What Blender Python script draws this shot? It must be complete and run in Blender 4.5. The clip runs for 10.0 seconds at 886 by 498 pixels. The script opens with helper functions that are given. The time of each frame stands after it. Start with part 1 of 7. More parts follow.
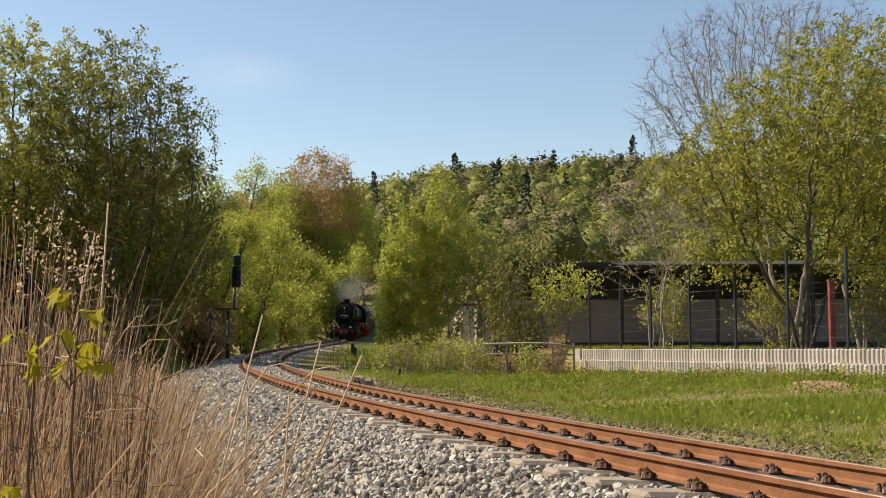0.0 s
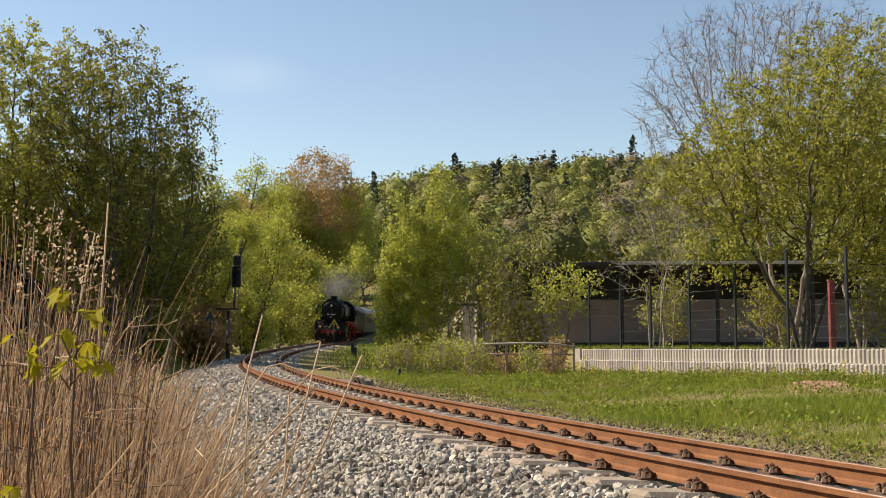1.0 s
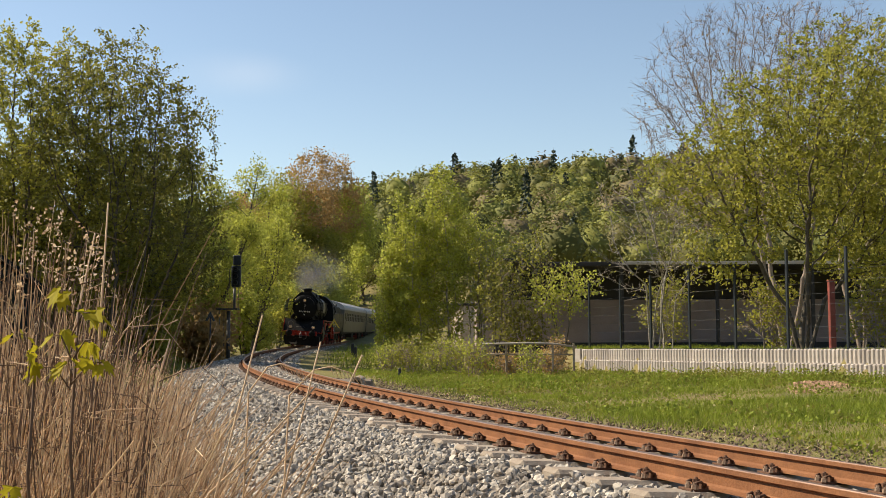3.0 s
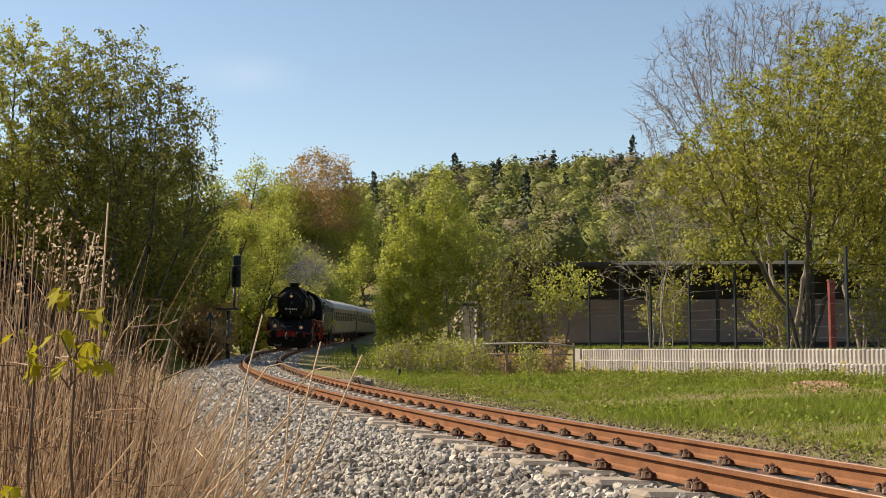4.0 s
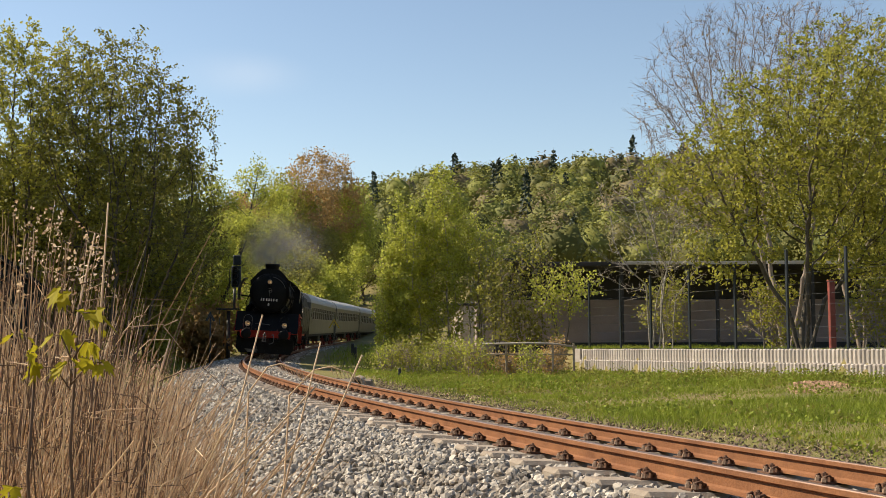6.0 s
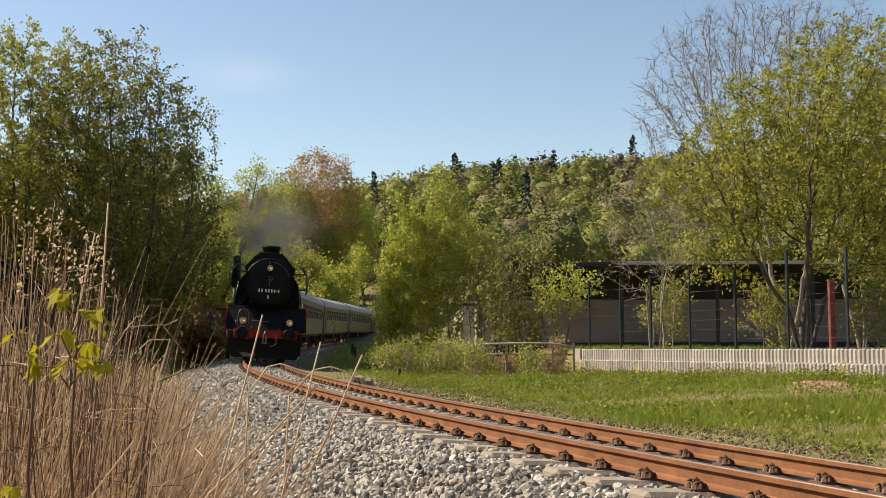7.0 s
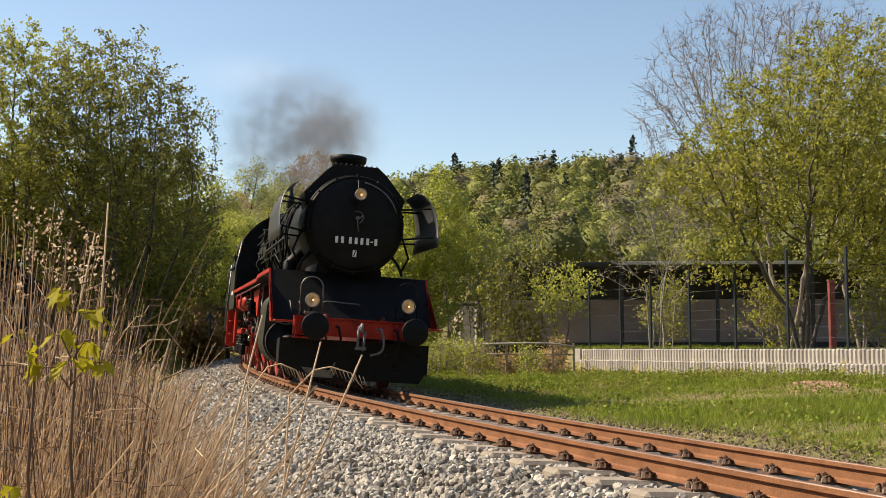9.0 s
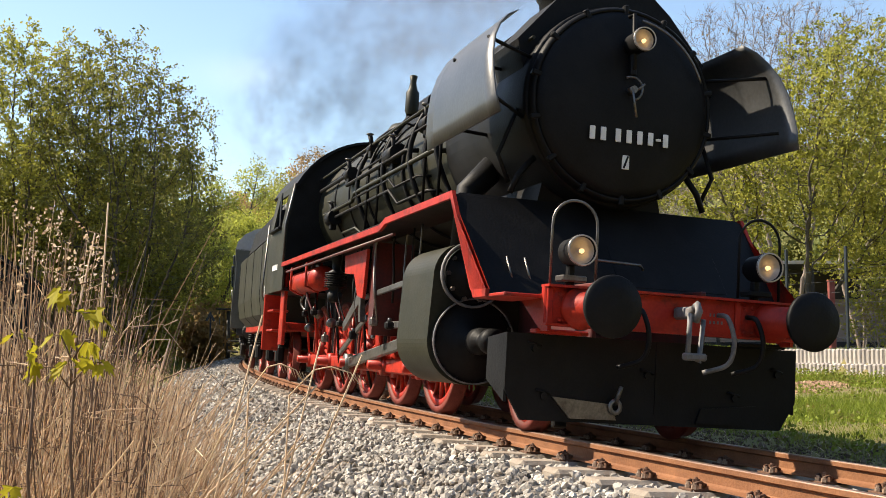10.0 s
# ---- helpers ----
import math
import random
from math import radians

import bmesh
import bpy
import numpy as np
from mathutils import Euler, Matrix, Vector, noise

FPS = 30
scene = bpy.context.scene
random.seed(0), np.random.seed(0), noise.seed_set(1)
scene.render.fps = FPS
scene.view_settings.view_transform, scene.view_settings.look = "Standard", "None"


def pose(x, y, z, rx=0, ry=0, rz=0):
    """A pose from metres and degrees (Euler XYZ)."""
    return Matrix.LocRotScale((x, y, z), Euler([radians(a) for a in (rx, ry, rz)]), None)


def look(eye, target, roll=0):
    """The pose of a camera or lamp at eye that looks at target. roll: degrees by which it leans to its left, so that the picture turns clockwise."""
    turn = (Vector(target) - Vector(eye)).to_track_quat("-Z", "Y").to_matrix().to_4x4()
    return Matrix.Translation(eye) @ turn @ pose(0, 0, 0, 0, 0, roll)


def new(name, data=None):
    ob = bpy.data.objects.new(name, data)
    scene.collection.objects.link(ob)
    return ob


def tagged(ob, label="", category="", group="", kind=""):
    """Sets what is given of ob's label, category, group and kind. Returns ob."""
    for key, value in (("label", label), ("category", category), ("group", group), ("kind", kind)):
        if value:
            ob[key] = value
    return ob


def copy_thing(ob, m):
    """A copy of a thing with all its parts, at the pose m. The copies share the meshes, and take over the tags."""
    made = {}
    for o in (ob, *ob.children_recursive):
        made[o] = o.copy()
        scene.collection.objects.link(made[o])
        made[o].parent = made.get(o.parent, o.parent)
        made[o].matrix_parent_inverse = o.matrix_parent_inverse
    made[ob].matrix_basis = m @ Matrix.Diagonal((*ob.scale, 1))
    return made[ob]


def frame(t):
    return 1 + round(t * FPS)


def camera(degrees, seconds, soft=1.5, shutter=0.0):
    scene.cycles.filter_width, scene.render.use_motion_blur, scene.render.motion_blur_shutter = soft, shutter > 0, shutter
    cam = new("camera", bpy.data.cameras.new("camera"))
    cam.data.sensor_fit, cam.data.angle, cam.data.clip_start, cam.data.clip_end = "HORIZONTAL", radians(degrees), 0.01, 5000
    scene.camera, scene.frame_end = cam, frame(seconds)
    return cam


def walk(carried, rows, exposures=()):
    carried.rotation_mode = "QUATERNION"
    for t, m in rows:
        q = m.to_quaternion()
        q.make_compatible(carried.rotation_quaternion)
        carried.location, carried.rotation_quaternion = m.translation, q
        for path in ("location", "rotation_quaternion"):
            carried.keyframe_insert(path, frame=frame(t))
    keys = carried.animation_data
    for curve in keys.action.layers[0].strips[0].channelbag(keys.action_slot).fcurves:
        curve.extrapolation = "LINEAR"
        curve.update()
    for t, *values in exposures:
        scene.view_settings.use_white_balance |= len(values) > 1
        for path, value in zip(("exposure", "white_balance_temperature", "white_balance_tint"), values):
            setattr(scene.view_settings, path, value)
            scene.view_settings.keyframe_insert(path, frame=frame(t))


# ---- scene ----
# ---------------- camera ----------------
cam = camera(43.06, 10.0, soft=0.75)
EYE = (0.0, 0.0, 0.882)
CAM_POSE = look(EYE, (0.0, 100.0, 0.882 + 100.0 * math.tan(0.0786)), -0.17)
walk(cam, [(0.0, CAM_POSE), (10.0, CAM_POSE)], exposures=[(0.0, 0.6, 7200, 10), (8.5, 0.62, 7200, 10), (9.0, 0.7, 7200, 10), (9.5, 0.8, 7000, 10), (10.0, 1.1, 6800, 10)])

# ---------------- daylight ----------------
SUN_FROM = Vector((-0.965, 0.26, 0.0)).normalized()
SUN_ELEV = radians(44)
world = bpy.data.worlds.new("sky")
scene.world = world
world.use_nodes = True
wn = world.node_tree.nodes
sky = wn.new("ShaderNodeTexSky")
sky.sky_type = "NISHITA"
sky.sun_disc = False
sky.sun_elevation = SUN_ELEV
sky.sun_rotation = math.atan2(SUN_FROM.x, SUN_FROM.y)
sky.air_density, sky.dust_density, sky.ozone_density = 1.0, 0.3, 1.4
wn["Background"].inputs["Strength"].default_value = 0.105
# a faint wisp of high cloud
wl = world.node_tree.links
w_tc = wn.new("ShaderNodeTexCoord")
w_map = wn.new("ShaderNodeMapping")
w_map.inputs["Location"].default_value = (0.178, 0.0, -0.228)
w_div = wn.new("ShaderNodeVectorMath")
w_div.operation = "MULTIPLY"
w_div.inputs[1].default_value = (13.0, 0.0, 40.0)
w_len = wn.new("ShaderNodeVectorMath")
w_len.operation = "LENGTH"
w_fall = wn.new("ShaderNodeMapRange")
w_fall.interpolation_type = "SMOOTHSTEP"
w_fall.inputs["From Min"].default_value, w_fall.inputs["From Max"].default_value = 1.0, 0.0
w_fall.inputs["To Max"].default_value = 0.30
w_noise = wn.new("ShaderNodeTexNoise")
w_noise.inputs["Scale"].default_value, w_noise.inputs["Detail"].default_value = 9.0, 6
w_mul = wn.new("ShaderNodeMath")
w_mul.operation = "MULTIPLY"
w_mix = wn.new("ShaderNodeMix")
w_mix.data_type = "RGBA"
w_mix.inputs[7].default_value = (6.5, 6.8, 7.4, 1)
wl.new(w_tc.outputs["Generated"], w_map.inputs["Vector"])
wl.new(w_map.outputs["Vector"], w_div.inputs[0])
wl.new(w_div.outputs["Vector"], w_len.inputs[0])
wl.new(w_len.outputs["Value"], w_fall.inputs["Value"])
wl.new(w_map.outputs["Vector"], w_noise.inputs["Vector"])
wl.new(w_fall.outputs["Result"], w_mul.inputs[0])
wl.new(w_noise.outputs["Fac"], w_mul.inputs[1])
wl.new(w_mul.outputs[0], w_mix.inputs[0])
wl.new(sky.outputs["Color"], w_mix.inputs[6])
wl.new(w_mix.outputs[2], wn["Background"].inputs["Color"])
sun = new("sun", bpy.data.lights.new("sun", "SUN"))
sun.data.energy, sun.data.angle, sun.data.color = 5.0, radians(0.6), (1.0, 0.90, 0.75)
sun_vec = SUN_FROM * math.cos(SUN_ELEV) + Vector((0, 0, math.sin(SUN_ELEV)))
sun.matrix_world = look(sun_vec * 60, (0, 0, 0))


# ---------------- materials ----------------
def material(name, c1, c2=None, rough=0.6, metal=0.0, scale=4.0, fine=40.0, bump=0.0, spec=0.5, island=0.0, obrand=0.0,
             stain=None, stain_scale=0.8, stain_amount=0.0, stretch=None, emit=0.0, trans=0.0, rough_var=0.0):
    """Principled material with two scales of colour variation, stains and fine relief."""
    m = bpy.data.materials.new(name)
    m.use_nodes = True
    nt = m.node_tree
    n, ln = nt.nodes, nt.links
    b = n["Principled BSDF"]
    c2 = c2 or c1
    tc = n.new("ShaderNodeTexCoord")
    vec = tc.outputs["Object"]
    if stretch:
        mp = n.new("ShaderNodeMapping")
        mp.inputs["Scale"].default_value = stretch
        ln.new(vec, mp.inputs["Vector"])
        vec = mp.outputs["Vector"]
    big = n.new("ShaderNodeTexNoise")
    big.inputs["Scale"].default_value, big.inputs["Detail"].default_value = scale, 4
    small = n.new("ShaderNodeTexNoise")
    small.inputs["Scale"].default_value, small.inputs["Detail"].default_value = fine, 3
    ln.new(vec, big.inputs["Vector"])
    ln.new(vec, small.inputs["Vector"])
    add = n.new("ShaderNodeMath")
    add.operation = "MULTIPLY_ADD"
    ln.new(small.outputs["Fac"], add.inputs[0])
    add.inputs[1].default_value = 0.5
    ln.new(big.outputs["Fac"], add.inputs[2])
    fac = add.outputs[0]
    mr = n.new("ShaderNodeMapRange")
    mr.inputs["From Min"].default_value, mr.inputs["From Max"].default_value = 0.5, 1.0
    ln.new(fac, mr.inputs["Value"])
    fac = mr.outputs["Result"]
    for amount, src in ((island, "geo"), (obrand, "ob")):
        if amount:
            g = n.new("ShaderNodeNewGeometry" if src == "geo" else "ShaderNodeObjectInfo")
            r = g.outputs["Random Per Island" if src == "geo" else "Random"]
            mx = n.new("ShaderNodeMix")
            mx.inputs["Factor"].default_value = amount
            ln.new(fac, mx.inputs[2])
            ln.new(r, mx.inputs[3])
            fac = mx.outputs[0]
    mix = n.new("ShaderNodeMix")
    mix.data_type = "RGBA"
    mix.inputs[6].default_value, mix.inputs[7].default_value = (*c1, 1), (*c2, 1)
    ln.new(fac, mix.inputs[0])
    col = mix.outputs[2]
    if stain:
        sn = n.new("ShaderNodeTexNoise")
        sn.inputs["Scale"].default_value, sn.inputs["Detail"].default_value, sn.inputs["Roughness"].default_value = stain_scale, 6, 0.65
        ln.new(vec, sn.inputs["Vector"])
        sr = n.new("ShaderNodeMapRange")
        sr.inputs["From Min"].default_value, sr.inputs["From Max"].default_value = 0.5, 0.68
        sr.inputs["To Max"].default_value = stain_amount
        ln.new(sn.outputs["Fac"], sr.inputs["Value"])
        m2 = n.new("ShaderNodeMix")
        m2.data_type = "RGBA"
        ln.new(sr.outputs["Result"], m2.inputs[0])
        ln.new(col, m2.inputs[6])
        m2.inputs[7].default_value = (*stain, 1)
        col = m2.outputs[2]
    ln.new(col, b.inputs["Base Color"])
    b.inputs["Roughness"].default_value, b.inputs["Metallic"].default_value = rough, metal
    b.inputs["Specular IOR Level"].default_value = spec
    if rough_var:
        rr = n.new("ShaderNodeMapRange")
        rr.inputs["To Min"].default_value, rr.inputs["To Max"].default_value = rough - rough_var, rough + rough_var
        ln.new(big.outputs["Fac"], rr.inputs["Value"])
        ln.new(rr.outputs["Result"], b.inputs["Roughness"])
    if bump:
        bp = n.new("ShaderNodeBump")
        bp.inputs["Strength"].default_value, bp.inputs["Distance"].default_value = bump, 0.02
        ln.new(small.outputs["Fac"], bp.inputs["Height"])
        ln.new(bp.outputs["Normal"], b.inputs["Normal"])
    if emit:
        ln.new(col, b.inputs["Emission Color"])
        b.inputs["Emission Strength"].default_value = emit
    if trans:
        tr = n.new("ShaderNodeBsdfTranslucent")
        ln.new(col, tr.inputs["Color"])
        ms = n.new("ShaderNodeMixShader")
        ms.inputs[0].default_value = trans
        ln.new(b.outputs[0], ms.inputs[1])
        ln.new(tr.outputs[0], ms.inputs[2])
        ln.new(ms.outputs[0], n["Material Output"].inputs["Surface"])
    return m


M_GROUND = material("soil_and_grass", (0.13, 0.13, 0.045), (0.22, 0.18, 0.08), 0.95, scale=0.7, fine=9, bump=0.4, spec=0.1,
                    stain=(0.20, 0.14, 0.08), stain_scale=0.45, stain_amount=0.6)
M_STONE = material("ballast_stone", (0.10, 0.09, 0.078), (0.60, 0.55, 0.475), 0.85, scale=9, fine=60, bump=0.3, spec=0.25, island=0.8,
                   stain=(0.24, 0.17, 0.11), stain_scale=2.5, stain_amount=0.35)
M_RUST = material("rusted_rail_steel", (0.155, 0.062, 0.027), (0.27, 0.12, 0.053), 0.8, 0.1, scale=3, fine=60, bump=0.25, spec=0.3,
                  stain=(0.12, 0.05, 0.025), stain_scale=5, stain_amount=0.5)
M_RAILTOP = material("worn_rail_head", (0.20, 0.12, 0.085), (0.30, 0.20, 0.15), 0.42, 0.6, scale=5, fine=80)
M_FASTEN = material("rusty_fastening", (0.07, 0.035, 0.02), (0.16, 0.075, 0.04), 0.8, 0.2, scale=30, fine=160, bump=0.4)
M_NUT = material("rusty_worn_bolt", (0.20, 0.12, 0.075), (0.40, 0.30, 0.22), 0.6, 0.3, scale=30, fine=160)
M_SLEEPER = material("weathered_concrete_sleeper", (0.22, 0.18, 0.14), (0.37, 0.315, 0.25), 0.9, scale=4, fine=70, bump=0.3, obrand=0.3,
                     stain=(0.22, 0.12, 0.07), stain_scale=3, stain_amount=0.6)
M_PALISADE = material("grey_concrete_palisade", (0.25, 0.22, 0.20), (0.50, 0.45, 0.40), 0.92, scale=2.5, fine=60, bump=0.35, obrand=0.65,
                      stain=(0.25, 0.22, 0.18), stain_scale=6, stain_amount=0.4)
M_FENCE = material("anthracite_fence_coating", (0.018, 0.024, 0.030), (0.03, 0.038, 0.045), 0.45, 0.3, scale=6, fine=80)
M_REDPOST = material("red_painted_post", (0.17, 0.035, 0.028), (0.24, 0.06, 0.045), 0.6, scale=6, fine=60)
M_HALLWALL = material("grey_rendered_hall_wall", (0.27, 0.215, 0.20), (0.37, 0.30, 0.28), 0.9, scale=0.6, fine=14, bump=0.15, stain=(0.14, 0.12, 0.11), stain_scale=0.5, stain_amount=0.4)
M_HALLDARK = material("dark_hall_finish", (0.018, 0.018, 0.02), (0.035, 0.033, 0.033), 0.7, scale=1, fine=20)
M_ROOFEDGE = material("pale_roof_edge_metal", (0.42, 0.40, 0.37), (0.58, 0.55, 0.51), 0.5, 0.3, scale=2, fine=30)
M_PLASTER = material("peeling_pink_white_plaster", (0.70, 0.55, 0.48), (0.84, 0.75, 0.68), 0.9, scale=2, fine=30, bump=0.4, stain=(0.36, 0.16, 0.10), stain_scale=2.2, stain_amount=0.65)
M_BARK = material("grey_brown_bark", (0.055, 0.045, 0.035), (0.13, 0.11, 0.085), 0.95, scale=5, fine=30, bump=0.6, stretch=(1, 1, 0.25))
M_BIRCHBARK = material("pale_birch_bark", (0.22, 0.19, 0.155), (0.44, 0.40, 0.35), 0.85, scale=4, fine=25, bump=0.4, stretch=(1, 1, 3), stain=(0.05, 0.045, 0.04), stain_scale=3.5, stain_amount=0.9)
M_LEAF = material("fresh_maple_leaf", (0.20, 0.21, 0.035), (0.43, 0.41, 0.075), 0.55, scale=0.6, fine=5, spec=0.35, island=0.6, trans=0.55)
M_LEAFDARK = material("green_leaf", (0.115, 0.122, 0.024), (0.31, 0.29, 0.06), 0.55, scale=0.6, fine=5, spec=0.35, island=0.6, trans=0.5)
M_LEAFBIRCH = material("young_birch_leaf", (0.26, 0.295, 0.045), (0.54, 0.55, 0.11), 0.55, scale=0.7, fine=5, spec=0.35, island=0.6, trans=0.55)
M_LEAFBROWN = material("budding_reddish_leaf", (0.30, 0.20, 0.075), (0.52, 0.34, 0.14), 0.6, scale=0.6, fine=5, island=0.6, trans=0.5)
M_TWIG = material("bare_twig", (0.20, 0.155, 0.125), (0.33, 0.27, 0.225), 0.9, scale=3, fine=20, island=0.5)
M_CONIFER = material("dark_conifer_needles", (0.012, 0.026, 0.012), (0.03, 0.05, 0.02), 0.7, scale=0.3, fine=2, island=0.5)
M_WOODS = material("far_spring_woods", (0.075, 0.095, 0.024), (0.36, 0.36, 0.085), 0.65, scale=0.11, fine=0.4, spec=0.2, island=0.10, trans=0.25,
                   stain=(0.15, 0.12, 0.055), stain_scale=0.06, stain_amount=0.7)
M_OLIVEWOODS = material("far_dark_woods", (0.05, 0.062, 0.018), (0.19, 0.185, 0.05), 0.7, scale=0.13, fine=0.4, spec=0.2, island=0.12, trans=0.2)
M_BROWNWOODS = material("far_budding_woods", (0.13, 0.105, 0.055), (0.27, 0.22, 0.11), 0.7, scale=0.13, fine=0.4, spec=0.2, island=0.12, trans=0.2)
M_STRAW = material("dry_straw", (0.36, 0.20, 0.105), (0.98, 0.79, 0.55), 0.75, scale=2, fine=25, spec=0.25, island=0.75, trans=0.25)
M_GRASS = material("spring_grass", (0.10, 0.155, 0.014), (0.31, 0.36, 0.05), 0.65, scale=0.5, fine=6, spec=0.2, island=0.5, trans=0.35,
                   stain=(0.30, 0.24, 0.10), stain_scale=0.55, stain_amount=0.4)
M_DIRT = material("brown_dirt_stone", (0.07, 0.05, 0.034), (0.26, 0.20, 0.14), 0.95, scale=8, fine=60, bump=0.3, spec=0.15, island=0.7)
M_SOIL = material("bare_reddish_soil", (0.24, 0.145, 0.085), (0.46, 0.31, 0.20), 0.95, scale=6, fine=50, bump=0.3, spec=0.1, island=0.6)
M_DEADSTEM = material("dark_dead_stem", (0.07, 0.04, 0.026), (0.20, 0.12, 0.075), 0.85, scale=3, fine=40, island=0.6)
M_SHOOT = material("yellow_green_shoot_leaf", (0.25, 0.22, 0.016), (0.46, 0.40, 0.035), 0.65, scale=5, fine=40, spec=0.12, island=0.4, trans=0.45)
M_STEM = material("brown_shrub_stem", (0.10, 0.055, 0.035), (0.17, 0.10, 0.06), 0.8, scale=8, fine=60)
M_MAST = material("dull_grey_mast_paint", (0.07, 0.07, 0.068), (0.13, 0.13, 0.125), 0.6, 0.2, scale=4, fine=40)
M_HUT = material("dark_teal_sheet", (0.006, 0.012, 0.014), (0.013, 0.022, 0.025), 0.85, spec=0.15, scale=2, fine=30)


# ---------------- mesh helpers ----------------
class Build:
    """Collects vertices and faces of one mesh."""

    def __init__(self):
        self.v, self.f, self.sm = [], [], []

    def add(self, verts, faces, smooth=False):
        o = len(self.v)
        self.v.extend([tuple(p) for p in verts])
        self.f.extend([tuple(i + o for i in fc) for fc in faces])
        self.sm.extend([smooth] * len(faces))
        return self

    def box(self, c, s, m=None, ch=0.0):
        """Box with centre c, size s and chamfered edges of ch."""
        hx, hy, hz = s[0] / 2, s[1] / 2, s[2] / 2
        ch = min(ch, hx * 0.9, hy * 0.9, hz * 0.9)
        if ch <= 0:
            vs = [(x, y, z) for x in (-hx, hx) for y in (-hy, hy) for z in (-hz, hz)]
            fs = [(0, 1, 3, 2), (4, 6, 7, 5), (0, 4, 5, 1), (2, 3, 7, 6), (0, 2, 6, 4), (1, 5, 7, 3)]
        else:
            vs, idx = [], {}
            for sx in (-1, 1):
                for sy in (-1, 1):
                    for sz in (-1, 1):
                        for a in range(3):
                            p = [sx * (hx - ch), sy * (hy - ch), sz * (hz - ch)]
                            p[a] = (sx * hx, sy * hy, sz * hz)[a]
                            idx[(sx, sy, sz, a)] = len(vs)
                            vs.append(tuple(p))
            fs = []
            sg = (-1, 1)
            for a in range(3):
                b, d = (a + 1) % 3, (a + 2) % 3
                for s1 in sg:
                    q = []
                    for (u, w) in ((-1, -1), (1, -1), (1, 1), (-1, 1)):
                        k = [0, 0, 0]
                        k[a], k[b], k[d] = s1, u, w
                        q.append(idx[(*k, a)])
                    fs.append(tuple(q if s1 > 0 else q[::-1]))
                for u in sg:
                    for w in sg:
                        k1, k2 = [0, 0, 0], [0, 0, 0]
                        k1[a], k1[b], k1[d] = -1, u, w
                        k2[a], k2[b], k2[d] = 1, u, w
                        q = (idx[(*k1, b)], idx[(*k2, b)], idx[(*k2, d)], idx[(*k1, d)])
                        fs.append(q if u * w > 0 else q[::-1])
            for sx in sg:
                for sy in sg:
                    for sz in sg:
                        q = tuple(idx[(sx, sy, sz, a)] for a in range(3))
                        fs.append(q if sx * sy * sz > 0 else q[::-1])
        if m is None:
            m = Matrix.Translation(c)
        else:
            m = Matrix.Translation(c) @ m
        return self.add([m @ Vector(p) for p in vs], fs)

    def tube(self, pts, r, n=8, caps=True, smooth=True):
        """Round bar along pts; r is one radius or one for each point."""
        pts = [Vector(p) for p in pts]
        rs = r if isinstance(r, (list, tuple)) else [r] * len(pts)
        o, vs, fs = None, [], []
        prev = None
        for i, p in enumerate(pts):
            t = (pts[min(i + 1, len(pts) - 1)] - pts[max(i - 1, 0)])
            t = t.normalized() if t.length > 1e-9 else Vector((0, 0, 1))
            if prev is None:
                a = t.orthogonal().normalized()
            else:
                a = (prev - t * prev.dot(t))
                a = a.normalized() if a.length > 1e-6 else t.orthogonal().normalized()
            prev = a
            b = t.cross(a)
            for k in range(n):
                w = 2 * math.pi * k / n
                vs.append(p + (a * math.cos(w) + b * math.sin(w)) * rs[i])
        for i in range(len(pts) - 1):
            for k in range(n):
                fs.append((i * n + k, i * n + (k + 1) % n, (i + 1) * n + (k + 1) % n, (i + 1) * n + k))
        self.add(vs, fs, smooth)
        if caps:
            o = len(self.v) - len(vs)
            for base, rev in ((o, True), (o + (len(pts) - 1) * n, False)):
                q = tuple(base + k for k in range(n))
                self.f.append(q[::-1] if rev else q)
                self.sm.append(False)
        return self

    def turn(self, profile, c=(0, 0, 0), axis="x", n=32, m=None, arc=(0.0, 360.0)):
        """Turned shape: profile of (along, radius) about an axis through c."""
        full = arc[1] - arc[0] >= 359.9
        k = n if full else n + 1
        vs, fs = [], []
        for (u, r) in profile:
            for i in range(k):
                w = radians(arc[0] + (arc[1] - arc[0]) * i / n)
                p = {"x": (u, r * math.cos(w), r * math.sin(w)), "y": (r * math.cos(w), u, r * math.sin(w)),
                     "z": (r * math.cos(w), r * math.sin(w), u)}[axis]
                vs.append((p[0] + c[0], p[1] + c[1], p[2] + c[2]))
        for j in range(len(profile) - 1):
            for i in range(n):
                a, b = j * k + i, j * k + (i + 1) % k
                fs.append((a, b, b + k, a + k))
        if m is not None:
            vs = [m @ Vector(p) for p in vs]
        return self.add(vs, fs, True)

    def slab(self, outline, lo, hi, axis="y"):
        """Plate: an outline of 2D points, thick from lo to hi along an axis."""
        def at(p, w):
            return {"x": (w, p[0], p[1]), "y": (p[0], w, p[1]), "z": (p[0], p[1], w)}[axis]
        n = len(outline)
        vs = [at(p, lo) for p in outline] + [at(p, hi) for p in outline]
        fs = [tuple(range(n))[::-1], tuple(range(n, 2 * n))]
        fs += [(i, (i + 1) % n, n + (i + 1) % n, n + i) for i in range(n)]
        return self.add(vs, fs)

    def mesh(self, name, *mats, fix=True):
        me = bpy.data.meshes.new(name)
        me.from_pydata(self.v, [], self.f)
        me.polygons.foreach_set("use_smooth", self.sm)
        for m in mats:
            me.materials.append(m)
        if fix and len(self.f) < 60000:
            bm = bmesh.new()
            bm.from_mesh(me)
            bmesh.ops.recalc_face_normals(bm, faces=bm.faces)
            bm.to_mesh(me)
            bm.free()
        me.update()
        return me


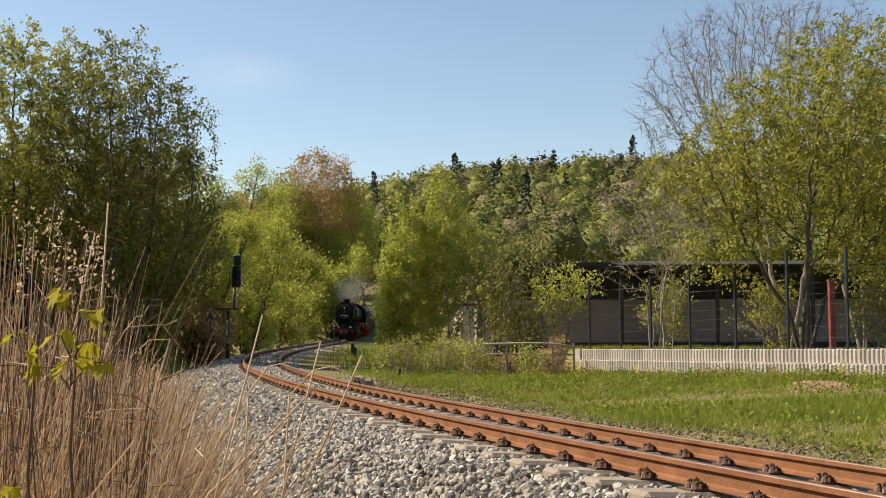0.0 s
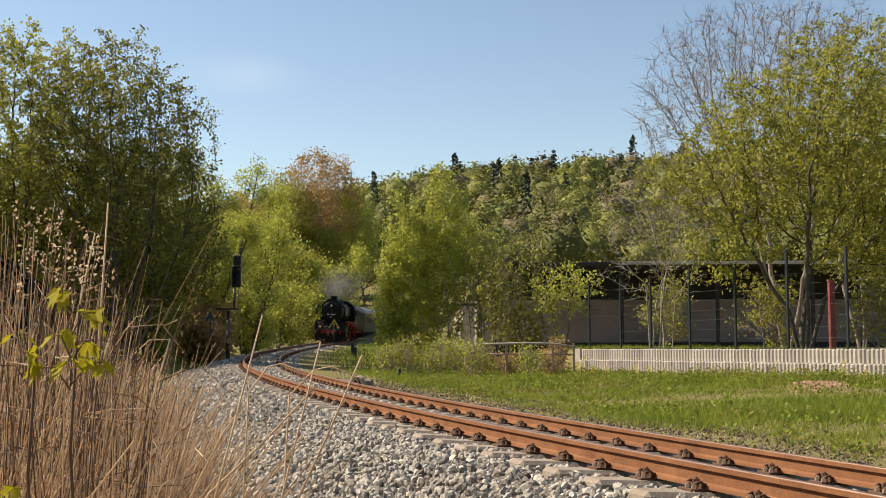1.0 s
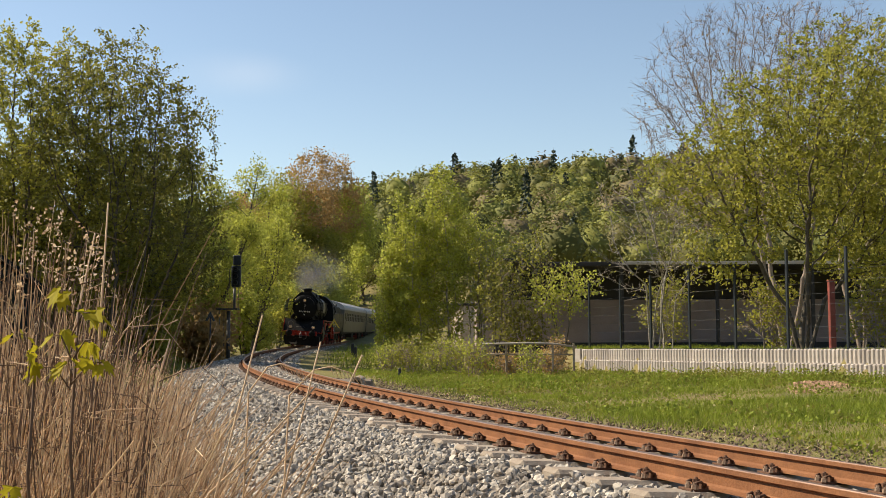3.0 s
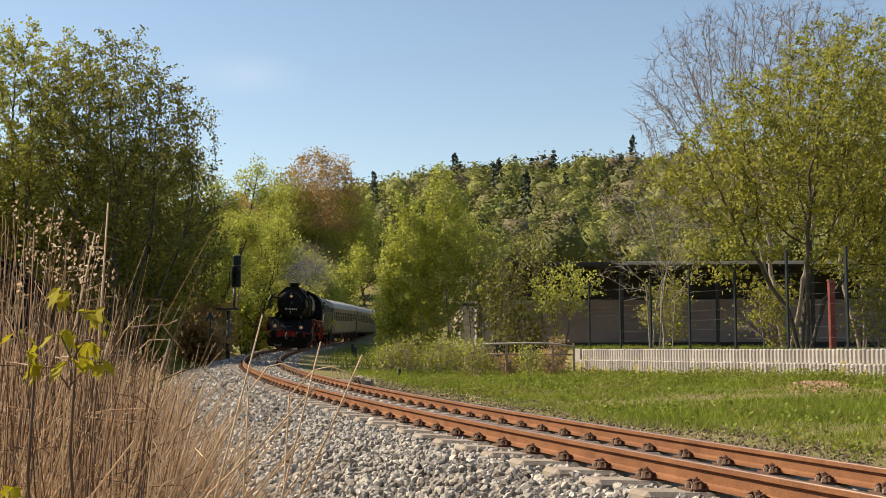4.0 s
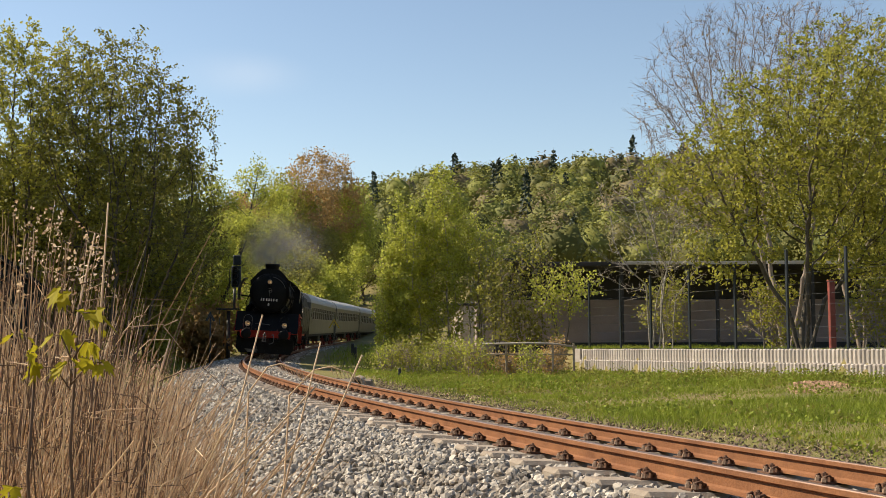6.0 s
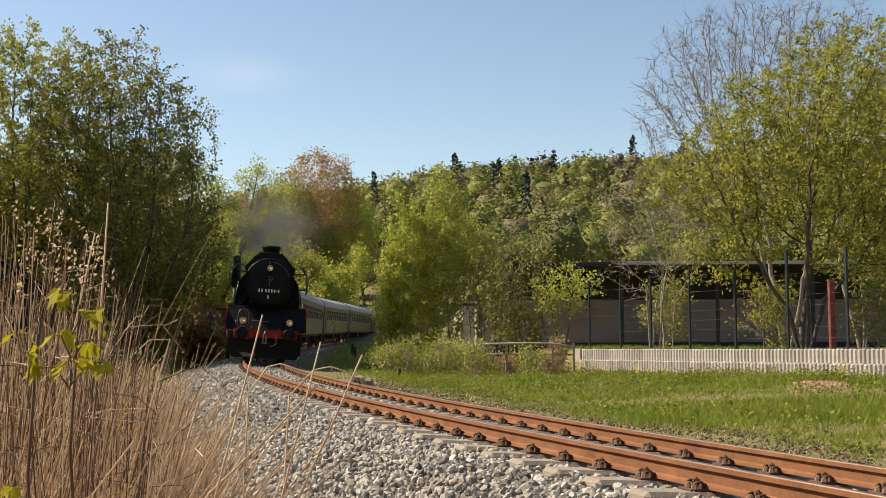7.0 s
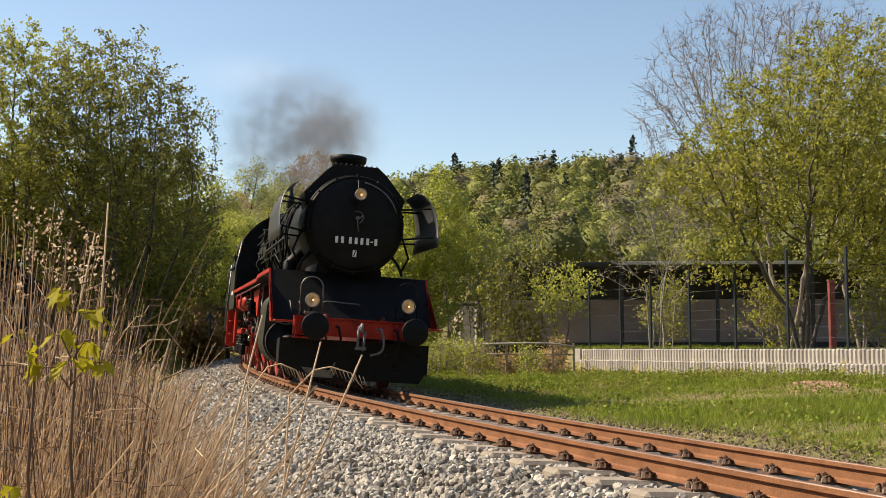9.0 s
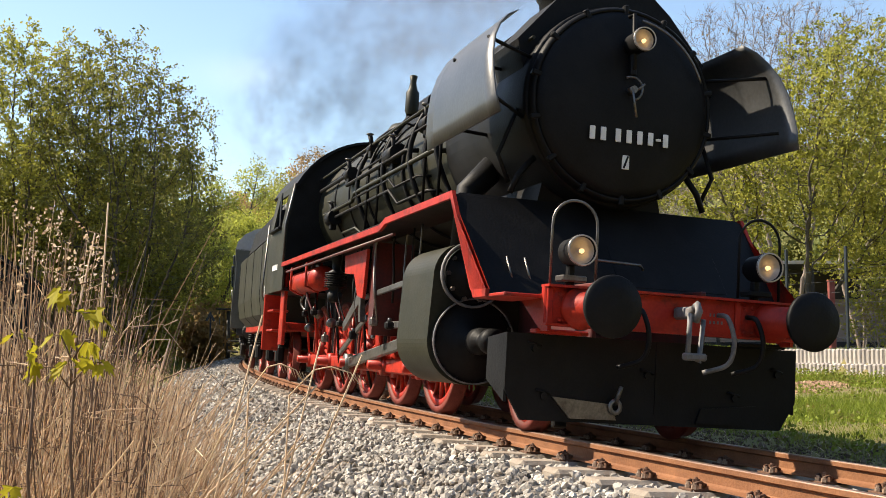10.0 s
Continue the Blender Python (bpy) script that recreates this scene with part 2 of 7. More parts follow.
def arrays_mesh(name, verts, faces, mat, smooth=False):
    """Mesh from numpy arrays of vertices and equal-sided faces."""
    me = bpy.data.meshes.new(name)
    nf, k = faces.shape
    me.vertices.add(len(verts))
    me.vertices.foreach_set("co", np.ascontiguousarray(verts, np.float32).ravel())
    me.loops.add(nf * k)
    me.loops.foreach_set("vertex_index", np.ascontiguousarray(faces, np.int32).ravel())
    me.polygons.add(nf)
    me.polygons.foreach_set("loop_start", np.arange(0, nf * k, k, dtype=np.int32))
    me.polygons.foreach_set("use_smooth", np.full(nf, smooth))
    me.materials.append(mat)
    me.update(calc_edges=True)
    me.validate()
    return me


def thing(name, label, category, group="", kind=""):
    return tagged(new(name), label, category, group, kind)


def part(name, bm, mat, parent, label="", at=None):
    """Links a Build (or a mesh) as one mesh object under a thing or part."""
    me = bm if isinstance(bm, bpy.types.Mesh) else bm.mesh(name, *(mat if isinstance(mat, tuple) else (mat,)))
    ob = new(name, me)
    ob.parent = parent
    if at is not None:
        ob.matrix_basis = at
    if label:
        ob["label"] = label
    return ob


def solo(name, bm, mat, label, category, group="", kind="", at=None):
    me = bm if isinstance(bm, bpy.types.Mesh) else bm.mesh(name, mat)
    ob = tagged(new(name, me), label, category, group, kind)
    if at is not None:
        ob.matrix_basis = at
    return ob


# ---------------- the line of the track ----------------
KY = np.array([-40.0, 2, 10, 20, 32, 46, 62, 80, 105, 150, 200, 260])
KX = np.array([21.2, 4.5095, 1.602, -1.5345, -4.5997, -7.3704, -9.4749, -10.6926, -11.1414, -9.9, -5.5, 3.0])


def spline_bends(xs, ys):
    n, h = len(xs), np.diff(xs)
    a, b = np.eye(n), np.zeros(n)
    for i in range(1, n - 1):
        a[i, i - 1], a[i, i], a[i, i + 1] = h[i - 1], 2 * (h[i - 1] + h[i]), h[i]
        b[i] = 6 * ((ys[i + 1] - ys[i]) / h[i] - (ys[i] - ys[i - 1]) / h[i - 1])
    return np.linalg.solve(a, b)


KM = spline_bends(KY, KX)


def track_x(y):
    y = np.clip(np.asarray(y, float), KY[0], KY[-1])
    i = np.clip(np.searchsorted(KY, y) - 1, 0, len(KY) - 2)
    h = KY[i + 1] - KY[i]
    a = (KY[i + 1] - y) / h
    b = 1 - a
    return a * KX[i] + b * KX[i + 1] + ((a ** 3 - a) * KM[i] + (b ** 3 - b) * KM[i + 1]) * h * h / 6


def track_z(y):
    u = (np.clip(y, -10, 120) - 10) / 50
    return -0.1577 * u + 0.1875 * u * u


LY = np.arange(-40.0, 260.0, 0.25)
LX = track_x(LY)
LS = np.concatenate([[0.0], np.cumsum(np.hypot(np.diff(LX), np.diff(LY)))])
LZ = track_z(LY)
LH = np.arctan2(np.gradient(LY), np.gradient(LX))
CANT = 0.0645


def on_track(s):
    """Centre of the track at arc length s: x, y, z and heading away from the eye."""
    return np.interp(s, LS, LX), np.interp(s, LS, LY), np.interp(s, LS, LZ), np.interp(s, LS, LH)


def track_pose(s, off=0.0, up=0.0):
    """Pose with x along the track away from the eye, y to its left, leaning with the cant."""
    x, y, z, h = (float(v) for v in on_track(s))
    m = Matrix.Translation((x, y, z)) @ Matrix.Rotation(h, 4, "Z") @ Matrix.Rotation(CANT, 4, "X")
    return m @ Matrix.Translation((0, off, up))


# ---------------- ground ----------------
def smooth_step(a, b, x):
    t = np.clip((x - a) / (b - a), 0, 1)
    return t * t * (3 - 2 * t)


def side_of_track(x, y):
    """Distance to the right of the track's centre (metres, about)."""
    yc = np.clip(y, -40, 259)
    h = np.interp(yc, LY, LH)
    return (x - track_x(yc)) * np.sin(h)


WALL_A, WALL_B = Vector((5.15, 41.5)), Vector((14.2, 21.0))


def behind_wall(x, y):
    """Distance behind the low wall's line."""
    d = (WALL_B - WALL_A).normalized()
    return (x - WALL_A.x) * (-d.y) + (y - WALL_A.y) * d.x


def ground_z(x, y):
    x, y = np.asarray(x, float), np.asarray(y, float)
    o = side_of_track(x, y)
    zt = track_z(y)
    left = -0.24 - 0.40 * smooth_step(1.5, 3.3, -o) - 0.05 * smooth_step(3, 8, -o)
    left = left + 0.5 * smooth_step(25, 60, y) * smooth_step(2.5, 5, -o)
    right = -0.30 - 0.06 * smooth_step(1.6, 2.6, o)
    left = left - 0.14 * smooth_step(5.0, 4.2, -o)
    w = behind_wall(x, y)
    rise = -0.46 + 0.30 * smooth_step(41, 24, y)
    right = right + (rise + 0.34) * smooth_step(-12, -1.0, w) * smooth_step(1.8, 6, o)
    right = np.where((w > 0) & (x > 4.6), right + (0.42 - right) * smooth_step(75, 45, y) * smooth_step(60, 40, x), right)
    z = np.where(o < 0, left, right) + zt * smooth_step(40, 2, np.abs(o))
    r = np.hypot(x, y)
    u = np.clip((x + 0.05 * y) / np.maximum(y, 1), -1, 1)
    # for y < 0 the hill is an unseen addition that darkens reflections
    hill = smooth_step(np.where(y < 0, 60, 110), np.where(y < 0, 260, 430), r) * (30 + 22 * smooth_step(-0.25, 0.2, u))
    hill = hill + smooth_step(430, 1500, r) * 20
    bumps = 0.035 * np.sin(x * 1.7 + 0.4 * y) * np.sin(y * 1.3 - 0.3 * x) * smooth_step(2.3, 4, np.abs(o)) * smooth_step(60, 20, r)
    return z + hill + bumps


def ground_mesh():
    def steps(near, far, fine, grow):
        out, p, st = [0.0], 0.0, fine
        while p < far:
            if p > near:
                st *= grow
            p += st
            out.append(p)
        return out
    xp = steps(16, 2500, 0.35, 1.16)
    xs = np.array([-v for v in xp[:0:-1]] + xp)
    yb = steps(8, 2500, 0.8, 1.3)
    ys = np.array([-v for v in yb[:0:-1]] + steps(60, 2500, 0.35, 1.1))
    gx, gy = np.meshgrid(xs, ys)
    v = np.stack([gx, gy, ground_z(gx, gy)], -1).reshape(-1, 3)
    nx, ny = len(xs), len(ys)
    i = (np.arange(ny - 1)[:, None] * nx + np.arange(nx - 1)[None]).ravel()
    return arrays_mesh("ground", v, np.stack([i, i + 1, i + nx + 1, i + nx], 1), M_GROUND, True)


solo("ground", ground_mesh(), None, "grassy ground with bare soil rising to a hill", "ground", kind="structure")
# ---------------- track ----------------
def sweep(profile, y0, y1, off):
    """Closed profile of (side, up) swept along the track at a side offset (positive to the right)."""
    ss = np.arange(np.interp(y0, LY, LS), np.interp(y1, LY, LS), 0.6)
    n, vs, fs = len(profile), [], []
    for s in ss:
        m = track_pose(s)
        vs.extend([tuple(m @ Vector((0, -(off + a), b))) for a, b in profile])
    for i in range(len(ss) - 1):
        for k in range(n):
            fs.append((i * n + k, i * n + (k + 1) % n, (i + 1) * n + (k + 1) % n, (i + 1) * n + k))
    return Build().add(vs, fs)


RAIL = [(-0.062, -0.154), (0.062, -0.154), (0.062, -0.144), (0.022, -0.132), (0.009, -0.118), (0.009, -0.050), (0.034, -0.038), (0.034, -0.006)]
RAIL = RAIL + [(-a, b) for a, b in RAIL[:1:-1]]
HEAD = [(0.0345, -0.008), (0.030, -0.001), (0.022, 0.001), (-0.022, 0.001), (-0.030, -0.001), (-0.0345, -0.008), (-0.030, -0.012), (0.030, -0.012)]
track = thing("railway_track", "single rusty railway track on concrete sleepers in a curve", "railway track", kind="structure")
for side in (-0.7525, 0.7525):
    r = part("rail", sweep(RAIL, -14, 190, side), M_RUST, track, "rust-brown steel rail")
    part("rail_head", sweep(HEAD, -14, 190, side), M_RAILTOP, r, "worn running surface")


def sleeper_mesh():
    b = Build()
    for sgn in (-1, 1):
        b.box((0, sgn * 0.86, -0.27), (0.27, 0.86, 0.20), ch=0.03)
    b.box((0, 0, -0.29), (0.22, 0.95, 0.17), ch=0.03)
    return b.mesh("sleeper", M_SLEEPER)


def fastening_mesh():
    """Ribbed base plate with two clamps, bolts and nuts on both sides of the rail."""
    b = Build()
    b.box((0, 0, -0.162), (0.16, 0.36, 0.018), ch=0.004)
    for sg in (-1, 1):
        b.box((0, sg * 0.082, -0.140), (0.12, 0.022, 0.034), ch=0.004)
        b.box((0, sg * 0.068, -0.126), (0.10, 0.05, 0.022), Matrix.Rotation(sg * 0.25, 4, "X"), ch=0.005)
        b.tube([(0, sg * 0.098, -0.15), (0, sg * 0.098, -0.085)], 0.012, 6).tube([(0, sg * 0.098, -0.118), (0, sg * 0.098, -0.096)], 0.025, 6, smooth=False)
        for dx in (-0.055, 0.055):
            b.tube([(dx, sg * 0.07, -0.13), (dx * 1.1, sg * 0.10, -0.108), (dx * 0.9, sg * 0.135, -0.118), (dx * 0.6, sg * 0.14, -0.145)], 0.010, 5)
    return b.mesh("fastening", M_FASTEN)


def bolt_mesh():
    b = Build()
    for sg in (-1, 1):
        for dx in (-0.062, 0.012):
            b.tube([(dx, sg * 0.145, -0.155), (dx, sg * 0.145, -0.128)], 0.024, 6, smooth=False)
            b.tube([(dx, sg * 0.145, -0.130), (dx, sg * 0.145, -0.114)], 0.013, 6, smooth=False)
    return b.mesh("bolt", M_NUT)


SLEEPER, FASTENING, BOLT = sleeper_mesh(), fastening_mesh(), bolt_mesh()
S_NEAR = float(np.interp(-10.0, LY, LS))
rs = random.Random(4)
for i in range(235):
    s = S_NEAR + i * 0.65
    sl = part("sleeper", SLEEPER, None, track, at=track_pose(s))
    for sg in (-1, 1):
        if s < S_NEAR + 88:
            m = Matrix.Translation((rs.uniform(-0.008, 0.008), sg * 0.7525, 0)) @ Matrix.Rotation(rs.uniform(-0.05, 0.05), 4, "Z")
            part("fastening", FASTENING, None, sl, at=m)
            if s < S_NEAR + 46:
                part("bolt", BOLT, None, sl, at=m)


# ---------------- ballast ----------------
BED = [(-4.6, -0.90), (-3.9, -0.80), (-3.1, -0.62), (-2.4, -0.47), (-1.5, -0.25), (-0.6, -0.25), (0.6, -0.25), (1.5, -0.26), (2.3, -0.42), (2.8, -0.6)]

def stones(name, mat, x, y, z, r, rng, simple):
    """Many angular stones in one mesh."""
    phi = (1 + 5 ** 0.5) / 2
    iv = np.array([(-1, phi, 0), (1, phi, 0), (-1, -phi, 0), (1, -phi, 0), (0, -1, phi), (0, 1, phi), (0, -1, -phi), (0, 1, -phi),
                   (phi, 0, -1), (phi, 0, 1), (-phi, 0, -1), (-phi, 0, 1)]) / 1.9
    it = np.array([(0, 11, 5), (0, 5, 1), (0, 1, 7), (0, 7, 10), (0, 10, 11), (1, 5, 9), (5, 11, 4), (11, 10, 2), (10, 7, 6), (7, 1, 8),
                   (3, 9, 4), (3, 4, 2), (3, 2, 6), (3, 6, 8), (3, 8, 9), (4, 9, 5), (2, 4, 11), (6, 2, 10), (8, 6, 7), (9, 8, 1)])
    if simple:
        iv = np.array([(1, 0, 0), (-1, 0, 0), (0, 1, 0), (0, -1, 0), (0, 0, 1), (0, 0, -1)]) * 1.15
        it = np.array([(0, 2, 4), (2, 1, 4), (1, 3, 4), (3, 0, 4), (2, 0, 5), (1, 2, 5), (3, 1, 5), (0, 3, 5)])
    n, k = len(y), len(iv)
    jit = rng.uniform(0.62, 1.25, (n, k, 1))
    squash = rng.uniform(0.62, 1.3, (n, 1, 3))
    q = rng.normal(size=(n, 4))
    q /= np.linalg.norm(q, axis=1)[:, None]
    w, a, b, c = q.T
    rot = np.stack([np.stack([1 - 2 * (b * b + c * c), 2 * (a * b - w * c), 2 * (a * c + w * b)], 1),
                    np.stack([2 * (a * b + w * c), 1 - 2 * (a * a + c * c), 2 * (b * c - w * a)], 1),
                    np.stack([2 * (a * c - w * b), 2 * (b * c + w * a), 1 - 2 * (a * a + b * b)], 1)], 1)
    v = iv[None] * jit * squash * r[:, None, None]
    v = np.einsum("nij,nkj->nki", rot, v) + np.stack([x, y, z], 1)[:, None]
    f = (it[None] + k * np.arange(n)[:, None, None]).reshape(-1, 3)
    return arrays_mesh(name, v.reshape(-1, 3), f, mat)


def ballast():
    rng = np.random.default_rng(7)
    sets = []
    for y0, y1, o0, o1, count, r0, r1 in ((-8, 5.0, -4.6, 2.6, 5000, 0.03, 0.05), (5.0, 13, -4.9, -0.80, 15000, 0.020, 0.040), (5.0, 13, -0.72, 0.72, 2600, 0.018, 0.034),
                                          (13, 26, -4.3, -0.80, 13000, 0.024, 0.045), (13, 26, -0.72, 0.72, 2500, 0.022, 0.036),
                                          (4, 26, 0.8, 2.5, 6500, 0.014, 0.032), (26, 48, -3.2, 2.1, 8500, 0.035, 0.06), (48, 105, -2.8, 2.8, 6000, 0.06, 0.11)):
        y = rng.uniform(y0, y1, count)
        o = rng.uniform(o0, o1, count)
        sets.append((y, o, rng.uniform(r0, r1, count)))
    y, o, r = (np.concatenate(c) for c in zip(*sets))
    edge = smooth_step(0.0, 0.9, o + 4.5 + 0.3 * np.sin(y * 1.1) + rng.normal(0, 0.25, len(y)))
    keep = rng.uniform(0, 1, len(y)) < np.where(o < -2, edge, 1)
    y, o, r = y[keep], o[keep], r[keep]
    h = np.interp(y, LY, LH)
    x = track_x(y) + o * np.sin(h)
    yy = y - o * np.cos(h)
    lean = -np.clip(o, -1.5, 1.5) * math.sin(CANT)
    inner = np.abs(o) < 1.45
    z = track_z(yy) + lean + np.interp(o, [p[0] for p in BED], [p[1] for p in BED]) + np.where(inner, 0.022, 0.012)
    z = z + rng.uniform(-0.02, 0.028, len(y)) + 0.02 * np.sin(x * 3.1 + y) * (np.abs(o) > 1.2)
    far = (y > 15) | (y < 4)
    for pick, simple in ((~far, False), (far, True)):
        me = stones("ballast", M_STONE, x[pick], yy[pick], z[pick], r[pick], rng, simple)
        solo("ballast", me, None, "grey crushed stone ballast with some rusty stones", "ballast", kind="stuff")


def dirt_strip():
    rng = np.random.default_rng(9)
    n = 8000
    y = 4 + 30 * rng.uniform(0, 1, n) ** 1.2
    o = 0.9 + 3.0 * rng.uniform(0, 1, n) ** 0.8
    h = np.interp(y, LY, LH)
    x, yy = track_x(y) + o * np.sin(h), y - o * np.cos(h)
    me = stones("dirt_gravel", M_DIRT, x, yy, np.maximum(ground_z(x, yy), track_z(yy) - 0.42) + 0.005, rng.uniform(0.012, 0.034, n), rng, True)
    solo("dirt_gravel", me, None, "brown dirt and small stones along the track's edge", "gravel", kind="stuff")


ballast()
dirt_strip()


def ballast_bed():
    """The bed under the loose stones, a raised bank."""
    prof = BED
    ys = np.arange(-10.0, 200.0, 0.8)
    vs, n = [], len(prof)
    for y in ys:
        s = np.interp(y, LY, LS)
        x, yy, z, h = on_track(s)
        for a, b in prof:
            lean = -np.clip(a, -1.5, 1.5) * math.sin(CANT)
            vs.append((x + a * math.sin(h), yy - a * math.cos(h), z + b + lean))
    fs = [(i * n + k, i * n + k + 1, (i + 1) * n + k + 1, (i + 1) * n + k) for i in range(len(ys) - 1) for k in range(n - 1)]
    return Build().add(vs, fs, True)


M_BED = material("packed_gravel", (0.07, 0.06, 0.05), (0.26, 0.23, 0.20), 0.95, scale=16, fine=34, bump=1.0, spec=0.1, stain=(0.2, 0.15, 0.1), stain_scale=2, stain_amount=0.3)
solo("ballast_bed", ballast_bed(), M_BED, "bank of packed grey gravel under the track", "embankment", kind="structure")


# ---------------- low wall and fence ----------------
def palisade_wall():
    wall = thing("palisade_wall", "low retaining wall of upright grey concrete palisades", "wall", kind="structure")
    d = (WALL_B - WALL_A).normalized()
    back = Vector((-d.y, d.x))
    ang = math.atan2(d.y, d.x)
    w = 0.152
    up = Build().box((0, 0, 0.0), (w - 0.014, 0.16, 0.50), ch=0.032).mesh("palisade", M_PALISADE)
    low = Build().box((0, 0, 0.0), (w - 0.014, 0.17, 0.40), ch=0.032).mesh("palisade_low", M_PALISADE)
    n = int((WALL_B - WALL_A).length / w)
    rr = random.Random(3)
    for i in range(n):
        t = i / n
        p = WALL_A + d * (w * (i + 0.5))
        top = 0.44 + 0.19 * t
        j = rr.uniform(-0.012, 0.012)
        turn = Matrix.Rotation(ang + rr.uniform(-0.03, 0.03), 4, "Z")
        part("palisade", up, None, wall, at=Matrix.Translation((p.x, p.y, top - 0.25 + j)) @ turn)
        q = p - back * 0.10
        if i % 2 == 0 or i < 300:
            part("palisade", low, None, wall, at=Matrix.Translation((q.x, q.y, top - 0.38 - 0.20 + j)) @ turn)
    e = Build().box((0, 0, 0), (0.40, 0.24, 0.5), ch=0.02)
    p = WALL_A - d * 0.22
    part("end_block", e, M_PALISADE, wall, "larger end block", at=Matrix.Translation((p.x, p.y, 0.20)) @ Matrix.Rotation(ang, 4, "Z"))


palisade_wall()


def mesh_fence():
    fence = thing("mesh_fence", "dark anthracite metal post fence with thin wires", "fence")
    d = (WALL_B - WALL_A).normalized()
    back = Vector((-d.y, d.x))
    spots = [0.10, 2.20, 4.06, 6.22, 8.5, 10.8, 13.1, 15.3, 17.5, 19.7]
    hs = [2.52, 2.55, 2.55, 2.63, 2.63, 2.88, 2.78, 2.7, 2.7, 2.7]
    post = {}
    tops = []
    for sp, hh in zip(spots, hs):
        p = WALL_A + d * sp + back * 0.22
        z0 = 0.34 + 0.19 * sp / 22
        if hh not in post:
            post[hh] = Build().box((0, 0, hh / 2), (0.08, 0.06, hh), ch=0.006).box((0, 0, hh + 0.01), (0.09, 0.07, 0.02), ch=0.004).mesh("fence_post", M_FENCE)
        part("fence_post", post[hh], None, fence, at=Matrix.Translation((p.x, p.y, z0)) @ Matrix.Rotation(math.atan2(d.y, d.x), 4, "Z"))
        tops.append((p, z0))
    for k, h in enumerate((0.12, 0.4, 0.7, 1.0, 1.3, 1.6, 1.9, 2.2)):
        b = Build().tube([(p.x, p.y, z0 + h) for p, z0 in tops], 0.0045 if k else 0.012, 4)
        part("wire", b, M_FENCE, fence)


mesh_fence()
# ---------------- the train ----------------
M_BLACK = material("sooty_black_paint", (0.0042, 0.004, 0.0042), (0.010, 0.0096, 0.0096), 0.55, 0.0, scale=3, fine=45, bump=0.12, rough_var=0.12, spec=0.15,
                   stain=(0.018, 0.017, 0.016), stain_scale=2.5, stain_amount=0.35)
# olive-black with paler irregular patches, a step above M_BLACK
M_OLIVE = material("olive_black_sheet", (0.017, 0.018, 0.011), (0.034, 0.032, 0.020), 0.5, 0.0, scale=2, fine=30, bump=0.08, rough_var=0.12, spec=0.2,
                   stain=(0.055, 0.050, 0.035), stain_scale=1.6, stain_amount=0.4)
M_DEFLECT = material("grey_worn_deflector_sheet", (0.045, 0.046, 0.046), (0.085, 0.085, 0.084), 0.36, 0.2, scale=2, fine=25, bump=0.06,
                     stain=(0.06, 0.06, 0.058), stain_scale=2, stain_amount=0.5)
M_RED = material("signal_red_paint", (0.27, 0.012, 0.007), (0.46, 0.032, 0.012), 0.45, 0.0, scale=3, fine=40, bump=0.10, spec=0.25,
                 stain=(0.07, 0.014, 0.010), stain_scale=4.5, stain_amount=0.85)
# deep red with irregular near-black blotches
M_REDDARK = material("dark_red_paint", (0.035, 0.007, 0.006), (0.13, 0.014, 0.010), 0.55, 0.0, scale=3, fine=30, bump=0.1, stain=(0.02, 0.012, 0.010), stain_scale=2.5, stain_amount=0.8)
M_STEEL = material("oily_bare_steel", (0.11, 0.10, 0.09), (0.25, 0.235, 0.215), 0.4, 0.8, scale=4, fine=50, stain=(0.04, 0.035, 0.03), stain_scale=4, stain_amount=0.8)
M_TYRE = material("worn_wheel_tyre", (0.11, 0.02, 0.014), (0.19, 0.046, 0.034), 0.6, 0.0, scale=6, fine=60, spec=0.15, stain=(0.05, 0.03, 0.024), stain_scale=3, stain_amount=0.7)
M_WHITE = material("white_paint", (0.70, 0.68, 0.64), (0.82, 0.80, 0.76), 0.6, scale=8, fine=60)
M_BRASS = material("dull_brass", (0.42, 0.27, 0.09), (0.55, 0.38, 0.14), 0.4, 0.8, scale=8, fine=60)
M_LENS = material("headlamp_reflector", (0.40, 0.34, 0.29), (0.52, 0.46, 0.40), 0.3, 0.3, scale=10, fine=60)
M_GLOW = material("lit_lamp_bulb", (1.0, 0.62, 0.25), (1.0, 0.70, 0.32), 0.5, emit=0.8)
M_HOSE = material("grey_rubber_hose", (0.07, 0.068, 0.065), (0.18, 0.17, 0.165), 0.6, scale=8, fine=50)
M_COAL = material("coal", (0.008, 0.008, 0.009), (0.03, 0.03, 0.03), 0.5, scale=12, fine=40, bump=0.9)
M_GLASS = material("dark_window_glass", (0.015, 0.018, 0.02), (0.03, 0.034, 0.036), 0.08, scale=1, fine=10, spec=0.8)
M_COACH = material("faded_bottle_green_coach_paint", (0.07, 0.068, 0.05), (0.11, 0.105, 0.08), 0.45, scale=0.8, fine=12, bump=0.04, stain=(0.08, 0.07, 0.05), stain_scale=1.0, stain_amount=0.5)
M_COACHROOF = material("pale_grey_coach_roof", (0.32, 0.31, 0.29), (0.46, 0.45, 0.42), 0.6, scale=0.8, fine=14, stain=(0.18, 0.17, 0.16), stain_scale=0.8, stain_amount=0.6)
M_UNDER = material("brown_black_underframe", (0.015, 0.013, 0.011), (0.04, 0.034, 0.028), 0.75, scale=3, fine=30, bump=0.2)


def train_s(t):
    """Arc length of the buffer faces of the locomotive."""
    return ((0.003660751 * t - 0.088673973) * t + 0.698584631) * t * t - 13.1304086 * t + 165.73522


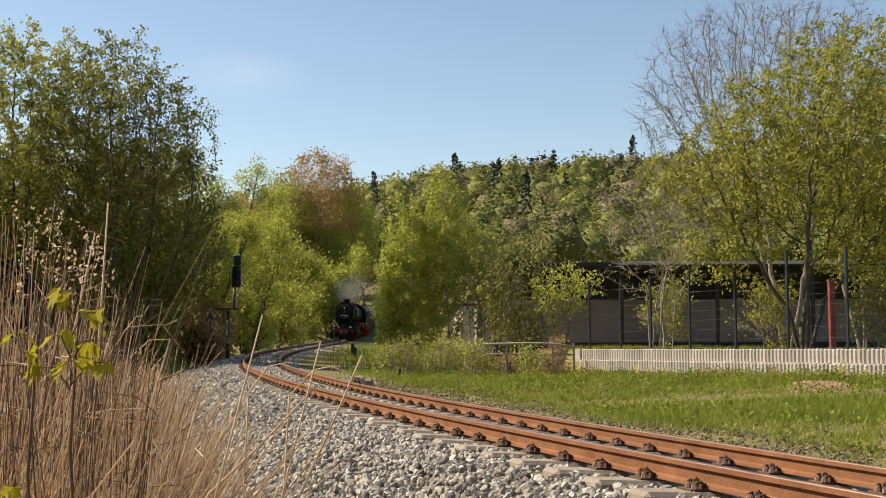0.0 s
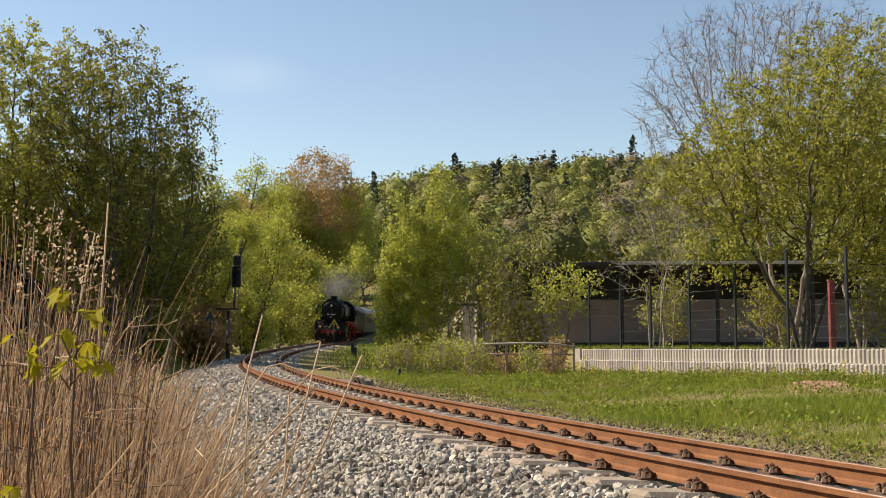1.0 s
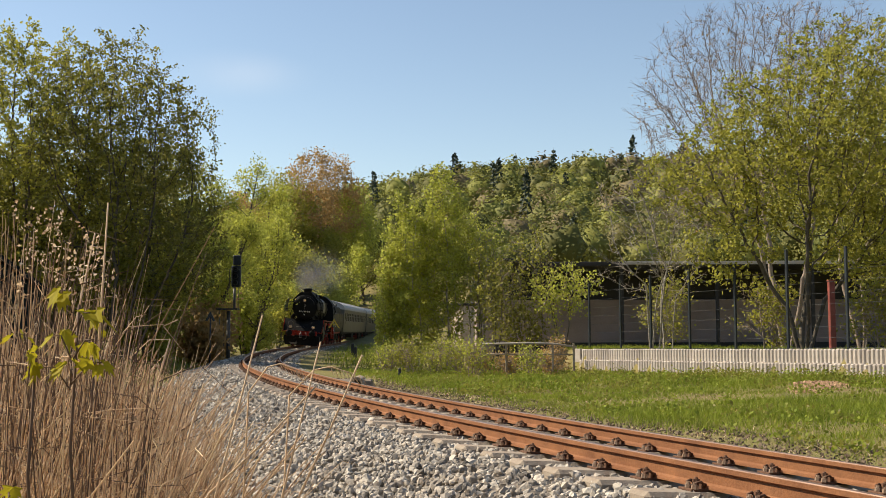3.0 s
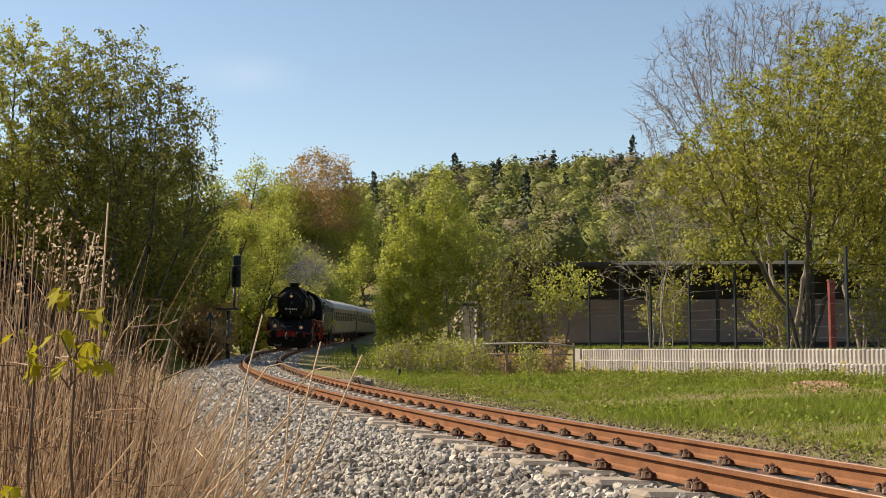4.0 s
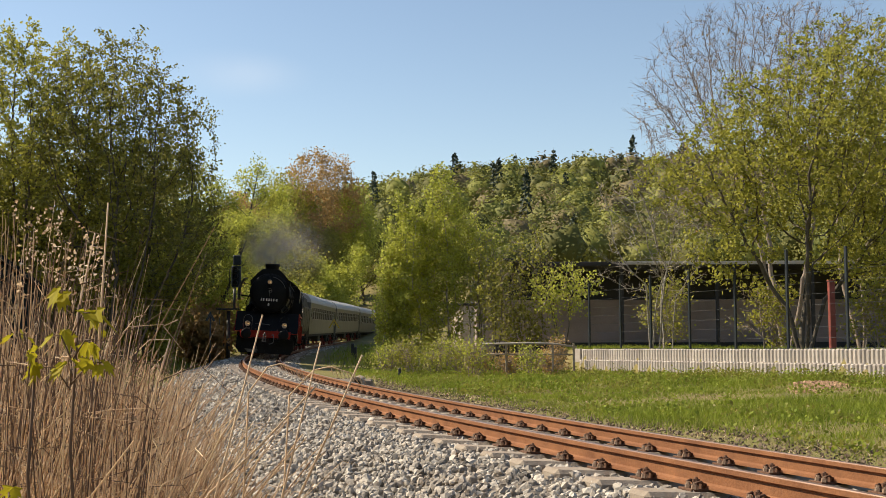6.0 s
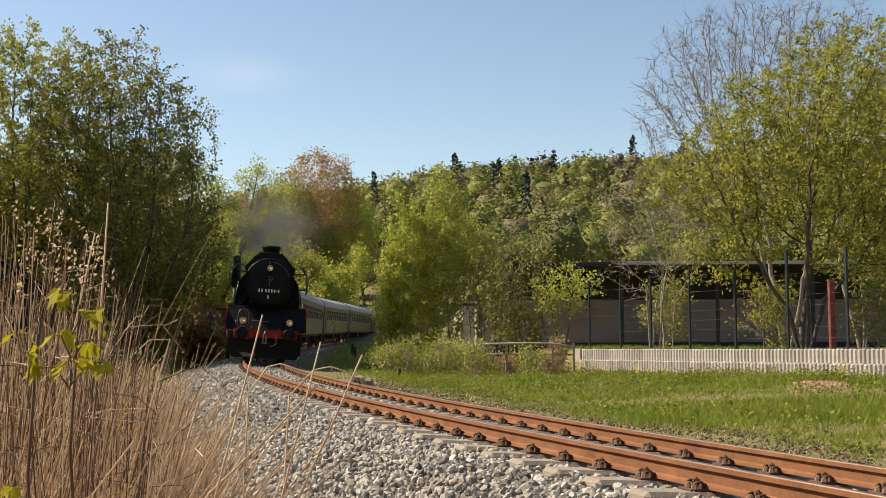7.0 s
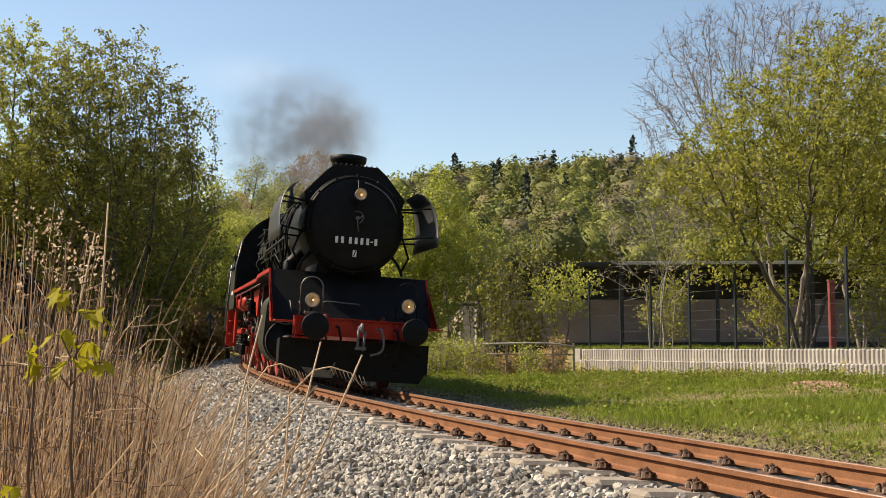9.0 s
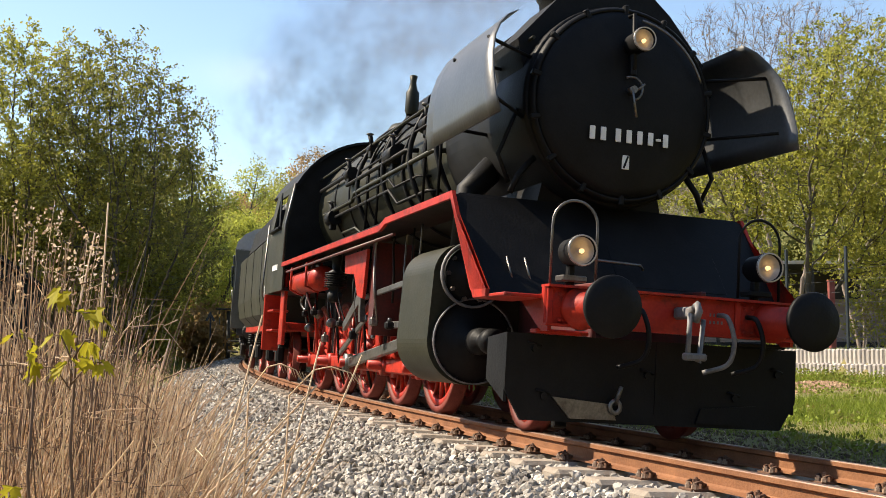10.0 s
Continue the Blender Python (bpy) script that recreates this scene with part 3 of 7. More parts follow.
def body_pose(s_front, near, far):
    """Pose of a vehicle with its front at s_front, guided at two places behind it; its x points back along it."""
    a, b = (Vector([float(v) for v in on_track(s_front + q)[:3]]) for q in (near, far))
    x = (b - a).normalized()
    m = Matrix.Rotation(math.atan2(x.y, x.x), 4, "Z") @ Matrix.Rotation(-math.asin(x.z), 4, "Y") @ Matrix.Rotation(CANT, 4, "X")
    return Matrix.Translation(a - x * near) @ m


def wheel_builds(r, spokes, crank=0.0, y0=0.75):
    """Spoked centres of a pair of wheels on an axle, and one tyre for each side."""
    b, tyres = Build(), []
    b.tube([(0, -y0, 0), (0, y0, 0)], 0.09, 12)
    for sg in (-1, 1):
        y = sg * y0
        b.turn([(y - 0.035, r - 0.15), (y - 0.035, r - 0.07), (y + 0.035, r - 0.07), (y + 0.035, r - 0.15), (y - 0.035, r - 0.15)], axis="y", n=40)
        b.turn([(y - 0.1, 0.0), (y - 0.1, 0.13), (y + 0.1, 0.13), (y + 0.1, 0.0)], axis="y", n=20)
        for k in range(spokes):
            a = 2 * math.pi * k / spokes
            b.tube([(0.11 * math.sin(a), y, 0.11 * math.cos(a)), ((r - 0.12) * math.sin(a), y, (r - 0.12) * math.cos(a))], [0.036, 0.024], 6)
        if crank:
            b.tube([(0, y, 0), (0, y, crank)], [0.15, 0.13], 10)
            b.turn([(y - 0.06, 0), (y - 0.06, 0.15), (y + sg * 0.07, 0.15), (y + sg * 0.07, 0)], (0, 0, crank), axis="y", n=20)
            b.turn([(y, 0.06), (y + sg * 0.40, 0.06), (y + sg * 0.40, 0)], (0, 0, crank), axis="y", n=14)
            pts = [(math.sin(w) * q, -math.cos(w) * q) for w, q in [(radians(x), r - 0.14) for x in range(-48, 49, 8)] + [(radians(x), r * 0.52) for x in range(40, -41, -16)]]
            b.slab(pts, y - 0.05, y + 0.05, "y")
        t = Build().turn([(y - sg * 0.085, r - 0.075), (y - sg * 0.085, r + 0.028), (y - sg * 0.055, r + 0.028), (y - sg * 0.045, r), (y + sg * 0.055, r - 0.004),
                          (y + sg * 0.06, r - 0.075), (y - sg * 0.085, r - 0.075)], axis="y", n=48)
        tyres.append(t)
    return b, tyres


WHEEL_KINDS = {}


def wheelset(name, r, spokes, crank, parent, x, label, mats):
    key = (r, spokes, crank)
    if key not in WHEEL_KINDS:
        b, ty = wheel_builds(r, spokes, crank)
        WHEEL_KINDS[key] = (b.mesh(name, mats[0]), [t.mesh("tyre", mats[1]) for t in ty])
    me, ty = WHEEL_KINDS[key]
    w = part(name, me, None, parent, label, Matrix.Translation((x, 0, r)))
    for t in ty:
        part("tyre", t, None, w, "worn steel tyre")
    return w


BC = 3.05          # height of the boiler's centre
CRANK = 0.33
DRIVERS = [4.49 + 1.65 * k for k in range(5)]


def arc_rows(y, z, r, a0, a1, n):
    return [(y + r * math.cos(radians(a0 + (a1 - a0) * i / n)), z + r * math.sin(radians(a0 + (a1 - a0) * i / n))) for i in range(n + 1)]


def flowing(pts, n=5):
    """A smooth line through the points."""
    p = [Vector(q) for q in pts]
    p = [p[0] * 2 - p[1]] + p + [p[-1] * 2 - p[-2]]
    out = []
    for i in range(1, len(p) - 2):
        for k in range(n):
            t = k / n
            out.append(tuple(0.5 * ((2 * p[i]) + (p[i + 1] - p[i - 1]) * t + (2 * p[i - 1] - 5 * p[i] + 4 * p[i + 1] - p[i + 2]) * t * t + (3 * p[i] - p[i - 1] - 3 * p[i + 1] + p[i + 2]) * t ** 3)))
    return out + [tuple(p[-2])]


def headlamp(parent, x, y, z, r=0.15):
    b = Build().turn([(x + 0.30, 0.0), (x + 0.30, r * 0.55), (x + 0.22, r * 0.86), (x + 0.02, r * 0.9), (x + 0.02, r), (x - 0.03, r), (x - 0.03, r * 0.87), (x + 0.03, r * 0.85)], (0, y, z), n=28)
    b.box((x + 0.2, y, z - r - 0.08), (0.07, 0.06, 0.2), ch=0.01)
    h = part("headlamp", b, M_BLACK, parent, "round electric headlamp with pale reflector")
    part("reflector", Build().turn([(x - 0.005, r * 0.87), (x + 0.06, r * 0.55), (x + 0.10, 0.0)], (0, y, z), n=28), M_LENS, h, "pale reflector")
    part("rim", Build().turn([(x - 0.034, r * 0.88), (x - 0.04, r * 0.97), (x - 0.02, r * 1.01)], (0, y, z), n=28), M_LENS, h, "pale rim")
    part("bulb", Build().turn([(x + 0.015, 0.0), (x + 0.02, 0.017), (x + 0.045, 0.021), (x + 0.07, 0.0)], (0, y - 0.02, z), n=12), M_GLOW, h, "glowing warm bulb")


def steam_locomotive():
    lo = thing("steam_locomotive", "black steam locomotive with red frame, beam and wheels", "locomotive")
    # boiler and smokebox
    b = Build().turn([(1.86, 0.88), (1.86, 0.95), (1.92, 0.96), (4.2, 0.96), (4.22, 0.90)], (0, 0, BC), n=56)
    part("smokebox", b, M_BLACK, lo, "sooty black smokebox")
    b = Build().turn([(4.2, 0.88), (8.4, 0.90), (8.6, 0.95), (11.35, 0.96)], (0, 0, BC), n=56)
    boiler = part("boiler", b, M_OLIVE, lo, "boiler with olive-black cladding")
    for x in (4.25, 5.2, 6.15, 7.1, 8.05, 9.0, 10.0):
        part("boiler_band", Build().turn([(x, 0.90), (x, 0.925 + 0.045 * (x > 8.4)), (x + 0.07, 0.925 + 0.045 * (x > 8.4)), (x + 0.07, 0.90)], (0, 0, BC), n=56), M_BLACK, boiler)
    b = Build().turn([(1.88, 0.88), (1.80, 0.89), (1.76, 0.87), (1.73, 0.80), (1.69, 0.60), (1.665, 0.35), (1.655, 0.0)], (0, 0, BC), n=56)
    door = part("smokebox_door", b, M_BLACK, lo, "domed black smokebox door")
    part("door_ring", Build().turn([(1.80, 0.875), (1.765, 0.89), (1.765, 0.905), (1.80, 0.93), (1.87, 0.93)], (0, 0, BC), n=56), M_BLACK, door)
    for k in range(14):
        a = radians(12 + 360 / 14 * k)
        part("door_clamp", Build().box((1.79, 0.90 * math.cos(a), BC + 0.90 * math.sin(a)), (0.07, 0.05, 0.10), Matrix.Rotation(a - math.pi / 2, 4, "X"), ch=0.01), M_BLACK, door)
    part("door_rail", Build().tube([(1.68, *p) for p in arc_rows(0, BC, 0.80, 98, 160, 12)], 0.013, 6), M_STEEL, door, "bright curved grab rail")
    b = Build().tube([(1.62, *p) for p in arc_rows(0.0, BC + 0.12, 0.11, 60, 250, 10)], 0.012, 6)
    b.tube([(1.66, 0.0, BC + 0.10), (1.56, 0.0, BC + 0.10)], 0.035, 10).tube([(1.57, 0.02, BC + 0.12), (1.56, -0.03, BC - 0.16)], 0.012, 6).tube([(1.57, -0.04, BC + 0.10), (1.56, -0.10, BC + 0.16)], 0.012, 6)
    part("door_handle", b, M_STEEL, door, "bright central lock handle")
    # number board, its digits as bars
    for y in (0.36, 0.25, 0.10, -0.01, -0.12, -0.23, -0.385):
        part("number_bar", Build().box((1.652, y, 2.725), (0.012, 0.056, 0.125), ch=0.018), M_WHITE, door, "white painted bar")
    part("dash_bar", Build().box((1.652, -0.31, 2.725), (0.012, 0.05, 0.022)), M_WHITE, door, "white painted bar")
    b = Build().box((1.685, 0.0, 2.49), (0.012, 0.075, 0.135), ch=0.006)
    em = part("emblem", b, M_WHITE, door, "small white rectangular emblem")
    part("emblem_stroke", Build().box((1.677, 0.0, 2.49), (0.006, 0.018, 0.12), Matrix.Rotation(0.35, 4, "X")), M_BLACK, em)
    # feed heater, chimney and what stands on the boiler
    prof = [(0.42, 4.21), (-0.42, 4.21), (-0.6, 4.06), (-0.98, 3.62), (-0.9, 3.3), (0.9, 3.3), (0.98, 3.62), (0.6, 4.06)]
    fh = part("feed_heater", Build().slab(prof, 2.05, 2.75, "x"), M_BLACK, lo, "angular feed water heater housing")
    for k in range(9):
        a = -0.44 + 0.11 * k
        part("heater_bolt", Build().tube([(2.1, a * 0.9, 4.2), (2.1, a * 0.9, 4.24)], 0.018, 6), M_BLACK, fh)
    b = Build().turn([(3.85, 0.45), (4.0, 0.36), (4.12, 0.31), (4.42, 0.33), (4.44, 0.36), (4.55, 0.37), (4.56, 0.33), (4.45, 0.28), (4.0, 0.27)], (3.14, 0, 0), axis="z", n=36)
    part("chimney", b, M_BLACK, lo, "short wide black chimney")
    for x, r, h, nm in ((5.7, 0.40, 4.36, "steam_dome"), (9.3, 0.36, 4.28, "second_dome")):
        part(nm, Build().turn([(3.75, r + 0.10), (3.95, r + 0.02), (h - 0.16, r), (h - 0.05, r * 0.8), (h, r * 0.4), (h + 0.01, 0)], (x, 0, 0), axis="z", n=32), M_OLIVE, lo)
    for x in (4.6, 7.4):
        sb = part("sand_box", Build().slab([(-0.5, 3.75), (-0.42, 4.15), (-0.3, 4.27), (0.3, 4.27), (0.42, 4.15), (0.5, 3.75)], x - 0.55, x + 0.55, "x"), M_BLACK, lo, "black sand box on the boiler")
        part("sand_lid", Build().box((x, 0, 4.30), (0.5, 0.4, 0.06), ch=0.015), M_BLACK, sb)
        for dx in (-0.33, 0.27):
            for sg in (-1, 1):
                a = [(x + dx, *p) for p in arc_rows(0, BC, 1.0, 62, 8, 8)]
                part("sand_pipe", Build().tube([(p[0], sg * p[1], p[2]) for p in a] + [(x + dx, sg * 1.0, 2.15)], 0.02, 6), M_BLACK, sb)
    b = Build().turn([(3.55, 0.07), (3.6, 0.09), (3.85, 0.09), (3.9, 0.06), (4.0, 0.04), (4.08, 0.055), (4.1, 0)], (6.6, 0.72, 0.25), axis="z", n=18)
    part("whistle", b, M_OLIVE, lo, "dull safety valve casing")
    for x, y, z, r, l in ((5.1, 0.86, 3.42, 0.10, 0.34), (6.3, 0.93, 3.22, 0.13, 0.42), (8.7, 0.99, 3.3, 0.09, 0.3), (7.8, 0.9, 3.55, 0.07, 0.25), (9.8, 0.98, 2.75, 0.12, 0.35)):
        v = part("boiler_fitting", Build().tube([(x, y, z), (x + l, y, z)], r, 14).tube([(x + l / 2, y, z), (x + l / 2, y + 0.05, z + r + 0.12)], 0.035, 8).box((x + l / 2, y, z - r), (0.12, 0.1, 0.14), ch=0.01), M_BLACK, lo)
        part("valve_wheel", Build().turn([(0, 0.045), (0.012, 0.06), (0.024, 0.045)], (x + l / 2, y + 0.05, z + r + 0.12), axis="z", n=14), M_STEEL, v)
    for sg in (1, -1):
        part("boiler_handrail", Build().tube([(1.95, sg * 0.86, 3.62), (4.2, sg * 0.90, 3.62), (11.3, sg * 0.96, 3.55)], 0.018, 8), M_OLIVE, lo)
        for x in (2.4, 3.6, 4.9, 6.2, 7.5, 8.8, 10.1):
            part("rail_knob", Build().tube([(x, sg * 0.72, 3.56), (x, sg * 0.93, 3.61)], 0.014, 6), M_BLACK, lo)
    pr = random.Random(11)
    for k in range(6):
        z = 2.38 + 0.19 * k
        yy = math.sqrt(max(0.02, 0.97 ** 2 - (z - BC) ** 2)) + 0.05
        x0, x1 = pr.uniform(4.3, 5.6), pr.uniform(8.0, 11.2)
        mid = pr.uniform(x0 + 0.8, x1 - 0.8)
        dz = pr.choice((-0.1, 0.12, 0.18))
        z2 = z + dz
        y2 = math.sqrt(max(0.02, 0.97 ** 2 - (z2 - BC) ** 2)) + 0.06
        part("boiler_pipe", Build().tube([(x0, yy - 0.15, z), (x0 + 0.08, yy, z), (mid, yy, z), (mid + 0.15, y2, z2), (x1, y2, z2)], pr.choice((0.016, 0.022, 0.03)), 6), M_BLACK if k % 3 else M_OLIVE, lo)
    for x in (4.35, 5.45, 6.75, 8.2):
        pts = [(x + 0.03 * math.sin(i), p[0], p[1]) for i, p in enumerate(arc_rows(0, BC, 1.02, 70, -35, 12))]
        part("down_pipe", Build().tube(pts + [(x, 1.02, 2.12)], 0.034, 8), M_BLACK, lo)
    part("steam_pipe", Build().tube([(3.1, 0.75, 2.6), (3.1, 1.02, 2.3), (3.1, 1.05, 1.7)], 0.14, 14), M_BLACK, lo)
    # smoke deflectors
    for sg in (1, -1):
        rows = [(2.68, 1.46, 1.12, 3.2), (2.85, 1.485, 1.18, 3.2), (3.05, 1.49, 1.25, 3.18), (3.25, 1.475, 1.33, 3.14), (3.42, 1.435, 1.41, 3.08), (3.56, 1.365, 1.49, 3.0), (3.67, 1.27, 1.55, 2.9), (3.74, 1.16, 1.61, 2.8)]
        vs, fs = [], []
        nx = 9
        for th in (0.0, 0.012):
            for z, y, x0, x1 in rows:
                for i in range(nx):
                    vs.append((x0 + (x1 - x0) * i / (nx - 1), sg * (y - th), z))
        o = len(rows) * nx
        for j in range(len(rows) - 1):
            for i in range(nx - 1):
                q = (j * nx + i, j * nx + i + 1, (j + 1) * nx + i + 1, (j + 1) * nx + i)
                fs += [q, tuple(k + o for k in q[::-1])]
        rim = [i for i in range(nx)] + [j * nx + nx - 1 for j in range(1, len(rows))] + [(len(rows) - 1) * nx + i for i in range(nx - 2, -1, -1)] + [j * nx for j in range(len(rows) - 2, 0, -1)]
        fs += [(rim[i], rim[(i + 1) % len(rim)], rim[(i + 1) % len(rim)] + o, rim[i] + o) for i in range(len(rim))]
        d = part("smoke_deflector", Build().add(vs, fs, True), M_DEFLECT, lo, "curved grey smoke deflector plate")
        for x, z in ((1.6, 3.42), (2.6, 3.45), (1.4, 2.85), (2.9, 2.85)):
            yi = math.sqrt(max(0.01, 0.95 ** 2 - (z - BC) ** 2))
            part("stay", Build().tube([(max(x, 1.95), sg * yi, z), (x, sg * 1.43, z + 0.03)], 0.018, 6), M_BLACK, d)
        part("support_pipe", Build().tube([(2.0, sg * 0.78, 2.5), (2.0, sg * 0.93, 2.32), (2.0, sg * 1.0, 2.15)], 0.03, 8).tube([(2.05, sg * 0.95, 2.95), (2.05, sg * 1.12, 2.5), (2.05, sg * 1.0, 2.25)], 0.022, 8), M_BLACK, d)
    # front apron, running boards
    ap = [(1.50, 1.17), (1.50, 2.08), (1.44, 2.12), (-1.44, 2.12), (-1.50, 2.08), (-1.50, 1.17)]
    def raked(p, dx):
        return (1.38 + (p[1] - 1.17) * 0.78 + dx, p[0], p[1])
    n = len(ap)
    vs = [raked(p, 0) for p in ap] + [raked(p, 0.03) for p in ap]
    fs = [tuple(range(n)), tuple(range(2 * n - 1, n - 1, -1))] + [(i, (i + 1) % n, n + (i + 1) % n, n + i) for i in range(n)]
    a = part("front_apron", Build().add(vs, fs), M_BLACK, lo, "raked black front apron plate")
    part("apron_rail", Build().tube([(1.55, 0.55, 1.52), (1.5, 0.5, 1.55), (1.5, -0.1, 1.53), (1.55, -0.15, 1.5)], 0.014, 6), M_STEEL, a)
    for y in (0.95, 1.12):
        part("apron_clip", Build().tube([(1.5, y, 1.30), (1.60, y + 0.03, 1.52)], 0.010, 5), M_STEEL, a)
    part("apron_hatch", Build().box((1.66, -0.45, 1.52), (0.02, 1.1, 0.5), Matrix.Rotation(0.66, 4, "Y"), ch=0.006), M_BLACK, a)
    for sg in (1, -1):
        rb = part("running_board", Build().box((6.75, sg * 1.24, 2.085), (9.3, 0.52, 0.03), ch=0.006), M_BLACK, lo)
        e = Build()
        e.slab([(2.11, 2.13), (4.5, 2.13), (4.75, 2.07), (11.4, 2.09), (11.4, 2.02), (4.75, 2.00), (4.5, 2.06), (2.14, 2.06), (1.435, 1.185), (1.05, 1.185), (1.05, 1.12), (1.36, 1.12)], sg * 1.49, sg * 1.525, "y")
        part("red_edging", e, M_RED, rb, "bright red edge strip")
        part("board_pipe", Build().tube([(4.3, sg * 1.46, 1.93), (11.2, sg * 1.46, 1.92)], 0.02, 6), M_REDDARK, rb)
        # gusset towards the beam
        part("gusset", Build().slab([(1.32, 1.16), (0.66, 1.16), (0.66, 0.86), (0.80, 0.86)], sg * 1.10, sg * 1.13, "y"), M_RED, lo, "red gusset plate")
        part("front_step", Build().box((1.05, sg * 1.32, 1.13), (0.75, 0.36, 0.03), ch=0.008), M_RED, lo)
    # beam, buffers, couplings
    beam = part("buffer_beam", Build().box((0.66, 0, 1.06), (0.08, 2.36, 0.31), ch=0.012).box((0.62, 0.0, 1.215), (0.16, 2.36, 0.02)).box((0.64, 0, 0.91), (0.12, 2.36, 0.02)), M_RED, lo, "red buffer beam")
    for y in (1.14, 0.55, -0.55, -1.14):
        part("beam_rib", Build().box((0.61, y, 1.06), (0.03, 0.05, 0.29), ch=0.006), M_RED, beam)
    pr = random.Random(2)
    for y in (0.62, 0.7, 1.05, 1.13, -0.62, -0.7, -1.05, -1.13):
        for z in (0.95, 1.16):
            part("rivet", Build().turn([(0.617, 0.0), (0.6, 0.012), (0.62, 0.02)], (0, y, z), n=8), M_RED, beam)
    for k in range(4):
        for z, w in ((1.08, 0.02), (1.02, 0.026)):
            part("beam_mark", Build().box((0.618, -0.30 - 0.036 * k, z), (0.004, w * 0.6, 0.026)), M_HOSE, beam, "small pale mark")
    for sg in (1, -1):
        bf = part("buffer", Build().turn([(0.62, 0.17), (0.56, 0.17), (0.54, 0.13), (0.30, 0.125), (0.29, 0.10), (0.05, 0.095)], (0, sg * 0.875, 1.05), n=28), M_RED, lo, "buffer with red socket and black plate")
        part("buffer_plate", Build().turn([(0.06, 0.0), (0.06, 0.232), (0.03, 0.238), (0.012, 0.23), (0.0, 0.12), (-0.004, 0.0)], (0, sg * 0.875, 1.05), n=44), M_BLACK, bf, "round black buffer plate")
    b = Build().box((0.48, 0.02, 1.07), (0.28, 0.06, 0.10), ch=0.02).tube([(0.36, 0.02, 1.08), (0.28, 0.02, 1.13), (0.25, 0.02, 1.08), (0.30, 0.02, 1.0)], 0.032, 8)
    b.tube([(0.3, 0.07, 1.06), (0.30, 0.08, 0.72), (0.30, -0.02, 0.68), (0.3, -0.05, 1.02)], 0.022, 8).box((0.30, 0.02, 0.72), (0.07, 0.2, 0.06), ch=0.015)
    part("coupling", b, M_HOSE, lo, "steel screw coupling on its hook")
    for y in (-0.35, -0.62, 0.42):
        part("brake_hose", Build().tube(flowing([(0.58, y, 1.08), (0.46, y - 0.02, 1.05), (0.42, y - 0.06, 0.86), (0.46, y - 0.03, 0.68), (0.56, y + 0.14, 0.60)]), 0.021, 10), M_HOSE if y == -0.35 else M_BLACK, lo, "hanging brake hose")
    # snow plough
    pl = part("snow_plough", Build().slab([(1.46, 0.84), (1.46, 0.38), (1.30, 0.14), (-1.30, 0.14), (-1.46, 0.38), (-1.46, 0.84)], 0.80, 0.83, "x"), M_BLACK, lo, "wide black plough plate under the beam", at=Matrix.Translation((0.14, 0, 0)) @ Matrix.Diagonal((1, 0.93, 1, 1)))
    for sg in (1, -1):
        part("plough_flank", Build().slab([(0.82, 0.84), (1.25, 0.80), (1.25, 0.45), (0.82, 0.28)], sg * 1.43, sg * 1.46, "y"), M_BLACK, pl)
        # lip grey near, black far; bracket red near, black far
        part("plough_lip", Build().slab([(sg * 1.02, 0.34), (sg * 0.45, 0.30), (sg * 0.40, 0.17), (sg * 0.85, 0.17)], 0.775, 0.80, "x"), M_STEEL if sg > 0 else M_BLACK, pl, "plough lip, grey on the near side and black on the far")
        part("plough_bracket", Build().box((0.74, sg * 1.0, 0.86), (0.14, 0.5, 0.04), ch=0.01), M_RED if sg > 0 else M_BLACK, pl)
    for y, z in ((1.2, 0.72), (1.1, 0.34), (0.1, 0.55), (-0.8, 0.40), (-1.25, 0.62)):
        part("plough_bolt", Build().tube([(0.80, y, z), (0.775, y, z)], 0.03, 8).tube([(0.79, y - 0.06, z + 0.02), (0.78, y + 0.07, z + 0.05)], 0.012, 5), M_BLACK, pl)
    part("plough_seam", Build().box((0.797, 0.0, 0.53), (0.008, 0.03, 0.60)), M_BLACK, pl)
    part("plough_hook", Build().tube([(0.78, 0.42, 0.30), (0.72, 0.42, 0.36), (0.70, 0.40, 0.45)], 0.02, 6).turn([(0.76, 0.03), (0.74, 0.05), (0.76, 0.07)], (0, 0.42, 0.28), n=12), M_STEEL, pl)
    part("guard_iron", Build().box((1.25, 0.75, 0.22), (0.06, 0.12, 0.3), Matrix.Rotation(0.3, 4, "Y"), ch=0.01), M_BLACK, lo)
    # headlamps
    for y in (0.867, -0.867):
        headlamp(lo, 0.66, y, 1.52, 0.128)
        sg = 1 if y > 0 else -1
        # pale steel near and black far put the sunlit side into the colour
        part("lamp_bracket", Build().tube([(0.8, y + 0.2, 1.25), (0.8, y + 0.2, 1.72)] + [(0.8, *p) for p in arc_rows(y, 1.74, 0.2, 15, 165, 10)] + [(0.8, y - 0.2, 1.72), (0.8, y - 0.2, 1.25)], 0.013, 6).box((0.84, y, 1.30), (0.16, 0.22, 0.05), ch=0.01), M_STEEL if sg > 0 else M_BLACK, lo, "tubular hand hold over the lamp")
    headlamp(lo, 1.42, 0.0, 3.58, 0.112)
    part("lamp_arm", Build().tube([(1.66, 0.03, 3.85), (1.58, 0.02, 3.86), (1.58, 0.0, 3.35), (1.68, 0.0, 3.32)], 0.022, 6), M_BLACK, lo)
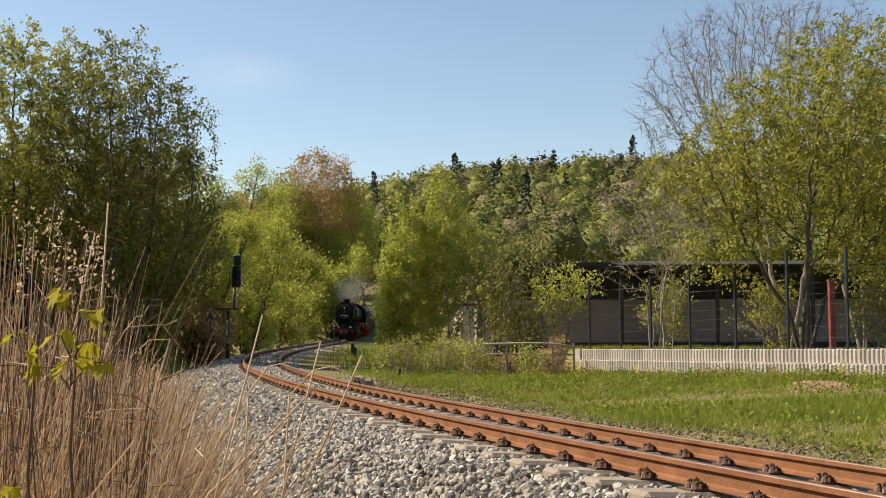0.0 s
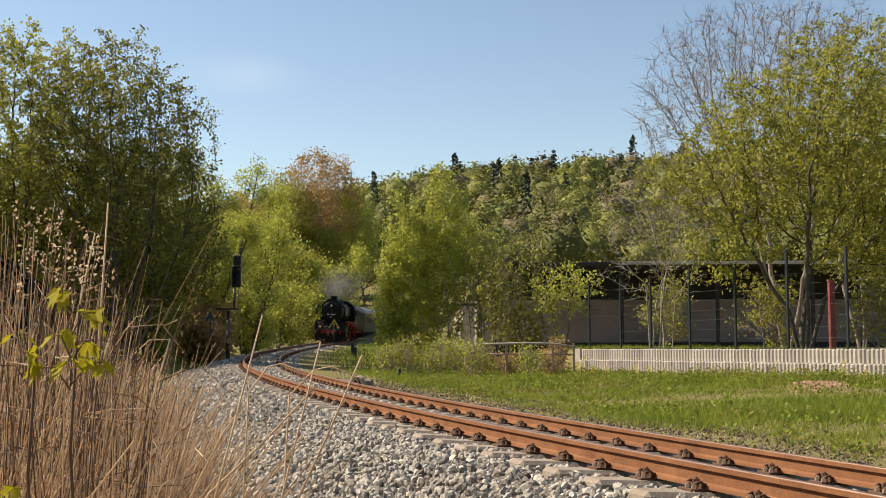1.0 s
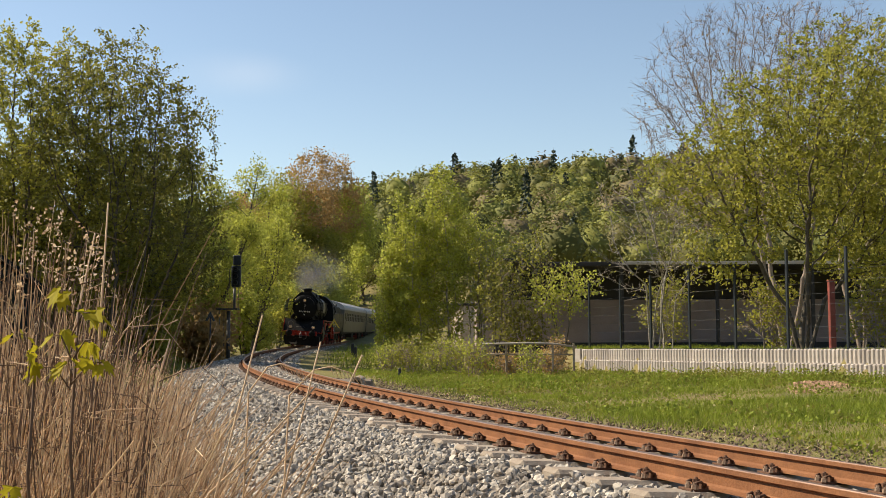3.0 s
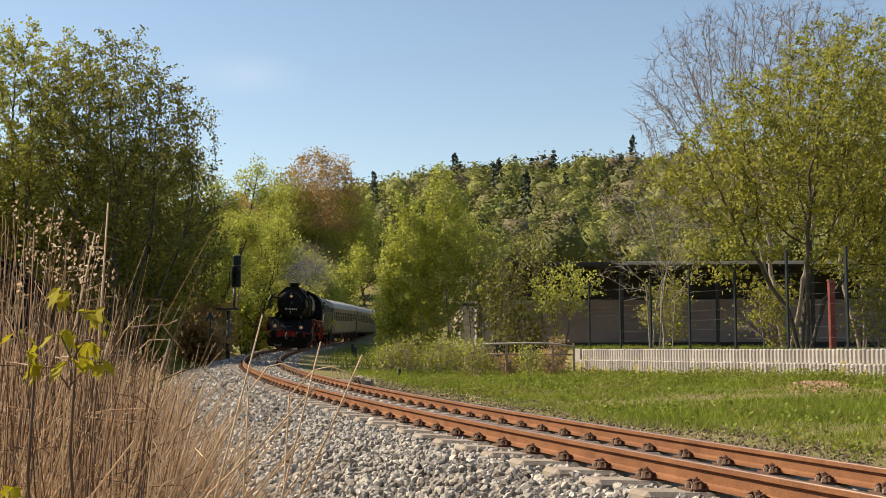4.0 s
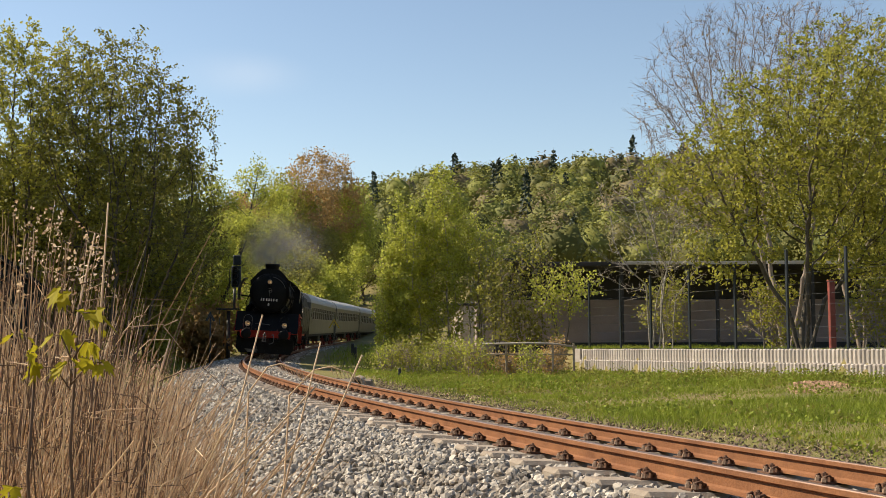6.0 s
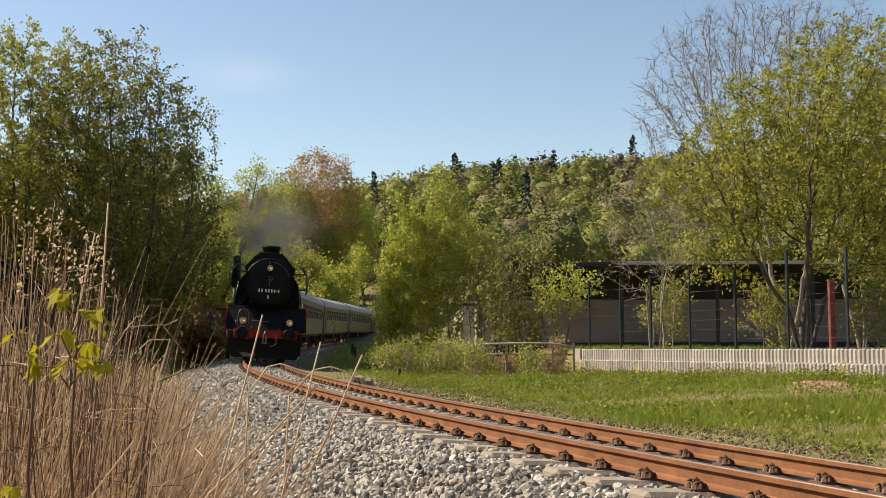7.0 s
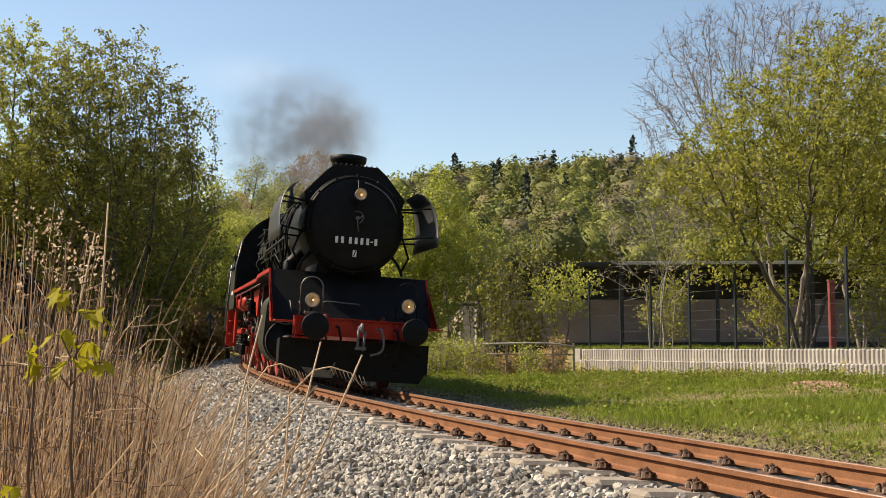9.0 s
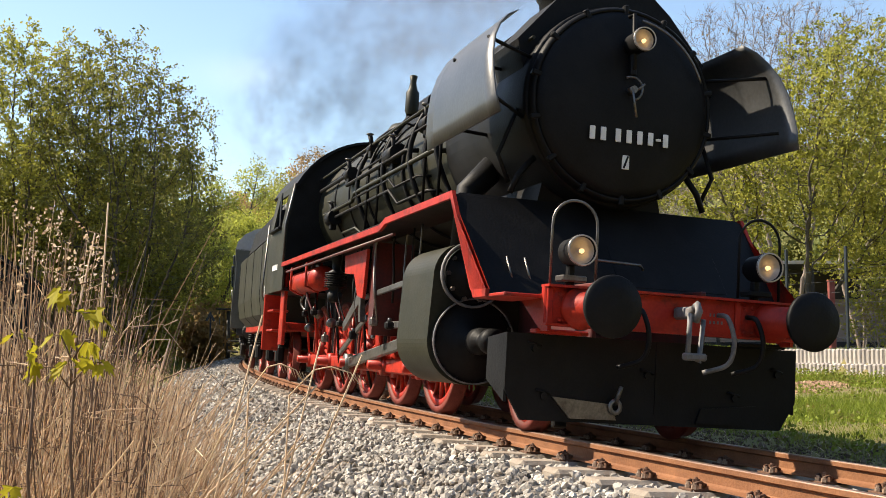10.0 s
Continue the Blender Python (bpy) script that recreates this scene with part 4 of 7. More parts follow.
    # frame and cylinders
    for sg in (1, -1):
        fr = part("main_frame", Build().box((7.1, sg * 0.52, 0.98), (12.0, 0.05, 0.66), ch=0.01), M_REDDARK, lo, "dark red plate frame with blackish blotches")
        for x in DRIVERS:
            part("axle_guide", Build().box((x, sg * 0.56, 0.72), (0.42, 0.05, 0.5), ch=0.02), M_REDDARK, fr)
        hull = arc_rows(sg * 1.06, 0.78, 0.42, -90, 0 if sg > 0 else -180, 16)
        hull += arc_rows(sg * 1.12, 1.40, 0.33, 0 if sg > 0 else 180, 90, 16)
        hull = [(sg * 0.55, 0.36)] + hull + [(sg * 0.55, 1.73)]
        cy = part("cylinder_block", Build().slab(hull, 2.76, 3.86, "x"), M_OLIVE, lo, "cylinder block in olive-black cladding")
        part("cylinder_cover", Build().turn([(2.56, 0.41), (2.50, 0.41), (2.50, 0.36), (2.46, 0.30), (2.43, 0.12), (2.28, 0.11), (2.26, 0.06), (1.12, 0.06), (1.10, 0)], (0.21, sg * 1.03, 0.78), n=36), M_BLACK, cy)
        part("tail_rod_gland", Build().turn([(2.36, 0.05), (2.36, 0.13), (2.2, 0.13), (2.18, 0.09), (2.05, 0.09), (2.03, 0.12), (1.9, 0.12), (1.88, 0.05)], (0.21, sg * 1.03, 0.78), n=18), M_BLACK, cy)
        part("valve_cover", Build().turn([(2.56, 0.28), (2.48, 0.28), (2.46, 0.20), (2.42, 0.10), (2.2, 0.08), (2.18, 0)], (0.21, sg * 1.08, 1.42), n=28), M_BLACK, cy)
        for k in range(16):
            w = 2 * math.pi * k / 16
            part("cover_stud", Build().tube([(2.72, sg * 1.03 + 0.385 * math.cos(w), 0.78 + 0.385 * math.sin(w)), (2.67, sg * 1.03 + 0.385 * math.cos(w), 0.78 + 0.385 * math.sin(w))], 0.013, 6), M_BLACK, cy)
        for k in range(10):
            w = 2 * math.pi * k / 10
            part("cover_stud", Build().tube([(2.70, sg * 1.08 + 0.25 * math.cos(w), 1.42 + 0.25 * math.sin(w)), (2.65, sg * 1.08 + 0.25 * math.cos(w), 1.42 + 0.25 * math.sin(w))], 0.024, 6), M_STEEL, cy)
        part("valve_ring", Build().turn([(2.70, 0.30), (2.655, 0.30), (2.655, 0.325), (2.70, 0.325)], (0, sg * 1.08, 1.42), n=28), M_HOSE, cy, "worn grey flange ring")
        part("cylinder_ring", Build().turn([(2.70, 0.40), (2.67, 0.40), (2.67, 0.415), (2.70, 0.415)], (0, sg * 1.03, 0.78), n=36), M_HOSE, cy, "worn grey flange ring")
        part("slide_bar", Build().box((4.95, sg * 1.03, 0.98), (2.2, 0.09, 0.08), ch=0.01), M_STEEL, lo)
        part("gear_bracket", Build().slab([(5.95, 2.0), (6.12, 2.0), (6.2, 1.4), (6.1, 0.85), (5.95, 0.85), (5.88, 1.4)], sg * 0.75, sg * 1.24, "y"), M_REDDARK, lo, "red bracket carrying the valve gear")
        part("link_bracket", Build().slab([(6.1, 1.92), (7.35, 1.92), (7.3, 1.68), (6.75, 1.64), (6.5, 1.35), (6.2, 1.3)], sg * 1.28, sg * 1.32, "y"), M_RED, lo)
        part("expansion_link", Build().slab([(6.52, 1.72), (6.62, 1.72), (6.68, 1.4), (6.60, 1.02), (6.50, 1.02), (6.56, 1.4)], sg * 1.2, sg * 1.26, "y"), M_STEEL, lo)
        part("radius_rod", Build().box((5.3, sg * 1.20, 1.40), (2.6, 0.035, 0.07), Matrix.Rotation(0.05, 4, "Y"), ch=0.008), M_STEEL, lo)
        part("air_reservoir", Build().turn([(9.0, 0), (9.03, 0.12), (9.1, 0.19), (11.0, 0.19), (11.07, 0.12), (11.1, 0)], (0, sg * 1.25, 1.72), n=24), M_RED, lo, "red air reservoir")
        for x in (9.4, 10.7):
            part("reservoir_strap", Build().tube([(x, sg * 1.25, 1.52), (x, sg * 1.46, 1.6), (x, sg * 1.46, 1.95), (x, sg * 1.3, 2.05)], 0.02, 6), M_RED, lo)
        pump = part("air_pump", Build().turn([(1.32, 0), (1.32, 0.10), (1.44, 0.11), (1.46, 0.08), (1.50, 0.08), (1.52, 0.12), (1.74, 0.12), (1.78, 0.06), (1.9, 0.07), (1.92, 0.09), (2.02, 0.08), (2.04, 0)], (8.05, sg * 1.28, 0), axis="z", n=22), M_BLACK, lo, "ribbed black pump")
        for k in range(7):
            part("cooling_fin", Build().turn([(1.53 + 0.032 * k, 0.11), (1.53 + 0.032 * k, 0.16), (1.54 + 0.032 * k, 0.16), (1.54 + 0.032 * k, 0.11)], (8.05, sg * 1.28, 0), axis="z", n=22), M_BLACK, pump)
        for x, z in ((8.9, 1.05), (7.3, 1.2), (9.9, 1.2), (10.6, 1.0)):
            gf = part("gear_fitting", Build().tube([(x, sg * 1.12, z), (x + 0.16, sg * 1.12, z)], 0.06, 10).tube(flowing([(x + 0.08, sg * 1.12, z), (x + 0.06, sg * 1.18, z + 0.3), (x + 0.25, sg * 1.1, 1.98)]), 0.016, 6), M_BLACK, lo)
            part("flange", Build().turn([(x - 0.012, 0), (x - 0.012, 0.075), (x + 0.012, 0.075), (x + 0.012, 0)], (0, sg * 1.12, z), n=12), M_STEEL, gf)
        part("lifting_arm", Build().slab([(6.62, 1.46), (6.75, 1.5), (7.75, 1.02), (7.7, 0.92), (6.64, 1.36)], sg * 1.17, sg * 1.21, "y"), M_STEEL, lo, "bare steel valve rod")
        part("gear_hanger", Build().box((6.28, sg * 1.14, 1.12), (0.07, 0.05, 0.62), Matrix.Rotation(0.12, 4, "Y"), ch=0.012), M_STEEL, lo)
        for x in (7.0, 8.7, 10.3, 11.0):
            part("sand_drop_pipe", Build().tube([(x, sg * 1.05, 2.05), (x + 0.05, sg * 1.1, 1.3), (x + 0.3, sg * 0.95, 0.5), (x + 0.5, sg * 0.8, 0.15)], 0.02, 6), M_BLACK if x < 9 else M_RED, lo)
        for x in [d + 0.82 for d in DRIVERS[:4]] + [3.75]:
            bk = part("brake_block", Build().slab([(x - 0.10, 1.05), (x + 0.02, 1.05), (x + 0.03, 0.35), (x - 0.06, 0.35)], sg * 0.70, sg * 0.80, "y"), M_BLACK, lo)
            part("brake_hanger", Build().tube([(x + 0.06, sg * 0.84, 1.25), (x + 0.03, sg * 0.84, 0.35)], 0.028, 6), M_RED, bk)
        fx = random.Random(31)
        for k in range(16):
            x = 4.2 + 0.46 * k + fx.uniform(-0.12, 0.12)
            z0, z1 = fx.uniform(1.55, 1.95), fx.uniform(0.75, 1.35)
            y = sg * fx.uniform(1.0, 1.3)
            part("oil_pipe", Build().tube(flowing([(x, y, 2.05), (x + 0.04, y, z0), (x + fx.uniform(-0.25, 0.3), y * 1.02, (z0 + z1) / 2), (x + fx.uniform(-0.2, 0.2), y * 0.95, z1)]), fx.choice((0.012, 0.016, 0.024)), 6), fx.choice((M_BLACK, M_STEEL, M_BLACK, M_REDDARK)), lo)
            if k % 2 == 0:
                lb = part("lubricator", Build().box((x, sg * 1.22, z1), (fx.uniform(0.07, 0.13), 0.10, fx.uniform(0.07, 0.12)), ch=0.02), fx.choice((M_BLACK, M_STEEL, M_BLACK)), lo)
                part("lubricator_lid", Build().tube([(x, sg * 1.22, z1 + 0.04), (x, sg * 1.22, z1 + 0.09)], 0.022, 8), M_STEEL, lb)
    part("saddle", Build().slab([(-0.75, 1.6), (-0.6, 2.35), (0.6, 2.35), (0.75, 1.6)], 2.2, 3.9, "x"), M_BLACK, lo)
    part("ash_pan", Build().slab([(8.9, 1.9), (11.4, 1.9), (11.2, 1.2), (9.2, 1.2)], -0.75, 0.75, "y"), M_BLACK, lo)
    # cab
    for sg in (1, -1):
        b = Build()
        def skin(z):
            return sg * (1.50 - 0.16 * max(0.0, (z - 2.75)))
        def panel(x0, x1, z0, z1):
            vs = [(x, skin(z) - sg * th, z) for th in (0.0, 0.03) for x in (x0, x1) for z in (z0, z1)]
            b.add(vs, [(0, 2, 3, 1), (4, 5, 7, 6), (0, 1, 5, 4), (2, 6, 7, 3), (0, 4, 6, 2), (1, 3, 7, 5)])
        panel(11.35, 13.15, 1.62, 2.72)
        panel(11.35, 11.85, 2.72, 3.45)
        panel(12.75, 13.15, 2.72, 3.45)
        panel(11.85, 12.75, 3.32, 3.45)
        cs = part("cab_side", b, M_OLIVE, lo, "olive-black cab side with window opening")
        part("cab_edge", Build().tube([(11.34, sg * 1.51, 2.1), (11.34, sg * 1.51, 2.75), (11.34, skin(3.45), 3.45)], 0.018, 6), M_STEEL, cs)
        w = Build().slab([(11.85, 2.72), (11.98, 2.72), (12.02, 3.28), (11.88, 3.34)], sg * 1.50, sg * 1.52, "y")
        part("wind_deflector", w, M_BLACK, cs, "narrow framed wind deflector")
        part("window_ledge", Build().box((12.3, sg * 1.53, 2.72), (1.0, 0.08, 0.05), ch=0.01), M_BLACK, cs)
        bb = Build()
        for k in range(5):
            bb.box((12.0 + 0.11 * k, sg * 1.503, 2.05), (0.075, 0.006, 0.10), ch=0.002)
        part("side_number", bb, M_WHITE, cs, "small white bars")
        part("cab_step", Build().box((12.5, sg * 1.35, 1.30), (0.6, 0.28, 0.04), ch=0.01).box((12.5, sg * 1.35, 0.95), (0.6, 0.28, 0.04), ch=0.01), M_RED, lo, "red cab steps")
        part("cab_stanchion", Build().box((11.75, sg * 1.38, 1.35), (0.35, 0.06, 1.3), ch=0.01), M_RED, lo, "red upright plate")
        part("cab_step_plate", Build().box((12.85, sg * 1.4, 1.1), (0.06, 0.3, 1.0), ch=0.01), M_RED, lo)
        part("grab_rail", Build().tube([(13.18, sg * 1.52, 1.5), (13.18, sg * 1.56, 1.7), (13.18, sg * 1.5, 2.9)], 0.018, 6), M_STEEL, lo)
    roof = arc_rows(0, 2.75, 1.55, 27, 153, 18)
    roof = roof + [(p[0] * 0.97, p[1] - 0.04) for p in roof[::-1]]
    part("cab_roof", Build().slab(roof, 11.2, 13.7, "x"), M_BLACK, lo, "arched black cab roof")
    fr = [(1.48, 2.1), (1.48, 2.75), (1.38, 3.45)] + arc_rows(0, 2.75, 1.50, 28, 152, 14) + [(-1.38, 3.45), (-1.48, 2.75), (-1.48, 2.1)]
    part("cab_front", Build().slab(fr, 11.36, 11.40, "x"), M_BLACK, lo)
    part("cab_floor", Build().box((12.3, 0, 1.65), (1.8, 2.9, 0.06)), M_BLACK, lo)
    part("backhead", Build().box((11.7, 0, 2.6), (0.5, 1.7, 1.8), ch=0.1), M_BLACK, lo)
    return lo


loco = steam_locomotive()
loco_wheels = [(wheelset("leading_wheelset", 0.425, 10, 0.0, loco, 1.89, "small red leading wheels", (M_RED, M_TYRE)), 0.425, 1.89)]
for x in DRIVERS:
    loco_wheels.append((wheelset("driving_wheelset", 0.70, 15, CRANK, loco, x, "red spoked driving wheels with counterweights", (M_RED, M_TYRE)), 0.70, x))


def rod_build(x0, x1, pins, h=0.13, w=0.06):
    b = Build().box(((x0 + x1) / 2, 0, 0), (x1 - x0, w, h), ch=0.02)
    for p in pins:
        b.turn([(-0.055, 0), (-0.055, 0.13), (0.055, 0.13), (0.055, 0)], (p, 0, 0), axis="y", n=20)
    return b


coupling_rods, driving_rods, crossheads, eccentrics = [], [], [], []
CON = 3.05
CYL_Z = 0.78
for sg in (1, -1):
    coupling_rods.append((part("coupling_rod", rod_build(-3.3, 3.3, [-3.3, -1.65, 0, 1.65, 3.3], 0.18), M_RED, loco, "red coupling rod"), sg))
    driving_rods.append((part("driving_rod", rod_build(-CON, 0.0, [0], 0.15), M_STEEL, loco, "bare steel driving rod"), sg))
    crossheads.append((part("crosshead", Build().box((0, 0, 0.08), (0.42, 0.14, 0.34), ch=0.03).tube([(-0.2, 0, 0), (-1.6, 0, 0)], 0.045, 10), M_STEEL, loco, "steel crosshead with piston rod"), sg))
    eccentrics.append((part("eccentric_rod", Build().box((-0.75, 0, 0), (1.5, 0.035, 0.08), ch=0.01), M_STEEL, loco), sg))


def bogie(parent, x, wheels, mat, half=1.05):
    b = Build()
    for sg in (1, -1):
        b.slab([(x - half - 0.35, 0.78), (x - half - 0.1, 0.78), (x - half * 0.5, 0.55), (x + half * 0.5, 0.55), (x + half + 0.1, 0.78), (x + half + 0.35, 0.78), (x + half + 0.2, 0.98),
                (x - half - 0.2, 0.98)], sg * 0.95, sg * 1.01, "y")
        for dx in (-half, half):
            b.box((x + dx, sg * 1.03, 0.52), (0.34, 0.16, 0.34), ch=0.04)
            for k in range(5):
                b.turn([(0.70 + 0.05 * k, 0.10), (0.72 + 0.05 * k, 0.13), (0.74 + 0.05 * k, 0.10)], (x + dx, sg * 1.04, 0), axis="z", n=12)
    b.box((x, 0, 0.75), (0.5, 1.9, 0.25), ch=0.04)
    part("bogie", b, mat, parent)
    for dx in (-half, half):
        w = wheelset("wheelset", 0.50, 9, 0.0, parent, x + dx, "", (M_UNDER if mat is M_UNDER else M_RED, M_TYRE))
        wheels.append((w, 0.50, x + dx))


def tender():
    te = thing("tender", "olive-black coal tender behind the locomotive", "tender")
    prof = [(1.15, 1.12), (1.36, 1.32), (1.42, 1.7), (1.42, 2.78), (1.36, 2.86), (-1.36, 2.86), (-1.42, 2.78), (-1.42, 1.7), (-1.36, 1.32), (-1.15, 1.12)]
    tank = part("water_tank", Build().slab(prof, 0.35, 8.7, "x"), M_OLIVE, te, "water tank with olive-black sides")
    for x in (0.36, 2.4, 4.5, 6.6, 8.69):
        part("tank_seam", Build().slab([(p[0] * 1.006, p[1]) for p in prof], x, x + 0.03, "x"), M_BLACK, tank)
    cb = [(1.40, 2.84), (1.28, 3.35), (1.22, 3.40), (-1.22, 3.40), (-1.28, 3.35), (-1.40, 2.84)]
    bunker = part("coal_bunker", Build().slab(cb, 1.2, 6.4, "x"), M_BLACK, te)
    b = Build()
    pr = random.Random(5)
    for k in range(70):
        b.box((pr.uniform(1.4, 6.2), pr.uniform(-1.0, 1.0), 3.42 + pr.uniform(-0.05, 0.18)), (pr.uniform(0.15, 0.4), pr.uniform(0.15, 0.4), pr.uniform(0.15, 0.3)), Matrix.Rotation(pr.uniform(0, 3), 4, (pr.random(), pr.random(), 1)), ch=0.05)
    part("coal", b, M_COAL, te, "heap of black coal")
    fr = [(1.36, 1.7), (1.42, 2.78)] + arc_rows(0.0, 2.2, 1.42, 25, 155, 12) + [(-1.42, 2.78), (-1.36, 1.7)]
    part("tender_front", Build().slab(fr, 0.3, 0.36, "x"), M_BLACK, te, "arched front plate")
    part("underframe", Build().box((4.5, 0, 1.06), (8.9, 2.3, 0.16), ch=0.02), M_RED, te)
    for sg in (1, -1):
        part("side_marks", Build().box((1.3, sg * 1.423, 1.75), (0.05, 0.006, 0.22)).box((1.42, sg * 1.423, 1.66), (0.12, 0.006, 0.03)), M_WHITE, tank, "small white marks")
    wheels = []
    bogie(te, 2.3, wheels, M_BLACK, 0.95)
    bogie(te, 6.9, wheels, M_BLACK, 0.95)
    return te, wheels


tender_car, tender_wheels = tender()


def coach():
    co = thing("passenger_coach", "faded green passenger coach with a pale grey roof", "railway coach", "coaches of the train")
    L = 24.0
    b = Build()
    for sg in (1, -1):
        b.box((L / 2, sg * 1.40, 1.62), (L, 0.06, 1.04), ch=0.01)
        b.box((L / 2, sg * 1.40, 3.12), (L, 0.06, 0.34), ch=0.01)
        for x in [0.5, 1.75] + [3.35 + 1.75 * k for k in range(11)] + [22.25, 23.5]:
            wd = 0.95 if x in (0.5, 1.75, 22.25, 23.5) else 0.55
            b.box((x, sg * 1.40, 2.55), (wd, 0.058, 0.84))
    for x in (0.03, L - 0.03):
        b.box((x, 0, 2.2), (0.06, 2.8, 2.2), ch=0.02)
    body = part("body", b, M_COACH, co, "faded green body sides")
    part("gangway", Build().box((-0.12, 0, 2.2), (0.3, 1.0, 2.2), ch=0.06).box((L + 0.12, 0, 2.2), (0.3, 1.0, 2.2), ch=0.06), M_UNDER, body)
    rf = [(1.44, 3.25), (1.38, 3.48), (1.22, 3.68), (0.95, 3.84), (0.6, 3.95), (0.2, 4.0), (-0.2, 4.0), (-0.6, 3.95), (-0.95, 3.84), (-1.22, 3.68), (-1.38, 3.48), (-1.44, 3.25)]
    roof = part("roof", Build().slab(rf, 0, L, "x"), M_COACHROOF, co, "pale grey rounded roof")
    for k in range(10):
        part("roof_vent", Build().box((1.6 + 2.3 * k, 0.0, 4.03), (0.4, 0.35, 0.10), ch=0.03), M_COACHROOF, roof)
    pane = Build().box((0, 0, 0), (1.2, 0.02, 0.84)).mesh("pane", M_GLASS)
    fr = Build()
    for z in (-0.40, 0.40, 0.12):
        fr.box((0, 0, z), (1.2, 0.05, 0.04))
    for x in (-0.58, 0.58):
        fr.box((x, 0, 0), (0.05, 0.05, 0.8))
    frame_me = fr.mesh("window_frame", M_STEEL)
    for k in range(12):
        x = 2.475 + 1.75 * k
        if x > 21.9:
            continue
        for sg in (1, -1):
            w = part("window", pane, None, co, at=Matrix.Translation((x, sg * 1.385, 2.55)))
            part("window_frame", frame_me, None, w, at=Matrix.Translation((0, sg * 0.03, 0)))
    for x in (1.12, L - 1.12):
        for sg in (1, -1):
            d = part("door", Build().box((x, sg * 1.405, 2.1), (0.72, 0.05, 2.0), ch=0.01), M_COACH, co)
            part("door_window", Build().box((x, sg * 1.435, 2.6), (0.45, 0.02, 0.6), ch=0.005), M_GLASS, d)
            part("door_handle", Build().tube([(x + 0.28, sg * 1.45, 1.9), (x + 0.28, sg * 1.47, 2.2)], 0.015, 6), M_STEEL, d)
            part("step", Build().box((x, sg * 1.3, 0.75), (0.8, 0.3, 0.05), ch=0.01).box((x, sg * 1.3, 0.45), (0.8, 0.3, 0.05), ch=0.01), M_UNDER, co)
    part("underframe", Build().box((L / 2, 0, 1.02), (L, 2.5, 0.2), ch=0.02).box((10, 0.6, 0.72), (2.5, 0.9, 0.5), ch=0.05).box((14, -0.5, 0.7), (2.0, 0.9, 0.5), ch=0.05).box((12.4, 0.8, 0.7), (1.2, 0.5, 0.45), ch=0.05), M_UNDER, co)
    for sg in (1, -1):
        for x0, d in ((0, -1), (L, 1)):
            part("buffer", Build().turn([(x0, 0.12), (x0 + d * 0.3, 0.10), (x0 + d * 0.5, 0.09), (x0 + d * 0.5, 0.22), (x0 + d * 0.53, 0.22), (x0 + d * 0.54, 0)], (0, sg * 0.875, 1.05), n=16), M_UNDER, co)
    wheels = []
    bogie(co, 3.0, wheels, M_UNDER, 1.25)
    bogie(co, L - 3.0, wheels, M_UNDER, 1.25)
    return co


first_coach = coach()
coaches = [first_coach] + [copy_thing(first_coach, Matrix()) for k in range(3)]


# ---------------- smoke ----------------
def smoke_material():
    """Thin smoke: each wisp fades out towards its edge and is broken up by noise."""
    m = bpy.data.materials.new("thin_smoke")
    m.use_nodes = True
    n, ln = m.node_tree.nodes, m.node_tree.links
    b = n["Principled BSDF"]
    b.inputs["Base Color"].default_value = (0.33, 0.305, 0.30, 1)
    b.inputs["Roughness"].default_value = 1.0
    b.inputs["Specular IOR Level"].default_value = 0.0
    tr = n.new("ShaderNodeBsdfTranslucent")
    tr.inputs["Color"].default_value = (0.33, 0.305, 0.30, 1)
    m1 = n.new("ShaderNodeMixShader")
    ln.new(b.outputs[0], m1.inputs[1])
    ln.new(tr.outputs[0], m1.inputs[2])
    uv = n.new("ShaderNodeUVMap")
    uv.uv_map = "wisp"
    dist = n.new("ShaderNodeVectorMath")
    dist.operation = "DISTANCE"
    dist.inputs[1].default_value = (0.5, 0.5, 0.0)
    ln.new(uv.outputs["UV"], dist.inputs[0])
    fall = n.new("ShaderNodeMapRange")
    fall.interpolation_type = "SMOOTHERSTEP"
    fall.inputs["From Min"].default_value, fall.inputs["From Max"].default_value = 0.5, 0.05
    ln.new(dist.outputs["Value"], fall.inputs["Value"])
    tc = n.new("ShaderNodeTexCoord")
    no = n.new("ShaderNodeTexNoise")
    no.inputs["Scale"].default_value, no.inputs["Detail"].default_value = 1.6, 5
    ln.new(tc.outputs["Object"], no.inputs["Vector"])
    nr = n.new("ShaderNodeMapRange")
    nr.inputs["From Min"].default_value, nr.inputs["From Max"].default_value = 0.35, 0.7
    nr.inputs["To Min"].default_value, nr.inputs["To Max"].default_value = 0.10, 0.52
    ln.new(no.outputs["Fac"], nr.inputs["Value"])
    al = n.new("ShaderNodeMath")
    al.operation = "MULTIPLY"
    ln.new(fall.outputs["Result"], al.inputs[0])
    ln.new(nr.outputs["Result"], al.inputs[1])
    tp = n.new("ShaderNodeBsdfTransparent")
    m2 = n.new("ShaderNodeMixShader")
    ln.new(al.outputs[0], m2.inputs[0])
    ln.new(tp.outputs[0], m2.inputs[1])
    ln.new(m1.outputs[0], m2.inputs[2])
    ln.new(m2.outputs[0], n["Material Output"].inputs["Surface"])
    return m


M_SMOKE = smoke_material()


